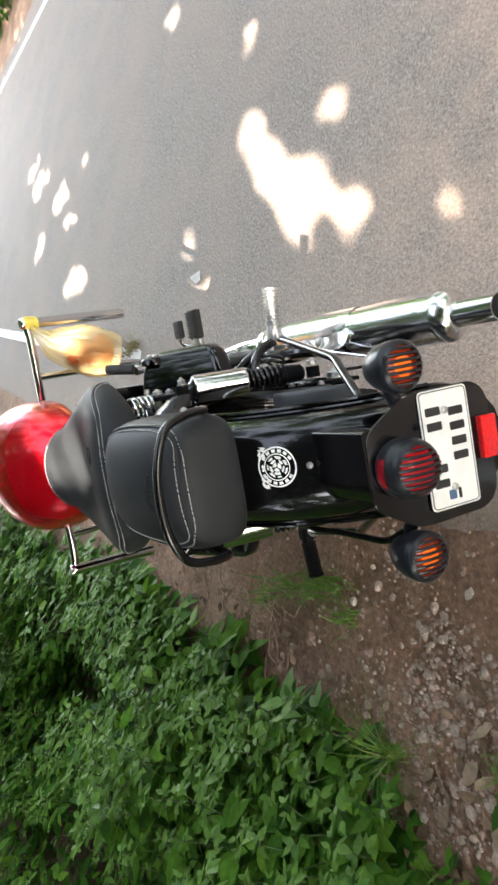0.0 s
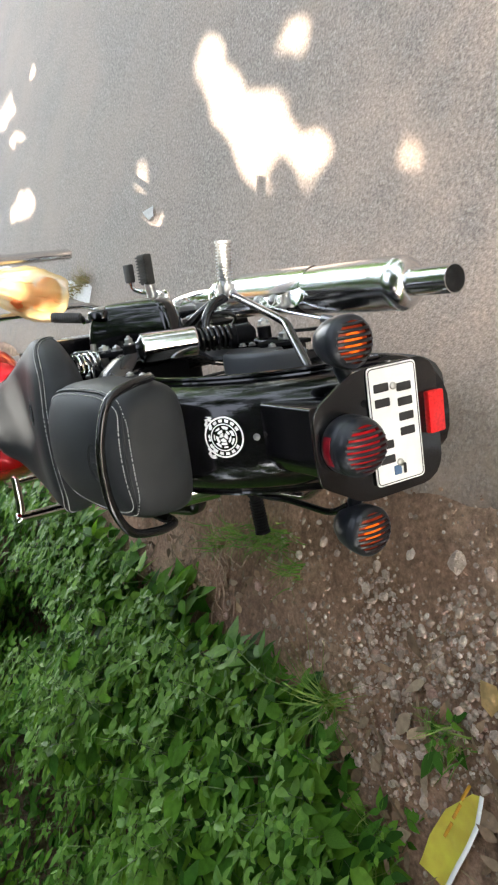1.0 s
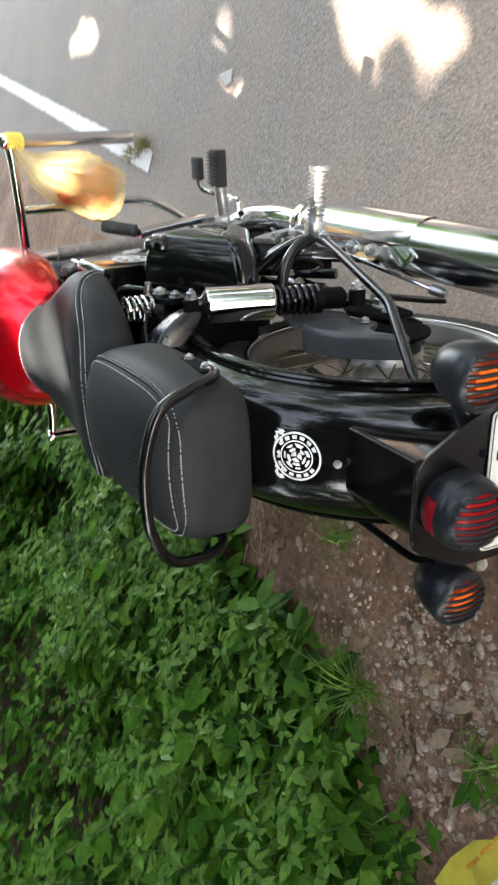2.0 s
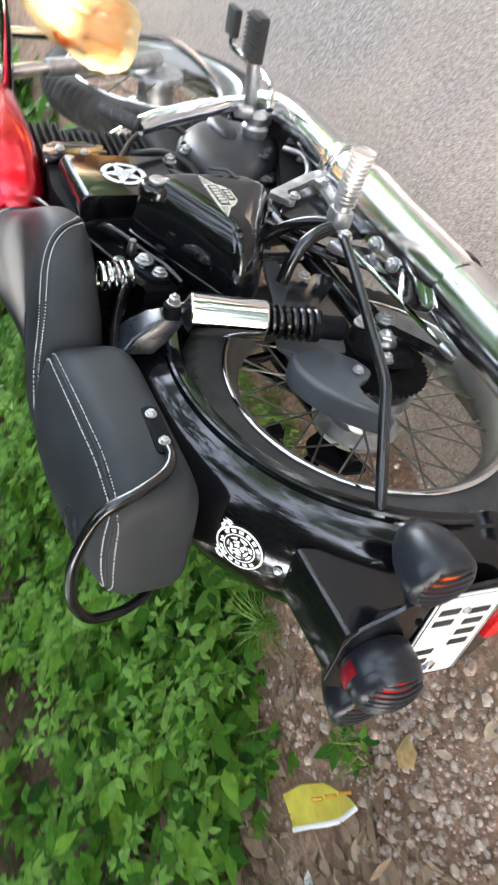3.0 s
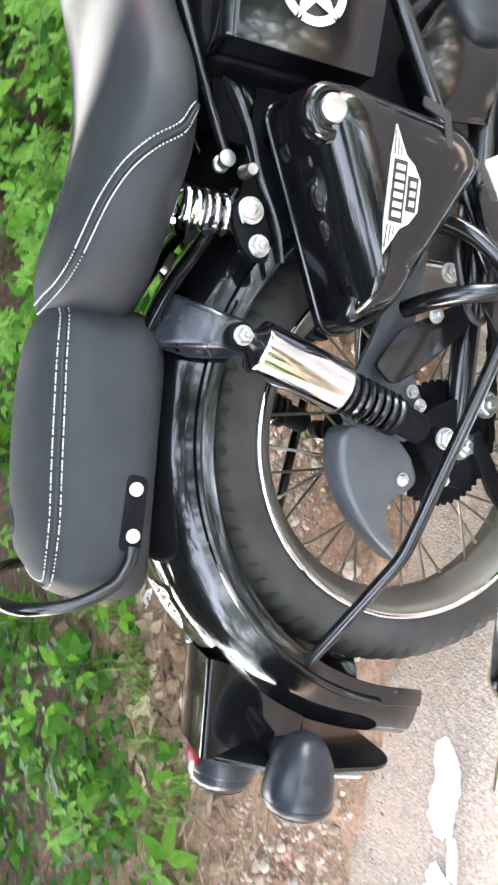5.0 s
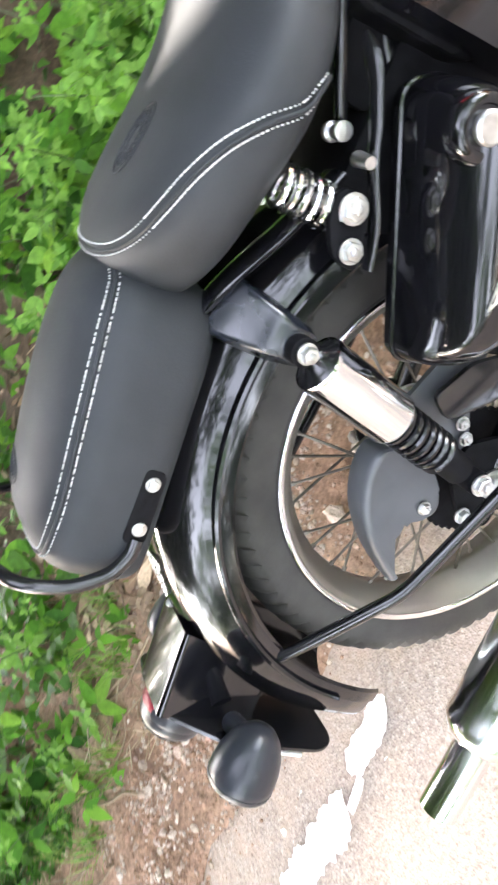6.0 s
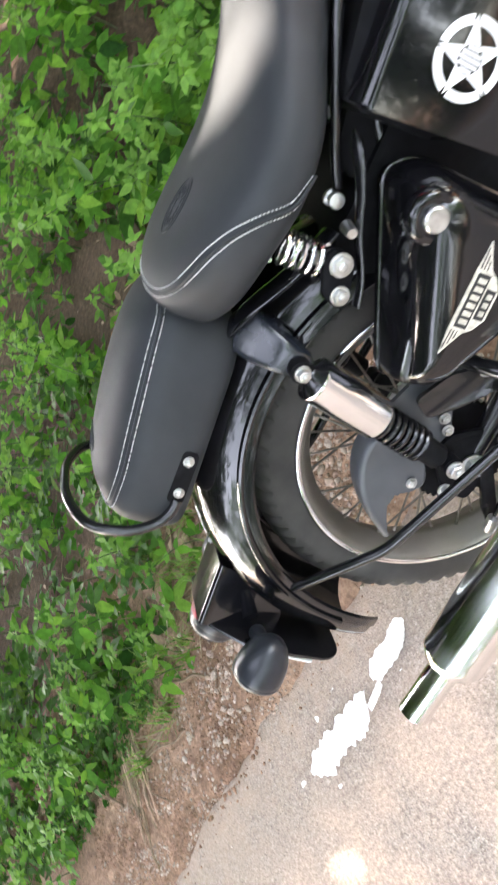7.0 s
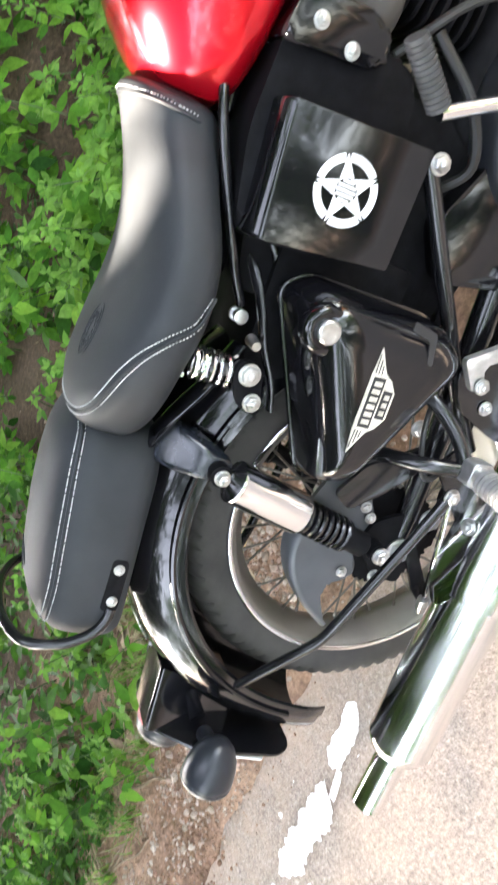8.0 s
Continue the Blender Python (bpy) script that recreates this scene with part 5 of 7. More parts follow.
# ---- fuel tank ----
TANK = [(0.488, 0.050, 0.480, 0.535), (0.498, 0.092, 0.468, 0.560), (0.522, 0.118, 0.456, 0.590), (0.572, 0.146, 0.445, 0.628), (0.66, 0.176, 0.440, 0.662), (0.78, 0.186, 0.445, 0.676), (0.90, 0.172, 0.450, 0.668), (0.98, 0.122, 0.462, 0.635), (1.02, 0.085, 0.480, 0.600), (1.03, 0.045, 0.50, 0.57)]
tab = [(a.x, a.y, a.z, b.y) for a, b in zip(spline([(r[0], r[1], r[2]) for r in TANK], 6), spline([(r[0], r[3], 0) for r in TANK], 6))]
bm = B()
rings = []
for x, w, lo, hi in tab:
    ring = []
    for k in range(64):
        a = 2 * math.pi * k / 64
        ca, sa = math.cos(a), math.sin(a)
        n = 2.3 if sa > 0 else 4.0
        y = w * math.copysign(abs(ca) ** (2 / n), ca)
        base = lo + (hi - lo) * 0.34
        z = base + ((hi - base) if sa > 0 else (base - lo)) * math.copysign(abs(sa) ** (2 / n), sa)
        ring.append(V(x, y, z))
    rings.append(ring)
loft(bm, rings)
tank = part("fuel_tank", bm, RED, bike, "glossy candy red fuel tank", 80)
bm = B()
lathe(bm, [(0, 0), (0.038, 0), (0.040, 0.006), (0.034, 0.014), (0, 0.016)], (0.80, 0, 0.666), (0, 0, 1), 32)
part("filler_cap", bm, CHROME, tank)

# ---- engine ----
bm = B()
box(bm, (0.72, 0, 0.06), (0.36, 0.19, 0.24), 0.04, segs=3)
engine = part("engine", bm, MATTE, bike, "black single-cylinder engine")
bm = B()
cov = [(p.x, p.y) for p in spline([(0.545, 0.120, 0), (0.640, 0.155, 0), (0.735, 0.125, 0), (0.800, 0.040, 0), (0.780, -0.055, 0), (0.690, -0.080, 0), (0.590, -0.030, 0), (0.515, 0.050, 0)], 6, closed=True)]
cx, cz = sum(p[0] for p in cov) / len(cov), sum(p[1] for p in cov) / len(cov)
loft(bm, [[V(cx + (p[0] - cx) * k, -d, cz + (p[1] - cz) * k) for p in cov] for k, d in ((1.04, 0.09), (1.04, 0.135), (1.0, 0.146), (0.93, 0.155), (0.80, 0.163), (0.60, 0.168), (0.3, 0.170))])
cover = part("crankcase_cover", bm, GREY, engine, "dark grey cast engine cover", 50)
bm = B()
loft(bm, [[V(0.715 + math.cos(w) * 0.062 * k, -d, 0.045 + math.sin(w) * 0.030 * k) for w in np.linspace(0, 2 * math.pi, 25)[:-1]] for k, d in ((1.0, 0.162), (0.95, 0.172), (0.75, 0.178), (0.3, 0.180))])
part("cover_boss", bm, GREY, cover)
for x, z in ((0.562, 0.092), (0.575, 0.050), (0.60, -0.020), (0.655, 0.150), (0.760, 0.105), (0.79, 0.0), (0.70, -0.07)):
    bolt(cover, (x, -0.156, z), (0, -1, 0), 0.0065, 0.006, GREY)
bolt(engine, (0.634, -0.150, 0.150), (0, -1, 0), 0.012, 0.012)
bm = B()
prism(bm, rounded([(0.395, 0.125), (0.465, 0.168), (0.60, 0.105), (0.61, -0.075), (0.43, -0.045)], 0.02), (0, -0.135, 0), (1, 0, 0), (0, 0, 1), (0, 0.08, 0), 0.006)
gear = part("gearbox_cover", bm, BLACK, engine, "gloss black gearbox cover")
bm = B()
lathe(bm, [(0, 0), (0.030, 0), (0.030, 0.006), (0.024, 0.009), (0, 0.009)], (0.552, -0.135, 0.0), (0, -1, 0), 26)
part("cover_cap", bm, FRAME, gear)
for i in range(15):
    z = 0.195 + 0.0165 * i
    w = 0.098 if i < 11 else 0.110
    bm = B()
    prism(bm, rounded([(-w, -w), (w, -w), (w, w), (-w, w)], 0.035, 5), (0.765, 0, z), (1, 0, 0), (0, 1, 0), (0, 0, 0.006), 0.002, 1)
    part("cooling_fin", bm, MATTE, engine)
bm = B()
lathe(bm, [(0, 0.16), (0.075, 0.16), (0.075, 0.42), (0.055, 0.44), (0, 0.445)], (0.765, 0, 0.02), (0, 0, 1), 32)
part("cylinder", bm, MATTE, engine)
bm = B()
tube(bm, spline([(0.60, -0.11, 0.36), (0.65, -0.115, 0.34), (0.70, -0.09, 0.33)], 5), 0.028, 16)
part("intake_hose", bm, RUBBER, engine, "black rubber intake hose")
# bracket with two screws beside the filter box
bm = B()
prism(bm, rounded([(0.575, 0.450), (0.635, 0.440), (0.640, 0.345), (0.610, 0.318), (0.585, 0.330)], 0.015), (0, -0.160, 0), (1, 0, 0), (0, 0, 1), (0, 0.075, 0), 0.010, 3)
ecu = part("coil_cover", bm, BLACK, bike, "gloss black coil cover")
for x, z in ((0.606, 0.413), (0.592, 0.368)):
    bolt(ecu, (x, -0.160, z), (0, -1, 0), 0.008, 0.006)

# kick starter
bm = B()
tube(bm, spline([(0.560, -0.222, 0.272), (0.600, -0.226, 0.20), (0.655, -0.230, 0.09), (0.690, -0.226, 0.035), (0.692, -0.210, 0.005), (0.680, -0.190, -0.015)], 6), 0.0118, 12, flat=0.75)
kick = part("kick_starter", bm, CHROME, bike, "chromed kick starter lever")
bm = B()
prof = [(0, 0), (0.012, 0)]
for i in range(12):
    prof += [(0.0142, 0.002 + i * 0.0062), (0.0142, 0.0052 + i * 0.0062), (0.0128, 0.006 + i * 0.0062)]
prof += [(0.013, 0.080), (0, 0.081)]
lathe(bm, prof, (0.563, -0.228, 0.276), (0.42, -0.10, 0.55), 20)
part("pedal_rubber", bm, RUBBER2, kick, "ribbed grey rubber pedal")
bm = B()
lathe(bm, [(0, 0), (0.026, 0), (0.029, 0.008), (0.029, 0.022), (0.022, 0.028), (0.022, 0.044), (0.014, 0.05), (0, 0.050)], (0.688, -0.165, -0.020), (0, -1, 0), 22)
for q, sz, w in (((0.690, -0.216, 0.012), (0.026, 0.024, 0.040), 20), ((0.712, -0.196, -0.046), (0.030, 0.026, 0.034), -25)):
    box(bm, q, sz, 0.006, Euler((0, radians(w), 0)).to_matrix().to_4x4())
part("kick_boss", bm, ALU, kick, "bright splined lever boss")

# dark castings between the engine covers and the silencer
bm = B()
prism(bm, rounded([(0.42, 0.02), (0.56, -0.03), (0.66, -0.075), (0.80, -0.05), (0.86, -0.02), (0.86, -0.15), (0.40, -0.15)], 0.02), (0, -0.166, 0), (1, 0, 0), (0, 0, 1), (0, 0.06, 0), 0.006)
low = part("lower_casting", bm, MATTE, engine, "matte black lower crankcase")
for x, z in ((0.47, -0.045), (0.57, -0.085), (0.66, -0.10), (0.77, -0.085)):
    bolt(low, (x, -0.168, z), (0, -1, 0), 0.0085, 0.009)
bm = B()
tube(bm, spline([(0.60, -0.180, -0.055), (0.55, -0.188, -0.075), (0.49, -0.186, -0.062), (0.44, -0.180, -0.03)], 5), 0.006, 10)
part("linkage", bm, STEEL, low, "short steel linkage")
for z in (0.0, 0.02):
    bm = B()
    lathe(bm, [(0, 0), (0.011, 0.001), (0.0125, 0.006), (0.009, 0.009), (0.006, 0.006), (0, 0.006)], (0.590 + z * 1.4, -0.160, -0.008 - z), (0, -1, 0), 18)
    part("cover_plug", bm, GREY, cover)

# rider peg and brake pedal
for s in (-1, 1):
    bm = B()
    box(bm, (0.770, s * 0.338, -0.022), (0.060, 0.092, 0.026), 0.006)
    rp = part("rider_peg", bm, RUBBER, bike, "black ribbed rubber rider foot peg")
    for i in range(9):
        bm = B()
        box(bm, (0.770, s * (0.302 + i * 0.0092), -0.009), (0.064, 0.0050, 0.008), 0.001)
        part("rib", bm, RUBBER, rp)
    bm = B()
    tube(bm, [(0.770, s * 0.30, -0.025), (0.765, s * 0.20, -0.035), (0.76, s * 0.11, -0.05)], [0.016, 0.015, 0.016], 12)
    part("peg_arm", bm, ALU, rp)
bm = B()
tube(bm, spline([(0.655, -0.235, -0.03), (0.70, -0.262, -0.045), (0.78, -0.262, -0.06), (0.86, -0.270, -0.045), (0.885, -0.285, -0.02), (0.885, -0.31, -0.015)], 6), 0.0085, 12)
pedal = part("brake_pedal", bm, CHROME, bike, "chromed brake pedal with rubber pad")
bm = B()
box(bm, (0.885, -0.334, -0.012), (0.052, 0.058, 0.018), 0.006)
part("pedal_pad", bm, RUBBER, pedal, "square black rubber pad")

# ---- crash guard ----
for s in (-1, 1):
    bm = B()
    yo = 0.42 if s < 0 else 0.36
    tube(bm, spline([(0.985, s * 0.02, 0.455), (0.93, s * 0.16, 0.465), (0.90, s * (yo - 0.06), 0.470), (0.90, s * (yo - 0.005), 0.475)], 5), 0.012, 14)
    cg = part("crash_guard", bm, CHROME, bike, "chromed tubular crash guard")
    bm = B()
    top, low = V(0.898, s * yo, 0.492), V(0.965 if s < 0 else 0.87, s * yo, 0.140 if s < 0 else 0.215)
    ax = low - top
    lathe(bm, [(0, 0), (0.014, 0.001), (0.018, 0.006), (0.018, 0.02), (0.0165, 0.025), (0.0165, ax.length - 0.012), (0.013, ax.length - 0.003), (0, ax.length)], top, ax, 20)
    part("guard_slider", bm, CHROME, cg, "thick chromed upright bar")
    bm = B()
    tube(bm, spline([(0.935, s * 0.255, 0.468), (0.95, s * 0.255, 0.30), (1.0, s * 0.25, 0.10), (0.985, s * 0.16, -0.04), (0.93, s * 0.03, -0.07)], 6), 0.011, 12)
    part("guard_hoop", bm, CHROME, cg)

# ---- front fork ----
for s in (-1, 1):
    bm = B()
    tube(bm, [(1.37, s * 0.085, 0.0), (1.21, s * 0.095, 0.34)], 0.022, 16)
    fork = part("fork_leg", bm, ALU, bike, "front fork leg")
    bm = B()
    tube(bm, [(1.21, s * 0.095, 0.34), (1.05, s * 0.095, 0.66)], 0.018, 16)
    part("stanchion", bm, CHROME, fork)
bm = B()
box(bm, (1.06, 0, 0.62), (0.07, 0.24, 0.03), 0.01, Euler((0, radians(-25), 0)).to_matrix().to_4x4())
part("fork_yoke", bm, BLACK, bike)
bm = B()
tube(bm, [(1.125, 0, 0.50), (1.045, 0, 0.66)], 0.024, 16)
part("steering_head", bm, BLACK, bike)
rod_part("handlebar", [(0.86, -0.38, 0.73), (0.93, -0.25, 0.735), (1.02, -0.10, 0.72), (1.045, 0, 0.70), (1.02, 0.10, 0.72), (0.95, 0.22, 0.735), (0.91, 0.30, 0.73)], 0.011, CHROME, "chromed handlebar")
# side stand
bm = B()
tube(bm, [(0.52, 0.11, -0.09), (0.50, 0.20, -0.20), (0.485, 0.255, -0.262)], [0.011, 0.010, 0.009], 12)
stand = part("side_stand", bm, FRAME, bike, "black side stand")
bm = B()
lathe(bm, [(0, 0), (0.026, 0), (0.026, 0.006), (0, 0.006)], (0.485, 0.262, -0.268), (0, -0.33, 0.94), 16)
part("stand_foot", bm, FRAME, stand)

# loops of cable and hose behind the panels
CAB = material("cable_sheath", (0.012, 0.012, 0.012), 0.5, vary=0.2, scale=40)
rod_part("cable", [(0.30, -0.15, 0.07), (0.22, -0.190, 0.095), (0.155, -0.205, 0.080), (0.145, -0.195, 0.05), (0.17, -0.18, 0.03), (0.26, -0.15, 0.01)], 0.0038, CAB, "black cable", 8)
rod_part("cable", [(0.66, -0.13, 0.26), (0.60, -0.16, 0.20), (0.54, -0.15, 0.16), (0.50, -0.12, 0.18)], 0.007, CAB, "black hose", 8)
rod_part("cable", [(0.62, -0.12, 0.30), (0.70, -0.15, 0.24), (0.74, -0.16, 0.16), (0.70, -0.15, 0.12)], 0.006, CAB, "black hose", 8)


# ---- bag on the crash guard ----
def build_bag():
    hook = BIKE @ V(0.900, -0.425, 0.478)
    rng = random.Random(3)
    bm = B()
    rings = []
    prof = [(0.0, 0.011), (0.025, 0.013), (0.05, 0.022), (0.075, 0.040), (0.115, 0.060), (0.165, 0.078), (0.215, 0.088), (0.255, 0.086), (0.282, 0.070), (0.292, 0.034)]
    fine = spline([(d, r, 0) for d, r in prof], 6)
    for q in fine:
        ring = []
        for k in range(72):
            w = 2 * math.pi * k / 72
            pleat = noise.noise((math.cos(w) * 5, math.sin(w) * 5, q.x * 6))
            fold = 1 + 0.13 * math.sin(9 * w + 1.3 + 5 * q.x) * max(0.12, 1 - q.x / 0.20) + 0.16 * noise.noise((math.cos(w) * 2, math.sin(w) * 2, q.x * 14)) - 0.16 * abs(pleat) + 0.05 * noise.noise((math.cos(w) * 9, math.sin(w) * 9, q.x * 60))
            ring.append(hook + V(math.cos(w) * q.y * fold * 1.15 - q.x * 0.22, math.sin(w) * q.y * fold * 0.9 + 0.05 * min(1, q.x / 0.08), -q.x * 0.97))
        rings.append(ring)
    loft(bm, rings)
    bag = part("plastic_bag", bm, BAG, None, "", 80)
    tagged(bag, "thin yellow plastic bag of fruit tied to chrome bar", "bag")
    for x, y, z, r in ((-0.075, 0.058, -0.225, 0.046), (-0.02, 0.030, -0.245, 0.042), (-0.065, 0.070, -0.155, 0.040), (-0.01, 0.045, -0.175, 0.036)):
        bm = B()
        bmesh.ops.create_uvsphere(bm, u_segments=20, v_segments=14, radius=r, matrix=Matrix.Translation(hook + V(x, y, z)) @ Matrix.Diagonal((1, 1, 0.92, 1)))
        part("fruit", bm, FRUIT, bag, "orange fruit")
    bm = B()
    ax = (BIKE.to_3x3() @ V(0.067, 0, -0.352)).normalized()
    a, u, v = axes_of(ax)
    c0 = BIKE @ V(0.8985, -0.42, 0.478)
    loft(bm, [[c0 + a * h + (u * math.cos(w) + v * math.sin(w)) * r for w in np.linspace(0, 2 * math.pi, 25)[:-1]] for h, r in ((-0.004, 0.0185), (-0.001, 0.0205), (0.010, 0.0215), (0.024, 0.0208), (0.036, 0.0195), (0.038, 0.018))])
    part("tie", bm, YELLOW, bag, "yellow knotted handle")


build_bag()


# ---- loose things on the verge ----
def ground_z(x, y):
    e = edge_y(x)
    k = min(1.0, max(0.0, (y - e + 0.10) / 0.11))
    if y < e - 0.02:
        return 0.0
    z = -0.035 + k * 0.039 + k * (0.022 * noise.noise((x * 1.1, y * 1.1, 5)) + 0.010 * noise.noise((x * 4, y * 4, 2)) + 0.005 * noise.noise((x * 14, y * 14, 9)))
    return z - ditch(x, y) + (min(2.5, 0.18 * (y - 2.5)) if y > 2.5 else 0)


def crumpled_sheet(name, outline, lift, mat, label, category, seed, thick=0.0012, cells=14):
    """A flat litter piece, buckled and with a little thickness."""
    us = [p[0] for p in outline]
    vs_ = [p[1] for p in outline]
    c = V(sum(us) / len(us), sum(vs_) / len(vs_), 0)
    bm = B()
    rings = []
    for k in np.linspace(0.02, 1.0, cells):
        ring = []
        for i in range(len(outline)):
            for f in (0.0, 0.34, 0.67):
                p = Vector(outline[i]).lerp(Vector(outline[(i + 1) % len(outline)]), f)
                x, y = c.x + (p.x - c.x) * k, c.y + (p.y - c.y) * k
                ring.append(V(x, y, ground_z(x, y) + lift + 0.010 * noise.noise((x * 16 + seed, y * 16, 0)) + 0.012 * k * k * max(0, noise.noise((x * 8, y * 8, seed)))))
        rings.append(ring)
    loft(bm, rings)
    geom = bmesh.ops.solidify(bm, geom=list(bm.faces), thickness=thick)
    return tagged(part(name, bm, mat, None, "", 70), label, category)


wrap = crumpled_sheet("snack_wrapper", [(-0.364, 0.958), (-0.444, 0.962), (-0.482, 0.80), (-0.478, 0.728), (-0.456, 0.734), (-0.394, 0.810), (-0.368, 0.89)], 0.012, YELLOW, "torn yellow foil snack wrapper on the earth", "wrapper", 2)
bm = B()
tube(bm, [V(x, y, ground_z(x, y) + 0.019) for x, y in ((-0.445, 0.96), (-0.458, 0.90), (-0.474, 0.84), (-0.483, 0.79), (-0.479, 0.726))], 0.0055, 6, flat=0.4)
part("torn_edge", bm, PAPER, wrap, "white torn edge")
for i in range(3):
    bm = B()
    x0, y0 = -0.412 - 0.012 * i, 0.86 - 0.05 * i
    tube(bm, [V(x0, y0, ground_z(x0, y0) + 0.020), V(x0 - 0.012, y0 - 0.040, ground_z(x0 - 0.012, y0 - 0.04) + 0.021)], 0.004, 6, flat=0.3)
    part("print_bar", bm, material("faded_print", (0.62, 0.30, 0.03), 0.5, vary=0.2, scale=60), wrap)
crumpled_sheet("paper_scrap", [(1.735, -0.640), (1.77, -0.690), (1.86, -0.665), (1.79, -0.625)], 0.010, PAPER, "small white paper scrap on the asphalt", "litter", 5, cells=5)
crumpled_sheet("paper_scrap", [(-0.53, 0.96), (-0.545, 0.985), (-0.59, 1.0), (-0.60, 0.98), (-0.56, 0.955)], 0.010, PAPER, "grimy white scrap among dead leaves", "litter", 7, cells=5)
crumpled_sheet("bread_crust", [(-0.415, 0.505), (-0.43, 0.555), (-0.46, 0.565), (-0.475, 0.53), (-0.455, 0.50)], 0.012, BEIGE, "pale tan crust lying on the gravel", "litter", 9, thick=0.010, cells=6)

rng = random.Random(11)
nrng = np.random.default_rng(7)


def stone_mesh(name, sub, seed):
    """A worn pebble of unit size."""
    bm = B()
    bmesh.ops.create_icosphere(bm, subdivisions=sub, radius=1.0)
    for v in bm.verts:
        d = v.co.normalized()
        v.co = d * (1 + 0.34 * noise.noise(d * 1.6 + V(seed, 0, 0)) + 0.16 * noise.noise(d * 3.5 + V(0, seed, 0)))
        v.co.z *= 0.58
        v.co.y *= 0.74
    me = bpy.data.meshes.new(name)
    bm.to_mesh(me)
    bm.free()
    me.materials.append(PEBBLE)
    return me


def pebble_material():
    m, nt, b, vec = start_material("pebble", 0.8)
    oi = nt.nodes.new("ShaderNodeObjectInfo")
    col = ramp_node(nt, oi.outputs["Random"], [(0.0, (0.42, 0.31, 0.245)), (0.25, (0.58, 0.48, 0.41)), (0.45, (0.46, 0.26, 0.20)), (0.6, (0.64, 0.56, 0.49)), (0.8, (0.50, 0.36, 0.285)), (1.0, (0.40, 0.33, 0.285))])
    mott = ramp_node(nt, noise_node(nt, vec, 2.2, 6, 0.65), [(0.3, (0.72, 0.70, 0.68)), (0.7, (1.2, 1.2, 1.2))])
    nt.links.new(mix_node(nt, 1.0, col, mott, "MULTIPLY"), b.inputs["Base Color"])
    bump_node(nt, noise_node(nt, vec, 6, 5), b, 0.5, 0.05)
    return m


PEBBLE = pebble_material()
STONES = [stone_mesh("stone", 2, 3.7 * i) for i in range(7)]


def gravel_density(x, y):
    """How thickly the gravel lies: a drift beside and behind the wheel."""
    a = math.exp(-((x + 0.30) / 0.30) ** 2 - ((y - 0.62) / 0.24) ** 2)
    b = 0.35 * math.exp(-((x + 0.15) / 0.55) ** 2 - ((y - 0.42) / 0.22) ** 2)
    c = 0.22 * math.exp(-((x + 1.15) / 0.45) ** 2 - ((y - 0.30) / 0.12) ** 2)
    a += 0.8 * math.exp(-((x + 0.66) / 0.34) ** 2 - ((y - 0.47) / 0.20) ** 2)
    a += 0.8 * math.exp(-((x + 1.25) / 0.42) ** 2 - ((y - 0.36) / 0.09) ** 2)
    a += 0.9 * math.exp(-((x + 0.18) / 0.26) ** 2 - ((y - 0.56) / 0.20) ** 2)
    d = 0.030
    patch = min(1.0, max(0.0, 0.5 + 1.5 * noise.noise((x * 4.2, y * 4.2, 4)) + 0.7 * noise.noise((x * 11, y * 11, 8))))
    return (a + b + c + d) * (0.10 + 1.1 * patch)


def place_stone(x, y, r):
    ob = new("stone", rng.choice(STONES))
    ob.parent = ground
    ob.matrix_local = Matrix.Translation((x, y, ground_z(x, y) + r * 0.28)) @ Euler((rng.uniform(-0.3, 0.3), rng.uniform(-0.3, 0.3), rng.uniform(0, 6.28))).to_matrix().to_4x4() @ Matrix.Diagonal((r, r, r, 1))


for x, y, r in ((-0.288, 0.293, 0.026), (-0.149, 0.32, 0.015), (0.176, 0.387, 0.017), (0.442, 0.618, 0.020), (-0.197, 0.762, 0.017), (-0.131, 0.634, 0.016), (-0.098, 0.60, 0.015), (0.36, 0.70, 0.014), (0.11, 0.40, 0.012)):
    place_stone(x, y, r)
count = 0
while count < 215:
    x, y = rng.uniform(-1.7, 1.0), rng.uniform(0.22, 1.0)
    if rng.random() < gravel_density(x, y):
        place_stone(x, y, 0.0070 + 0.0110 * rng.random() ** 2.0)
        count += 1


def scatter(name, template_v, template_f, mats, mat, label, category, parent=None, smooth=False):
    """Many copies of one small shape in one mesh: mats is N x 3 x 4."""
    tv = np.asarray(template_v, float)
    n, k = len(mats), len(tv)
    verts = np.einsum("nij,kj->nki", mats[:, :, :3], tv) + mats[:, None, :, 3]
    faces = []
    for f in template_f:
        faces.append(np.asarray(f))
    me = bpy.data.meshes.new(name)
    allf = [tuple(int(i) + o for i in f) for o in range(0, n * k, k) for f in template_f]
    me.from_pydata(verts.reshape(-1, 3).tolist(), [], allf)
    me.materials.append(mat)
    if smooth:
        me.polygons.foreach_set("use_smooth", [True] * len(me.polygons))
    me.update()
    ob = new(name, me)
    if parent:
        ob.parent = parent
    return tagged(ob, label, category, kind="stuff") if label else ob


def turn_mats(n, tilt):
    """Random turns about z, with a tilt."""
    a, b, c = nrng.uniform(0, 2 * np.pi, n), nrng.normal(0, tilt, n), nrng.normal(0, tilt, n)
    out = np.zeros((n, 3, 3))
    for i in range(n):
        out[i] = np.array(Euler((b[i], c[i], a[i])).to_matrix())
    return out


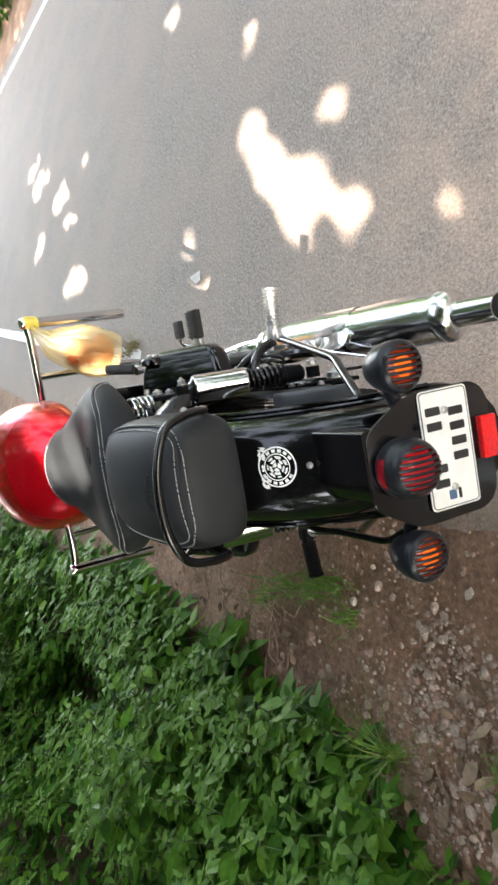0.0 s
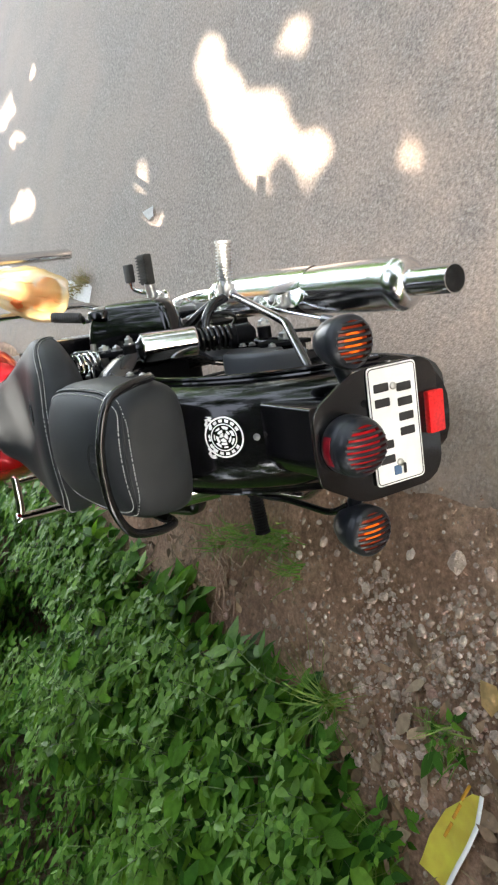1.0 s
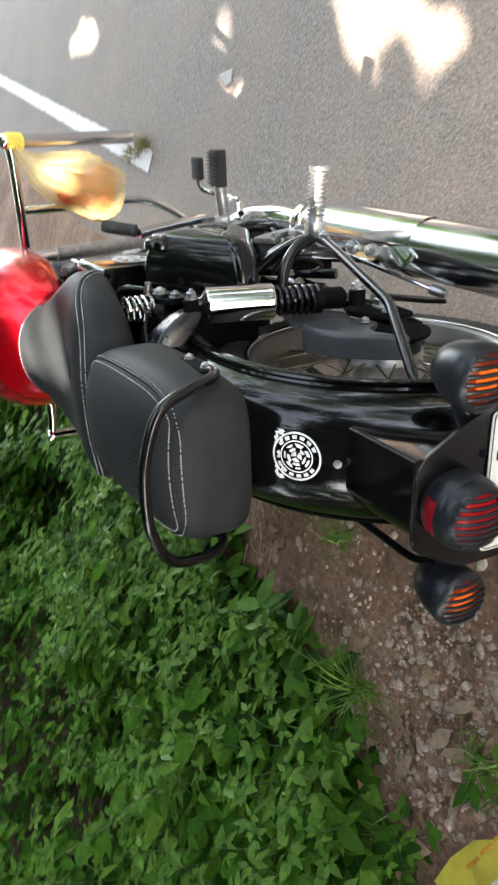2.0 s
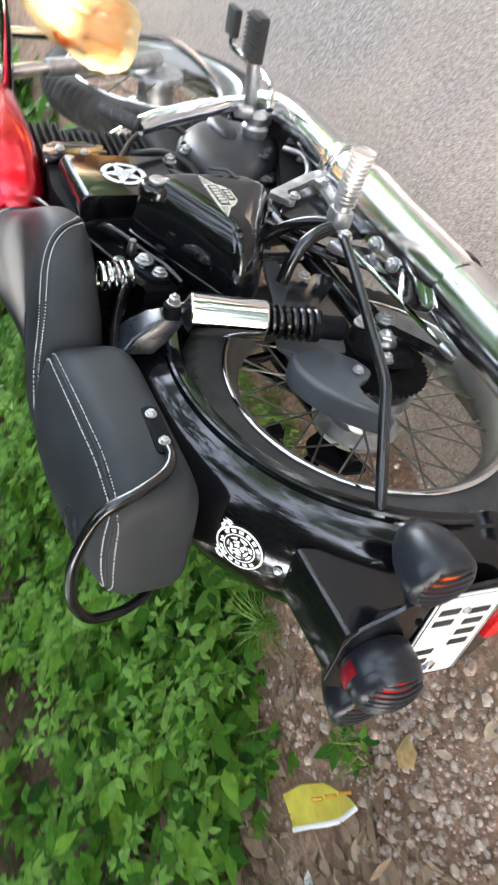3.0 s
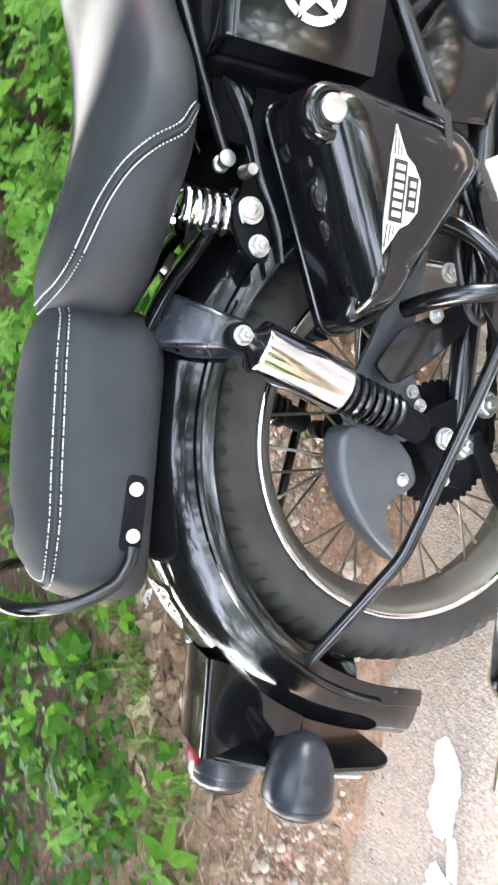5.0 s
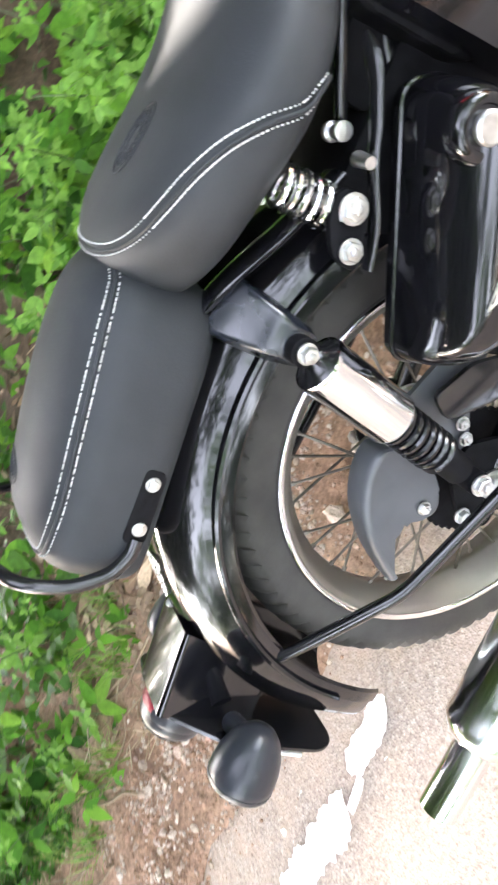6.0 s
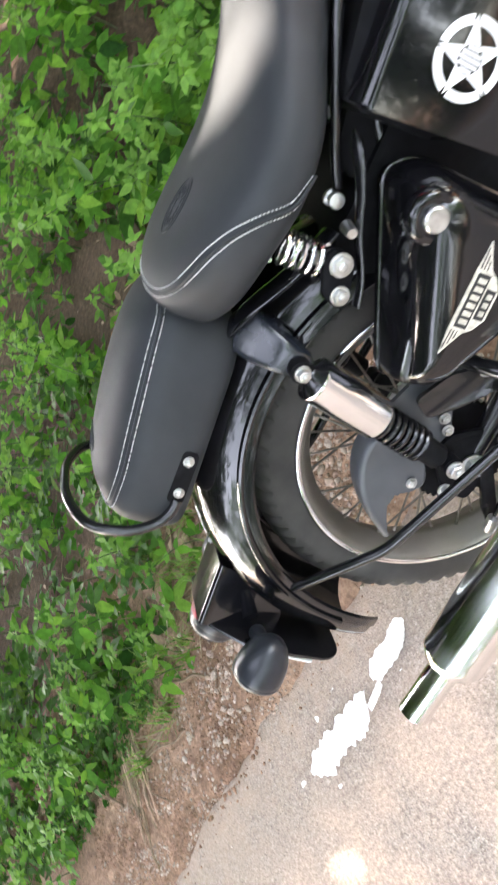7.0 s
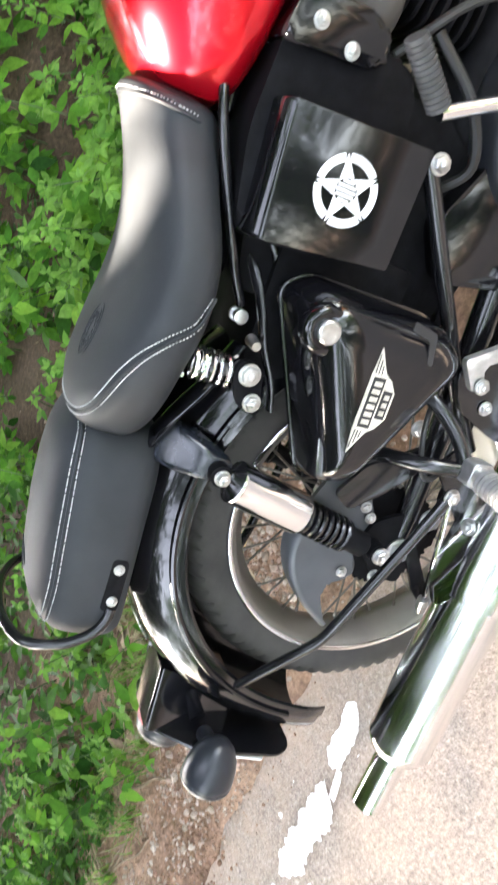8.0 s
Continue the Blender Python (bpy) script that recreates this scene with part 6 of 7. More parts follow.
for k in range(3):
    src = STONES[k]
    pv, pf = [tuple(v.co) for v in src.vertices], [tuple(f.vertices) for f in src.polygons]
    spots = []
    while len(spots) < 150:
        x, y = rng.uniform(-1.9, 1.2), rng.uniform(0.20, 1.05)
        if rng.random() < gravel_density(x, y) and y > edge_y(x) - 0.05:
            spots.append((x, y, 0.0040 + 0.0110 * rng.random() ** 2.6))
    m = np.zeros((len(spots), 3, 4))
    m[:, :, :3] = turn_mats(len(spots), 0.3) * np.array([p[2] for p in spots])[:, None, None]
    m[:, :, 3] = [(x, y, ground_z(x, y) + r * 0.28) for x, y, r in spots]
    scatter("pebbles", pv, pf, m, STONE, "worn pale pebbles lying thick on brown earth", "gravel", smooth=True)

bm = B()
bmesh.ops.create_icosphere(bm, subdivisions=1, radius=1.0)
gv = [(v.co.x * (1 + 0.2 * noise.noise(v.co * 2)), v.co.y * 0.8 * (1 + 0.2 * noise.noise(v.co * 3)), v.co.z * 0.6) for v in bm.verts]
gf = [tuple(v.index for v in f.verts) for f in bm.faces]
bm.free()
pts = []
while len(pts) < 5200:
    x, y = rng.uniform(-2.4, 2.4), rng.uniform(0.02, 1.3)
    if rng.random() < gravel_density(x, y) * 0.9 + 0.002 and y > edge_y(x) - 0.16 * rng.random() ** 2:
        pts.append((x, y, 0.0018 + 0.0080 * rng.random() ** 1.9))
while len(pts) < 6400:
    x, y = rng.uniform(-2.2, -0.95), rng.uniform(0.14, 0.50)
    if y > edge_y(x) - 0.02 and noise.noise((x * 6, y * 9, 71)) > 0.08:
        pts.append((x, y, 0.0022 + 0.0062 * rng.random() ** 1.6))
m = np.zeros((len(pts), 3, 4))
m[:, :, :3] = turn_mats(len(pts), 0.3) * np.array([p[2] for p in pts])[:, None, None]
m[:, :, 3] = [(x, y, ground_z(x, y) + r * 0.25) for x, y, r in pts]
scatter("gravel", gv, gf, m, STONE, "fine loose gravel scattered over brown earth", "gravel")


# ---- plants ----
def leaf_template(fold=0.09, droop=0.12):
    """A pointed oval leaflet of unit length, folded along its rib."""
    st = [(0.0, 0.0), (0.14, 0.15), (0.34, 0.235), (0.60, 0.185), (0.84, 0.075), (1.0, 0.0)]
    v = []
    for x, w in st:
        z = -droop * x * x
        if w == 0:
            v.append((x, 0, z))
        else:
            v += [(x, w, z + fold * w), (x, 0, z), (x, -w, z + fold * w)]
    f = [(0, 2, 1), (0, 3, 2)]
    for i in range(3):
        a = 1 + 3 * i
        f += [(a, a + 1, a + 4, a + 3), (a + 1, a + 2, a + 5, a + 4)]
    f += [(10, 11, 13), (11, 12, 13)]
    return v, f


LV, LF = leaf_template()
LEAF_MESH = bpy.data.meshes.new("leaf")
LEAF_MESH.from_pydata(LV, [], LF)
LEAF_ONE = LEAF.copy()
LEAF_ONE.name = "single_weed_leaf"
for n in list(LEAF_ONE.node_tree.nodes):
    if n.bl_idname == "ShaderNodeNewGeometry":
        info = LEAF_ONE.node_tree.nodes.new("ShaderNodeObjectInfo")
        for link in list(n.outputs["Random Per Island"].links):
            LEAF_ONE.node_tree.links.new(info.outputs["Random"], link.to_socket)
LEAF_MESH.materials.append(LEAF_ONE)
LEAF_MESH.polygons.foreach_set("use_smooth", [True] * len(LEAF_MESH.polygons))


def frame_from(direction, up_hint, roll):
    d = Vector(direction).normalized()
    s = Vector(up_hint).cross(d)
    if s.length < 1e-4:
        s = V(1, 0, 0)
    s.normalize()
    u = d.cross(s)
    s2 = s * math.cos(roll) + u * math.sin(roll)
    u2 = d.cross(s2)
    return np.array([[d.x, s2.x, u2.x], [d.y, s2.y, u2.y], [d.z, s2.z, u2.z]])


def grow(x, y, h, rng, leaves, stems, size=1.0, lean=None, tips=None):
    """One weed: a bent stem, pairs of stalks and three leaflets on each, turned to the light over the road."""
    z0 = ground_z(x, y)
    lx, ly = lean or (rng.gauss(0, 0.22), rng.gauss(-0.10, 0.22))
    base = V(x, y, z0 - 0.01)
    pts = [base + V(lx * h * t * t, ly * h * t * t, h * t) for t in (0, 0.35, 0.7, 1.0)]
    line = spline(pts, 3)
    stems.append((line, 0.0022 + 0.001 * rng.random()))
    n = max(3, int(h / 0.068))
    spin = rng.uniform(0, 6.28)
    for i in range(n):
        t = 0.22 + 0.78 * i / max(1, n - 1)
        p = line[min(len(line) - 1, int(t * (len(line) - 1)))]
        spin += 1.57 + rng.gauss(0, 0.2)
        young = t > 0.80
        for k in ((0, 0.67, 1.33) if young else (0, 1)):
            w = spin + math.pi * k + rng.gauss(0, 0.15)
            pet = (0.015 if young else rng.uniform(0.025, 0.060)) * size
            rise = 0.45 if young else rng.uniform(0.05, 0.40)
            d = V(math.cos(w), math.sin(w), rise).normalized()
            tip = p + d * pet
            stems.append(([p, tip], 0.0011))
            ln = (rng.uniform(0.034, 0.055) if young else rng.uniform(0.058, 0.118)) * size * (1.12 - 0.25 * t)
            for off, sc in ((0.0, 1.0), (1.05, 0.78), (-1.05, 0.78)):
                if rng.random() < 0.06:
                    continue
                ww = w + off + rng.gauss(0, 0.12)
                dd = V(math.cos(ww), math.sin(ww), rise * 0.3 + rng.gauss(-0.06, 0.20) + 0.42 * math.sin(ww) - 0.12 * math.cos(ww))
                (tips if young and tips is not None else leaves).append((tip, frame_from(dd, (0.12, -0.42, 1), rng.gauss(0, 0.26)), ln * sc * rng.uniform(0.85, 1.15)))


def leaf_mats(leaves):
    m = np.zeros((len(leaves), 3, 4))
    for i, (p, r, s) in enumerate(leaves):
        m[i, :, :3] = r * s
        m[i, :, 3] = p
    return m


def stem_mesh(name, stems, parent):
    verts, faces = [], []
    for line, r in stems:
        o = len(verts)
        for i, q in enumerate(line):
            k = r * (1 - 0.5 * i / len(line))
            for w in (0, 2.094, 4.189):
                verts.append((q.x + math.cos(w) * k, q.y + math.sin(w) * k, q.z))
        for i in range(len(line) - 1):
            for j in range(3):
                a, b = o + 3 * i + j, o + 3 * i + (j + 1) % 3
                faces.append((a, b, b + 3, a + 3))
    return mesh_part(name, verts, faces, STEM, parent)


def verge_edge(x):
    """How near the road the weeds begin."""
    return float(np.interp(x, [-6, -2.4, -1.7, -1.25, -0.95, -0.70, -0.45, -0.25, -0.05, 0.2, 0.6, 1.1, 1.7, 2.4, 4.0, 8.0],
                           [0.6, 0.55, 0.56, 0.62, 0.80, 1.06, 1.16, 1.04, 0.87, 0.80, 0.82, 0.80, 0.78, 0.80, 0.95, 1.0])) + 0.05 * noise.noise((x * 3.1, 2.2, 0))


HOLLOWS = ((-0.44, 1.46, 0.36, 0.36), (1.80, 1.15, 0.40, 0.22), (1.05, 1.90, 0.26, 0.24), (2.9, 1.5, 0.5, 0.3), (-1.40, 1.34, 0.22, 0.17), (-0.62, 1.75, 0.22, 0.28), (0.30, 2.25, 0.35, 0.25))


def bare_spot(x, y):
    """Trodden hollows full of litter, with few plants."""
    return any(((x - a) / c) ** 2 + ((y - b) / d) ** 2 < 1 + 0.5 * noise.noise((x * 5, y * 5, 3)) for a, b, c, d in HOLLOWS)


leaves, tips, stems = [], [], []
count = 0
while count < 960:
    x = rng.uniform(-3.6, 5.2)
    y = verge_edge(x) + abs(rng.gauss(0, 1.15)) + rng.uniform(-0.03, 0.12)
    bare = bare_spot(x, y)
    if bare and rng.random() < 0.80:
        continue
    if y > 4.2 or ((x + 0.35) / 0.24) ** 2 + ((y - 1.62) / 0.14) ** 2 < 1 or noise.noise((x * 1.7, y * 1.7, 6)) < -0.34 or (y - verge_edge(x) > 0.2 and noise.noise((x * 3.3, y * 3.3, 11)) < -0.13):
        continue
    if x < -0.55 and rng.random() < min(0.45, (-0.50 - x) * 1.2) and noise.noise((x * 2.2, y * 2.2, 31)) < 0.15:
        continue
    edge = y - verge_edge(x)
    h = min(0.48, 0.15 + 0.50 * edge) * rng.uniform(0.6, 1.15) * (0.95 + 0.7 * noise.noise((x * 3.3, y * 3.3, 11)))
    if x < -0.9:
        h *= 0.75
    if bare:
        h = min(h, 0.13)
    grow(x, y, max(0.07, h), rng, leaves, stems, (0.88 if x < -0.3 else 1.22) * rng.uniform(0.72, 1.25), None, tips)
    count += 1
# the thick front of the weeds along the bare earth
for i in range(170):
    x = rng.uniform(-0.40, 2.2)
    y = verge_edge(x) + rng.uniform(0.0, 0.36)
    grow(x, y, rng.uniform(0.10, 0.17) + 0.35 * (y - verge_edge(x)), rng, leaves, stems, rng.uniform(0.85, 1.35), None, tips)
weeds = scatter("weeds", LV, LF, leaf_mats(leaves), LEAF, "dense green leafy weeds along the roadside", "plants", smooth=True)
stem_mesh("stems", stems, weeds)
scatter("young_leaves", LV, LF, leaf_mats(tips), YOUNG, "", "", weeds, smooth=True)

# low creepers that cover the soil under the weeds
low = []
while len(low) < 9500:
    x = rng.uniform(-3.6, 5.2)
    y = verge_edge(x) + 0.10 + abs(rng.gauss(0, 1.0))
    if y > 4.2 or ((x + 0.35) / 0.30) ** 2 + ((y - 1.62) / 0.13) ** 2 < 1 or noise.noise((x * 2.3, y * 2.3, 17)) < -0.12 or (x < -0.5 and rng.random() < 0.5):
        continue
    if bare_spot(x, y) and rng.random() < 0.8:
        continue
    w = rng.uniform(0, 6.28)
    top = 0.03 + 0.13 * rng.random() * min(1.0, (y - verge_edge(x)) / 0.4)
    low.append((V(x, y, ground_z(x, y) + top), frame_from((math.cos(w), math.sin(w), rng.gauss(0.0, 0.3)), (0, 0, 1), rng.gauss(0, 0.35)), rng.uniform(0.035, 0.075)))
while len(low) < 10600:
    x, y = rng.uniform(-2.6, -1.45), 0.58 + abs(rng.gauss(0, 0.16))
    if noise.noise((x * 4, y * 4, 51)) < -0.05:
        continue
    w = rng.uniform(0, 6.28)
    low.append((V(x, y, ground_z(x, y) + 0.008 + 0.025 * rng.random()), frame_from((math.cos(w), math.sin(w), rng.gauss(0.1, 0.3)), (0, 0, 1), rng.gauss(0, 0.35)), rng.uniform(0.014, 0.036)))
scatter("creepers", [(0, 0, 0), (0.35, 0.30, 0.06), (0.35, -0.30, 0.06), (1, 0, -0.12), (0.35, 0, -0.03)], [(0, 4, 1), (0, 2, 4), (1, 4, 3), (4, 2, 3)], leaf_mats(low), UNDER, "low dark green creepers covering the soil", "plants", smooth=True)

# single weeds that stand apart at the edge
for x, y, h, lean in ((0.14, 0.80, 0.26, (0.0, -0.5)), (0.42, 0.86, 0.22, (-0.3, -0.35)), (-0.06, 0.90, 0.20, (-0.2, -0.4)), (0.95, 0.80, 0.24, (-0.1, -0.4)), (-0.36, 0.66, 0.05, (0, 0)), (-0.28, 0.93, 0.07, (0, 0)), (-0.30, 0.98, 0.09, (0.1, 0)),
                      (-0.93, 0.74, 0.20, (-0.3, -0.3)), (-1.32, 0.56, 0.18, (-0.2, -0.2)), (1.5, 0.80, 0.28, (-0.2, -0.3)), (-0.62, 1.02, 0.16, (0, -0.3)), (-0.12, 1.02, 0.22, (-0.2, -0.2))):
    ls, ss = [], []
    grow(x, y, h, rng, ls, ss, 0.95 if h > 0.2 else 0.7, lean)
    stem = stem_mesh("weed_plant", ss, None)
    tagged(stem, "young green weed with pointed oval leaves", "plant", "weeds at the verge")
    for p, r, s in ls:
        lf = new("leaf", LEAF_MESH)
        lf.parent = stem
        lf.matrix_local = Matrix.Translation(p) @ Matrix([list(row) for row in r * s]).to_4x4()


def grass_tuft(x, y, n, h, spread_r, label, flat=0.5, mat=None):
    verts, faces = [], []
    for i in range(n):
        w = rng.uniform(0, 6.28)
        bx, by = x + rng.gauss(0, spread_r), y + rng.gauss(0, spread_r * 0.6)
        ln = h * rng.uniform(0.5, 1.1)
        wd = rng.uniform(0.0018, 0.0042)
        d = V(math.cos(w), math.sin(w), 0)
        s = V(-d.y, d.x, 0) * wd
        out = rng.uniform(flat * 0.5, flat * 1.3)
        o = len(verts)
        z0 = ground_z(bx, by) - 0.004
        for t in (0, 0.33, 0.66, 1.0):
            q = V(bx, by, z0) + d * ln * out * t * t + V(0, 0, ln * (t - 0.45 * out * t * t))
            k = 1 - t * 0.92
            verts += [tuple(q - s * k), tuple(q + V(0, 0, -0.25 * wd) * k), tuple(q + s * k)]
        for t in range(3):
            a = o + 3 * t
            faces += [(a, a + 1, a + 4, a + 3), (a + 1, a + 2, a + 5, a + 4)]
    return tagged(mesh_part("grass_tuft", verts, faces, mat or GRASS), label, "grass", "grass tufts")


grass_tuft(0.0, 0.765, 60, 0.20, 0.012, "spiky grass tuft at the edge of weeds", 0.9)
for x, y, n in ((0.46, 0.46, 90), (0.36, 0.44, 60), (0.60, 0.50, 60), (0.28, 0.50, 40), (0.72, 0.56, 40)):
    grass_tuft(x, y, n, 0.10, 0.035, "short green grass clump on bare earth", 0.8)
for x, y in ((-0.36, 0.66), (-1.25, 0.58), (-1.5, 0.52), (-0.25, 0.98), (-1.0, 0.70), (-1.75, 0.5), (-0.8, 0.92), (-0.72, 0.98), (-0.92, 0.84), (-1.1, 0.78), (-1.4, 0.66), (-1.6, 0.62), (-0.62, 1.10), (-1.2, 0.92)):
    grass_tuft(x, y, 50, 0.12, 0.035, "thin grass growing beside the weeds", 0.7)

for x, y, n in ((2.60, -0.34, 70), (2.74, -0.30, 50), (2.52, -0.37, 30)):
    grass_tuft(x, y, n, 0.11, 0.035, "torn grass and straw lying on the road", 1.1, STRAW)
# dead leaves and twigs
ll = []
for i in range(900):
    if i >= 460:
        x, y = rng.uniform(-2.4, -0.5), 0.62 + abs(rng.gauss(0, 0.45))
    elif i < 300:
        x, y = rng.gauss(-0.62, 0.35), rng.gauss(1.02, 0.16)
    elif i < 400:
        x, y = rng.gauss(0.75, 0.35), rng.gauss(0.66, 0.07)
    else:
        x = rng.uniform(-2.2, 1.8)
        y = verge_edge(x) + rng.gauss(-0.02, 0.12)
    if y < 0.3 or ((x + 0.42) / 0.11) ** 2 + ((y - 0.85) / 0.17) ** 2 < 1:
        continue
    w = rng.uniform(0, 6.28)
    ll.append((V(x, y, ground_z(x, y) + 0.006 + 0.008 * rng.random()), frame_from((math.cos(w), math.sin(w), rng.gauss(0, 0.25)), (0, 0, 1), rng.gauss(0, 0.5)), rng.uniform(0.015, 0.045)))
for i in range(1000):
    x, y = (rng.gauss(-0.72, 0.30), rng.gauss(0.84, 0.17)) if i < 420 else (rng.gauss(-0.32, 0.26), rng.gauss(1.36, 0.24))
    if y < 0.3 or ((x + 0.42) / 0.11) ** 2 + ((y - 0.85) / 0.17) ** 2 < 1:
        continue
    w = rng.uniform(0, 6.28)
    ll.append((V(x, y, ground_z(x, y) + 0.006 + 0.010 * rng.random()), frame_from((math.cos(w), math.sin(w), rng.gauss(0, 0.3)), (0, 0, 1), rng.gauss(0, 0.6)), rng.uniform(0.025, 0.085)))
for x, y, w, s in ((0.98, 0.706, 0.4, 0.06), (0.634, 0.63, 2.0, 0.055), (0.60, 0.655, 3.4, 0.05)):
    ll.append((V(x, y, ground_z(x, y) + 0.012), frame_from((math.cos(w), math.sin(w), 0.1), (0, 0, 1), 0.2), s))
# a few broad pale leaves lie under the tail
for x, y, w, sz in ((-0.86, 0.86, 1.2, 0.12), (-0.93, 0.78, 2.4, 0.13), (-0.80, 0.72, 0.3, 0.10), (-1.00, 0.90, 4.0, 0.11), (-0.90, 0.98, 5.2, 0.09)):
    broad = tagged(mesh_part("dry_leaf", [tuple(q) for q in LV], LF, PALELEAF), "broad pale dry leaf lying on earth", "leaf", "broad dry leaves")
    broad.matrix_world = Matrix.Translation((x, y, ground_z(x, y) + 0.016)) @ Matrix([list(row) for row in frame_from((math.cos(w), math.sin(w), 0.06), (0, 0, 1), 0.2) * sz]).to_4x4()
    broad.data.polygons.foreach_set("use_smooth", [True] * len(broad.data.polygons))
scatter("dead_leaves", LV, LF, leaf_mats(ll), DRY, "dry brown fallen leaves on the earth", "leaf litter", smooth=True)
TWIG = material("dead_twig", (0.24, 0.17, 0.11), 0.85, vary=0.35, scale=40)
for i in range(34):
    if i < 14:
        x, y = rng.gauss(0.82, 0.16), rng.gauss(0.62, 0.05)
    else:
        x = rng.uniform(-2.0, 0.9)
        y = verge_edge(x) + rng.uniform(-0.16, 0.08)
    w, ln = rng.uniform(0, 6.28), rng.uniform(0.05, 0.22)
    bm = B()
    pts = [V(x + math.cos(w + 0.5 * math.sin(t * 3 + i)) * ln * t, y + math.sin(w + 0.5 * math.sin(t * 3 + i)) * ln * t, 0) for t in (0, 0.3, 0.6, 1)]
    pts = [V(q.x, q.y, ground_z(q.x, q.y) + 0.006 + 0.006 * rng.random()) for q in pts]
    tube(bm, spline(pts, 3), rng.uniform(0.0014, 0.0032), 5)
    tagged(part("twig", bm, TWIG, None), "thin dry twig lying on the ground", "twig", "twigs")

# a tangle of dry roots beside the wheel
ROOT = material("dry_root", (0.42, 0.28, 0.20), 0.85, vary=0.35, scale=40)
for i in range(16):
    x, y = rng.gauss(0.70, 0.07), rng.gauss(0.665, 0.035)
    w, ln = rng.uniform(0, 6.28), rng.uniform(0.10, 0.24)
    pts = [V(x, y, 0)]
    for k in range(6):
        w += rng.gauss(0, 0.75)
        pts.append(pts[-1] + V(math.cos(w), math.sin(w), 0) * ln / 6)
    bm = B()
    tube(bm, spline([V(q.x, q.y, ground_z(q.x, q.y) + 0.004 + 0.008 * rng.random()) for q in pts], 3), rng.uniform(0.0016, 0.0034), 5)
    tagged(part("root", bm, ROOT, None), "thin curled dry root lying on the earth", "root", "dry roots")

# a torn mat of root fibres along the verge
for i in range(26):
    u0, ln = rng.uniform(-0.05, 0.45), rng.uniform(0.25, 0.6)
    off, ph = rng.gauss(0, 0.045), rng.uniform(0, 6.28)
    pts = [V(-1.80 - 0.13 * u + off + 0.016 * math.sin(7 * u + ph), 0.80 - 0.62 * u, 0) for u in np.linspace(u0, min(1.0, u0 + ln), 6)]
    bm = B()
    tube(bm, spline([V(q.x, q.y, ground_z(q.x, q.y) + 0.003 + 0.010 * rng.random()) for q in pts], 3), rng.uniform(0.0018, 0.0048), 5)
    tagged(part("root", bm, rng.choice((ROOT, TWIG)), None), "stringy dry root fibre along the verge", "root", "dry roots")
# broad-leaved plants low on the far verge
for x, y, n, ln in ((-1.80, 0.90, 9, 0.15), (-1.62, 0.82, 7, 0.13), (-2.18, 0.82, 6, 0.12), (-2.55, 1.18, 7, 0.15), (-2.0, 1.05, 7, 0.12)):
    ss, ls = [], []
    for i in range(n):
        w = 6.28 * i / n + rng.gauss(0, 0.2)
        foot = V(x, y, ground_z(x, y))
        tip = foot + V(math.cos(w) * 0.045, math.sin(w) * 0.045, 0.06 + 0.05 * rng.random())
        ss.append(([foot, tip], 0.0020))
        ls.append((tip, frame_from((math.cos(w), math.sin(w), rng.gauss(0.05, 0.2)), (0, 0, 1), rng.gauss(0, 0.25)), ln * rng.uniform(0.7, 1.15)))
    stem = stem_mesh("weed_plant", ss, None)
    tagged(stem, "low green plant with broad spreading leaves", "plant", "weeds at the verge")
    for p, r, sz in ls:
        lf = new("leaf", LEAF_MESH)
        lf.parent = stem
        lf.matrix_local = Matrix.Translation(p) @ Matrix([list(row) for row in r * sz]).to_4x4()

# long dry stalks strewn along the verge
for i in range(30):
    x, y = rng.uniform(-2.0, -0.7), rng.uniform(0.40, 0.95)
    w, ln = rng.gauss(2.9, 0.35), rng.uniform(0.18, 0.5)
    bm = B()
    pts = [V(x + math.cos(w) * ln * t, y + math.sin(w) * ln * t + 0.02 * math.sin(5 * t + i), 0) for t in (0, 0.3, 0.6, 1)]
    tube(bm, spline([V(q.x, q.y, ground_z(q.x, q.y) + 0.006) for q in pts], 4), rng.uniform(0.0022, 0.005), 6)
    tagged(part("stalk", bm, TWIG, None), "long dry stalk lying on the verge", "twig", "stalks")
# broken sticks and straw trodden into the verge
TWIGBIT = island_material("broken_straw", [(0.16, 0.11, 0.07), (0.36, 0.27, 0.17), (0.25, 0.17, 0.10), (0.46, 0.37, 0.25)], 0.85)
bits = []
while len(bits) < 900:
    x = rng.uniform(-2.6, 0.3)
    y = 0.50 + 0.10 * math.sin(x * 2.1) + abs(rng.gauss(0, 0.40)) if x < -0.5 else rng.gauss(1.30, 0.28)
    if y < edge_y(x) + 0.12 or noise.noise((x * 3, y * 3, 41)) < -0.15:
        continue
    w = rng.gauss(2.95, 0.7) if rng.random() < 0.7 else rng.uniform(0, 6.28)
    bits.append((V(x, y, ground_z(x, y) + 0.004 + 0.010 * rng.random()), frame_from((math.cos(w), math.sin(w), rng.gauss(0.02, 0.12)), (0, 0, 1), rng.uniform(0, 6.28)), rng.uniform(0.025, 0.11)))
sv = [(f, c * 0.020, d * 0.020) for f in (0.0, 0.5, 1.0) for c, d in ((1, 0), (-0.5, 0.87), (-0.5, -0.87))]
sf = [(3 * i + j, 3 * i + (j + 1) % 3, 3 * i + 3 + (j + 1) % 3, 3 * i + 3 + j) for i in (0, 1) for j in range(3)]
scatter("straw_litter", sv, sf, leaf_mats(bits), TWIGBIT, "broken dry sticks and straw strewn over the verge", "litter")
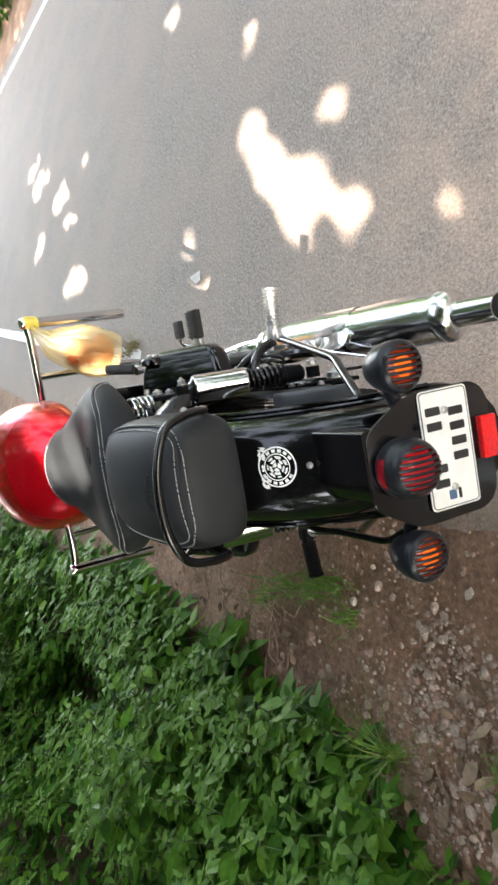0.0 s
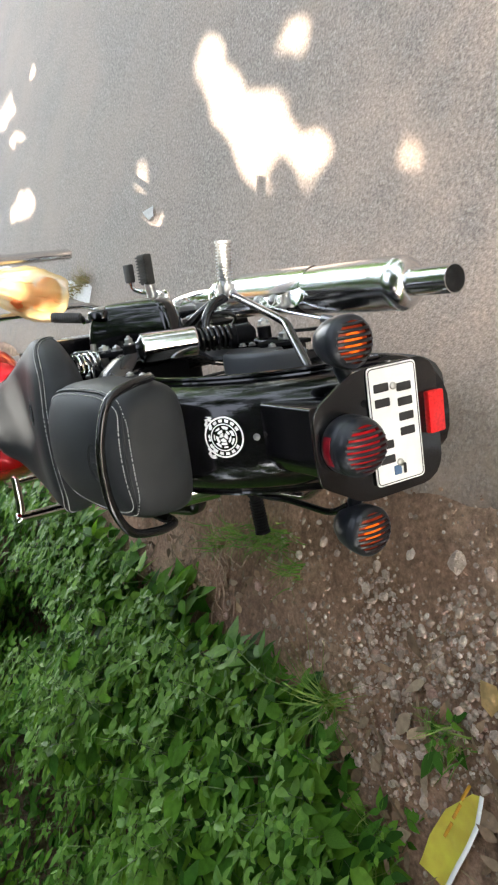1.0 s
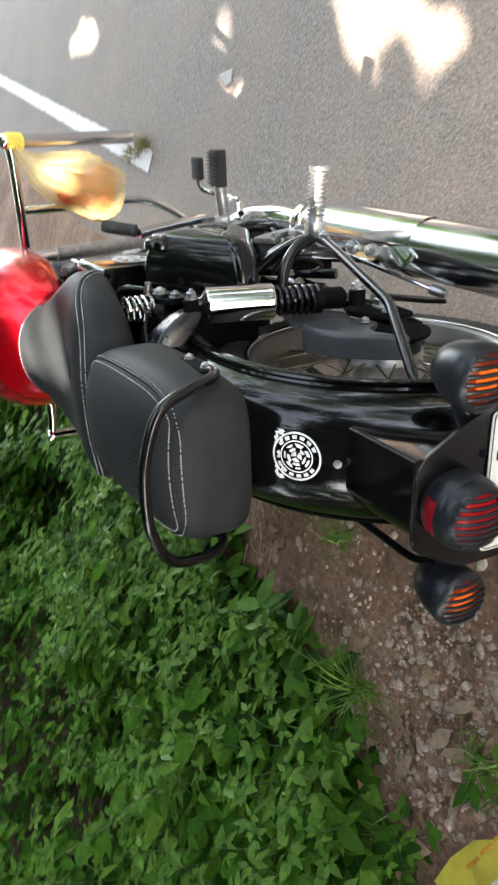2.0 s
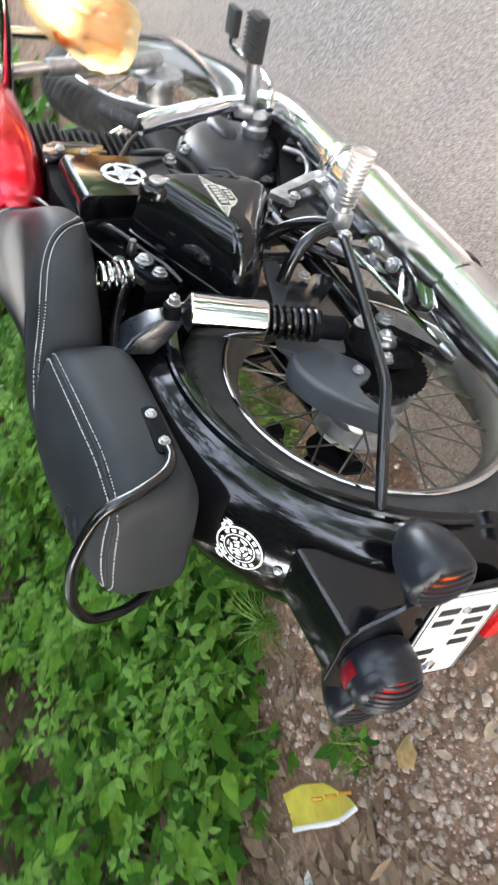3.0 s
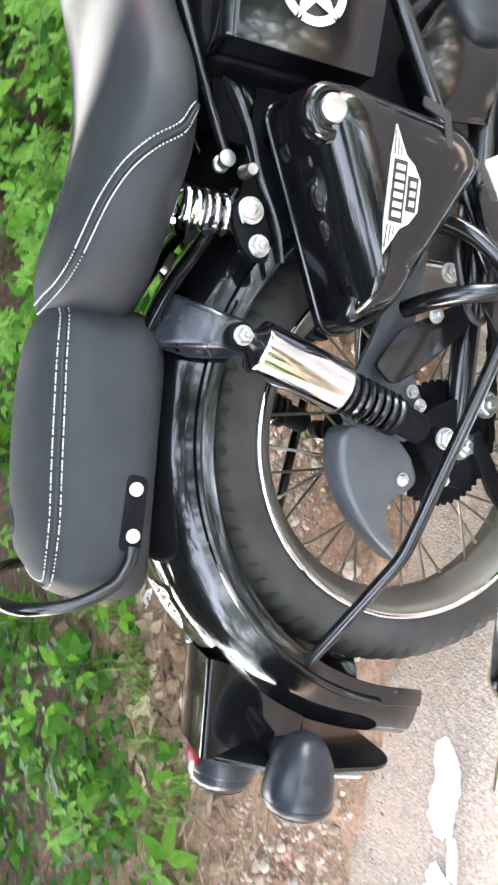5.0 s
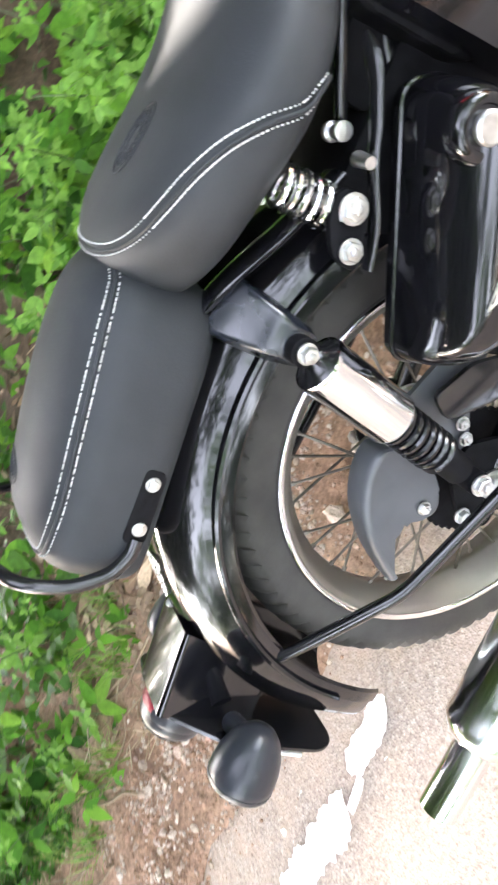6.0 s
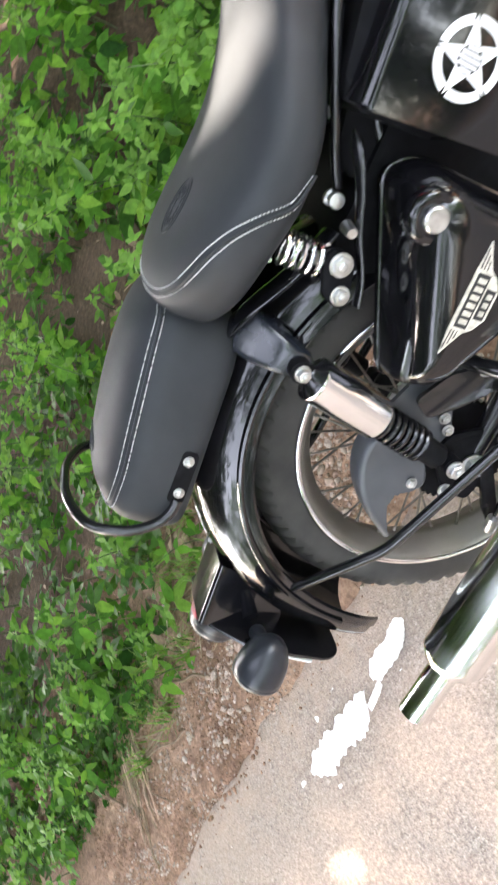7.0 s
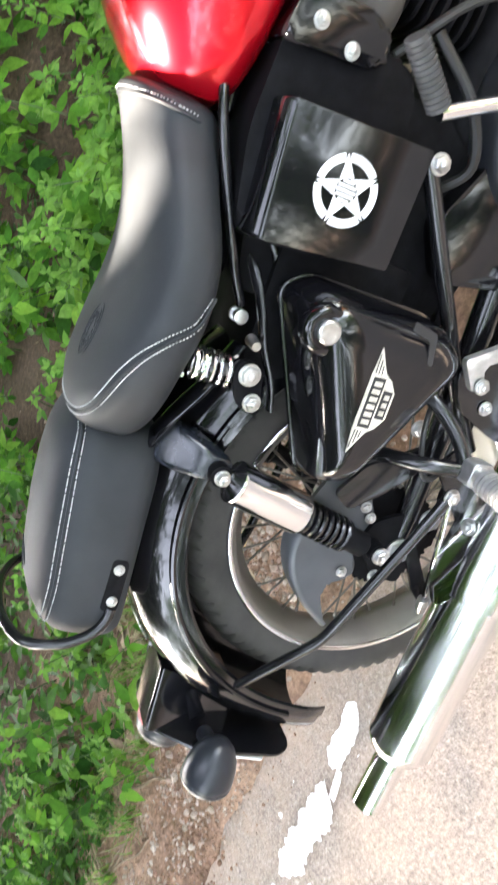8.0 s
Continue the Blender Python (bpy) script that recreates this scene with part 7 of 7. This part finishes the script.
# crumbs of earth
pts = []
while len(pts) < 6500:
    x, y = rng.uniform(-2.4, 2.0), 0.10 + abs(rng.gauss(0, 0.42))
    if y > edge_y(x) - 0.10 * rng.random() ** 2 and y < 1.3:
        pts.append((x, y, 0.0014 + 0.0055 * rng.random() ** 2.5))
while len(pts) < 9300:
    x, y = rng.uniform(-2.3, -0.95), rng.uniform(0.12, 0.62)
    if y > edge_y(x) - 0.03 and noise.noise((x * 5, y * 8, 61)) > -0.05:
        pts.append((x, y, 0.0020 + 0.0095 * rng.random() ** 3.0))
m = np.zeros((len(pts), 3, 4))
m[:, :, :3] = turn_mats(len(pts), 0.4) * np.array([p[2] for p in pts])[:, None, None]
m[:, :, 3] = [(x, y, ground_z(x, y) + r * 0.2) for x, y, r in pts]
scatter("earth_crumbs", gv, gf, m, DIRT, "crumbs of brown earth scattered over the verge", "earth")


# ---- trees round the road ----
TV, TF = [(0, 0, 0), (0.35, 0.26, 0.05), (0.35, -0.26, 0.05), (1, 0, -0.1), (0.35, 0, -0.03)], [(0, 4, 1), (0, 2, 4), (1, 4, 3), (4, 2, 3)]
# where the leaves part and let the sun down: spots on the ground with their half lengths
GAPS = [(0.95, -0.84, 0.13, 0.11), (0.88, -0.75, 0.10, 0.06), (1.01, -1.01, 0.065, 0.06), (0.88, -0.95, 0.06, 0.05), (1.10, -0.95, 0.11, 0.070), (1.25, -1.03, 0.12, 0.07), (1.37, -1.13, 0.11, 0.08), (1.43, -1.29, 0.10, 0.07), (1.55, -1.24, 0.08, 0.055), (0.63, -0.79, 0.095, 0.075), (0.56, -0.70, 0.080, 0.065), (0.81, -1.15, 0.13, 0.095), (0.16, -0.76, 0.070, 0.055),
        (0.12, -0.65, 0.10, 0.058), (0.86, -0.705, 0.11, 0.055), (2.12, -0.975, 0.10, 0.022), (2.24, -0.845, 0.05, 0.025), (1.62, -1.76, 0.12, 0.08), (1.91, -1.66, 0.07, 0.06), (1.30, -1.445, 0.05, 0.04), (2.85, -2.33, 0.18, 0.09),
        (-1.13, -0.26, 0.15, 0.055), (-0.64, -0.40, 0.07, 0.03), (6.4, -2.20, 0.45, 0.12), (5.33, -1.80, 0.4, 0.10), (4.75, -1.50, 0.35, 0.08), (4.22, -0.93, 0.40, 0.10), (5.9, -1.45, 0.25, 0.10), (6.97, -2.5, 0.3, 0.11), (4.51, -1.95, 0.16, 0.08)]
# the same for spots on the saddle and tank: the ground beyond them along the sunlight
for q, a, b in ((V(0.46, -0.064, 0.57), 0.075, 0.044), (V(0.42, -0.072, 0.56), 0.090, 0.048), (V(0.36, -0.076, 0.545), 0.090, 0.038), (V(0.30, 0.02, 0.53), 0.065, 0.020), (V(0.31, -0.055, 0.53), 0.075, 0.028), (V(0.26, -0.02, 0.53), 0.05, 0.013), (V(0.56, -0.13, 0.56), 0.05, 0.04), (V(0.90, -0.39, 0.33), 0.07, 0.05)):
    w = BIKE @ q
    g = w - SUN_TO * (w.z / SUN_TO.z)
    GAPS.append((g.x, g.y, a * 1.3, b * 1.3))


def near_gaps(p, reach):
    """The gaps that lie close to where the ray of sun through p ends."""
    g = p - SUN_TO * (p.z / SUN_TO.z)
    return [q for q in GAPS if abs(g.x - q[0]) < q[2] * 2 + reach and abs(g.y - q[1]) < q[3] * 2 + reach]


def lit(p, spots=GAPS):
    """Does the ray of sun through p end in one of the gaps?"""
    g = p - SUN_TO * (p.z / SUN_TO.z)
    if not spots:
        return False
    g = g + V(noise.noise((g.x * 6, g.y * 6, 13)), noise.noise((g.x * 6, g.y * 6, 29)), 0) * 0.06
    # the saddle behind keeps its shade
    if ((g.x - 0.88) / 0.30) ** 2 + ((g.y + 0.46) / 0.17) ** 2 < 1:
        return False
    return any(((g.x - x) / a) ** 2 + ((g.y - y) / b) ** 2 < (1.0 + 0.45 * noise.noise((g.x * 11, g.y * 11, 3)) + 0.55 * noise.noise((g.x * 27, g.y * 27, 5))) ** 2 for x, y, a, b in spots)


def crown_clumps(c, rx, ry, rz, n, rng):
    out = []
    while len(out) < n:
        p = V(rng.uniform(-1, 1), rng.uniform(-1, 1), rng.uniform(-1, 1))
        if 0.35 < p.length < 1.0 + 0.15 * noise.noise(p * 3):
            out.append(V(c[0] + p.x * rx, c[1] + p.y * ry, c[2] + p.z * rz))
    return out


def build_tree(foot, clumps, per, leaf, clump_r, trunk_r, crown_c, label, seed, gaps=False):
    rng = random.Random(seed)
    foot = Vector(foot)
    c = Vector(crown_c)
    bm = B()
    tube(bm, spline([foot - V(0, 0, 0.3), foot + (c - foot) * 0.3 + V(0.1, 0, 0), foot + (c - foot) * 0.6 + V(-0.1, 0.1, 0), c], 5), [trunk_r * (1.25 - 0.8 * i / 15) for i in range(16)], 12)
    trunk = part("trunk", bm, BARK, None)
    tree = new("tree")
    tree.matrix_world = Matrix.Translation(foot)
    tagged(tree, label, "tree", "roadside trees")
    trunk.parent = tree
    trunk.matrix_parent_inverse = tree.matrix_world.inverted()
    step = max(1, len(clumps) // 26)
    for q in clumps[::step]:
        a = foot + (c - foot) * rng.uniform(0.55, 0.95)
        mid = a.lerp(q, 0.5) + V(0, 0, 0.25)
        if gaps and any(lit(v) for v in spline([a, mid, q], 24)):
            continue
        bm = B()
        tube(bm, spline([a, mid, q], 4), [trunk_r * 0.34 * (1 - 0.085 * i) for i in range(9)], 6)
        limb = part("limb", bm, BARK, tree)
        limb.matrix_parent_inverse = tree.matrix_world.inverted()
    mats = []
    for q in clumps:
        spots = near_gaps(q, 2.2) if gaps else []
        for i in range(per):
            p = q + V(rng.gauss(0, clump_r), rng.gauss(0, clump_r), rng.gauss(0, clump_r * 0.7))
            w = rng.uniform(0, 6.28)
            d = V(math.cos(w), math.sin(w), rng.gauss(-0.2, 0.4))
            if spots and any(lit(p + d * leaf * f, spots) for f in (0.0, 0.3, 0.6, 0.9, 1.2)):
                continue
            mats.append((p, frame_from(d, (0, 0, 1), rng.gauss(0, 0.7)), leaf * rng.uniform(0.7, 1.3)))
    cr = scatter("crown", TV, TF, leaf_mats(mats), TREELEAF, "", "", tree)
    cr.matrix_parent_inverse = tree.matrix_world.inverted()
    return tree


tr = random.Random(21)
# the trees whose crowns shade the road
clumps = []
for i in range(28 * 19):
    gx, gy = -4.5 + 0.5 * (i % 28) + tr.uniform(-0.3, 0.3), -5.8 + 0.47 * (i // 28) + tr.uniform(-0.3, 0.3)
    spot = V(gx, gy, 0) + SUN_TO * (tr.uniform(3.4, 6.0) / SUN_TO.z)
    # open sky straight over the road's edge: there the shade comes from higher up
    if -1.6 < spot.x < 3.6 and -2.4 < spot.y < 0.7:
        spot = V(gx, gy, 0) + SUN_TO * (tr.uniform(9.0, 11.5) / SUN_TO.z)
    clumps.append(spot)
build_tree((-6.4, 6.2, 0.55), clumps, 200, 0.26, 0.36, 0.28, (-6.2, 4.6, 4.6), "tall leafy tree shading the roadside", 4, True)
# an added, unseen tall crown behind them keeps the sun off the far roadside
clumps = []
for i in range(20 * 7):
    gx, gy = -7.5 + 0.85 * (i % 20) + tr.uniform(-0.4, 0.4), -9.6 + 0.55 * (i // 20) + tr.uniform(-0.3, 0.3)
    clumps.append(V(gx, gy, 0) + SUN_TO * (tr.uniform(8.5, 11.0) / SUN_TO.z))
build_tree((-15.5, 5.6, 0.6), clumps, 90, 0.40, 0.45, 0.34, (-15.0, 2.5, 8.5), "leafy tree added out of view to shade the far roadside", 6)
# another unseen crown, added to keep the sun off the road ahead
clumps = []
for i in range(24 * 13):
    gx, gy = 9.8 + 0.75 * (i % 24) + tr.uniform(-0.4, 0.4), -6.2 + 0.85 * (i // 24) + tr.uniform(-0.4, 0.4)
    clumps.append(V(gx, gy, 0) + SUN_TO * (tr.uniform(4.4, 7.0) / SUN_TO.z))
build_tree((8.5, 7.4, 0.8), clumps, 62, 0.40, 0.55, 0.30, (8.4, 6.0, 5.4), "leafy tree added out of view to shade the road ahead", 5)
# unseen trees; the last five are added to block sky and shade the weeds
for i, (x, y, h, r) in enumerate(((3.0, 7.5, 4.2, 2.4), (9.5, 6.0, 5.0, 2.8), (-2.0, 9.5, 5.0, 2.8), (-4.0, -9.0, 6.4, 3.0), (2.0, -8.8, 6.8, 3.0), (8.0, -9.8, 7.0, 3.2), (14.5, -11.0, 7.0, 3.2), (-11.0, -8.8, 6.5, 3.2), (16.0, 5.5, 5.5, 3.0), (-13.0, 4.6, 6.5, 3.4), (-18.0, -6.8, 7.0, 3.6), (-19.0, 1.5, 8.0, 4.2), (1.9, 5.2, 5.2, 2.1), (5.4, 5.0, 4.6, 2.0))):
    g = 0.0 if y < 0 else min(2.5, 0.18 * (y - 2.5))
    build_tree((x, y, g), crown_clumps((x, y, h * 0.62 + g), r, r * 0.9, h * 0.52, 90, tr), 60, 0.26, 0.42, 0.16, (x, y, h * 0.62 + g), "broad green roadside tree out of view", 30 + i)


def build_bush(x, y, r, h, seed):
    """A round shrub: short stems and a mass of leaves down to the ground."""
    rng = random.Random(seed)
    g = 0.0 if y < 0 else min(2.5, 0.18 * (y - 2.5))
    bm = B()
    for i in range(5):
        w = i * 1.256
        tube(bm, spline([V(x, y, g - 0.1), V(x + math.cos(w) * r * 0.3, y + math.sin(w) * r * 0.3, g + h * 0.45), V(x + math.cos(w) * r * 0.55, y + math.sin(w) * r * 0.55, g + h * 0.85)], 3), [0.05, 0.045, 0.04, 0.035, 0.03, 0.025, 0.02], 6)
    bush = part("bush", bm, BARK, None)
    tagged(bush, "thick green roadside bush", "bush", "bushes beside the road")
    mats = []
    for i in range(1800):
        w, t = rng.uniform(0, 6.28), rng.random()
        rr = r * (0.55 + 0.5 * rng.random()) * math.sqrt(max(0.05, 1 - (t - 0.25) ** 2)) * (1 + 0.25 * noise.noise((math.cos(w) * 2 + x, math.sin(w) * 2, t * 3)))
        a = rng.uniform(0, 6.28)
        mats.append((V(x + math.cos(w) * rr, y + math.sin(w) * rr, g + h * t), frame_from((math.cos(a), math.sin(a), rng.gauss(-0.2, 0.4)), (0, 0, 1), rng.gauss(0, 0.7)), 0.24 * rng.uniform(0.6, 1.3)))
    scatter("foliage", TV, TF, leaf_mats(mats), TREELEAF, "", "", bush)


for i in range(15):
    build_bush(-15 + 2.15 * i + tr.uniform(-0.4, 0.4), -7.4 + tr.uniform(-0.5, 0.3), tr.uniform(1.0, 1.4), tr.uniform(1.9, 3.2), 60 + i)
for i in range(10):
    build_bush(-10 + 2.3 * i + tr.uniform(-0.4, 0.4), 6.3 + tr.uniform(-0.3, 0.5), tr.uniform(0.9, 1.3), tr.uniform(1.3, 2.2), 90 + i)
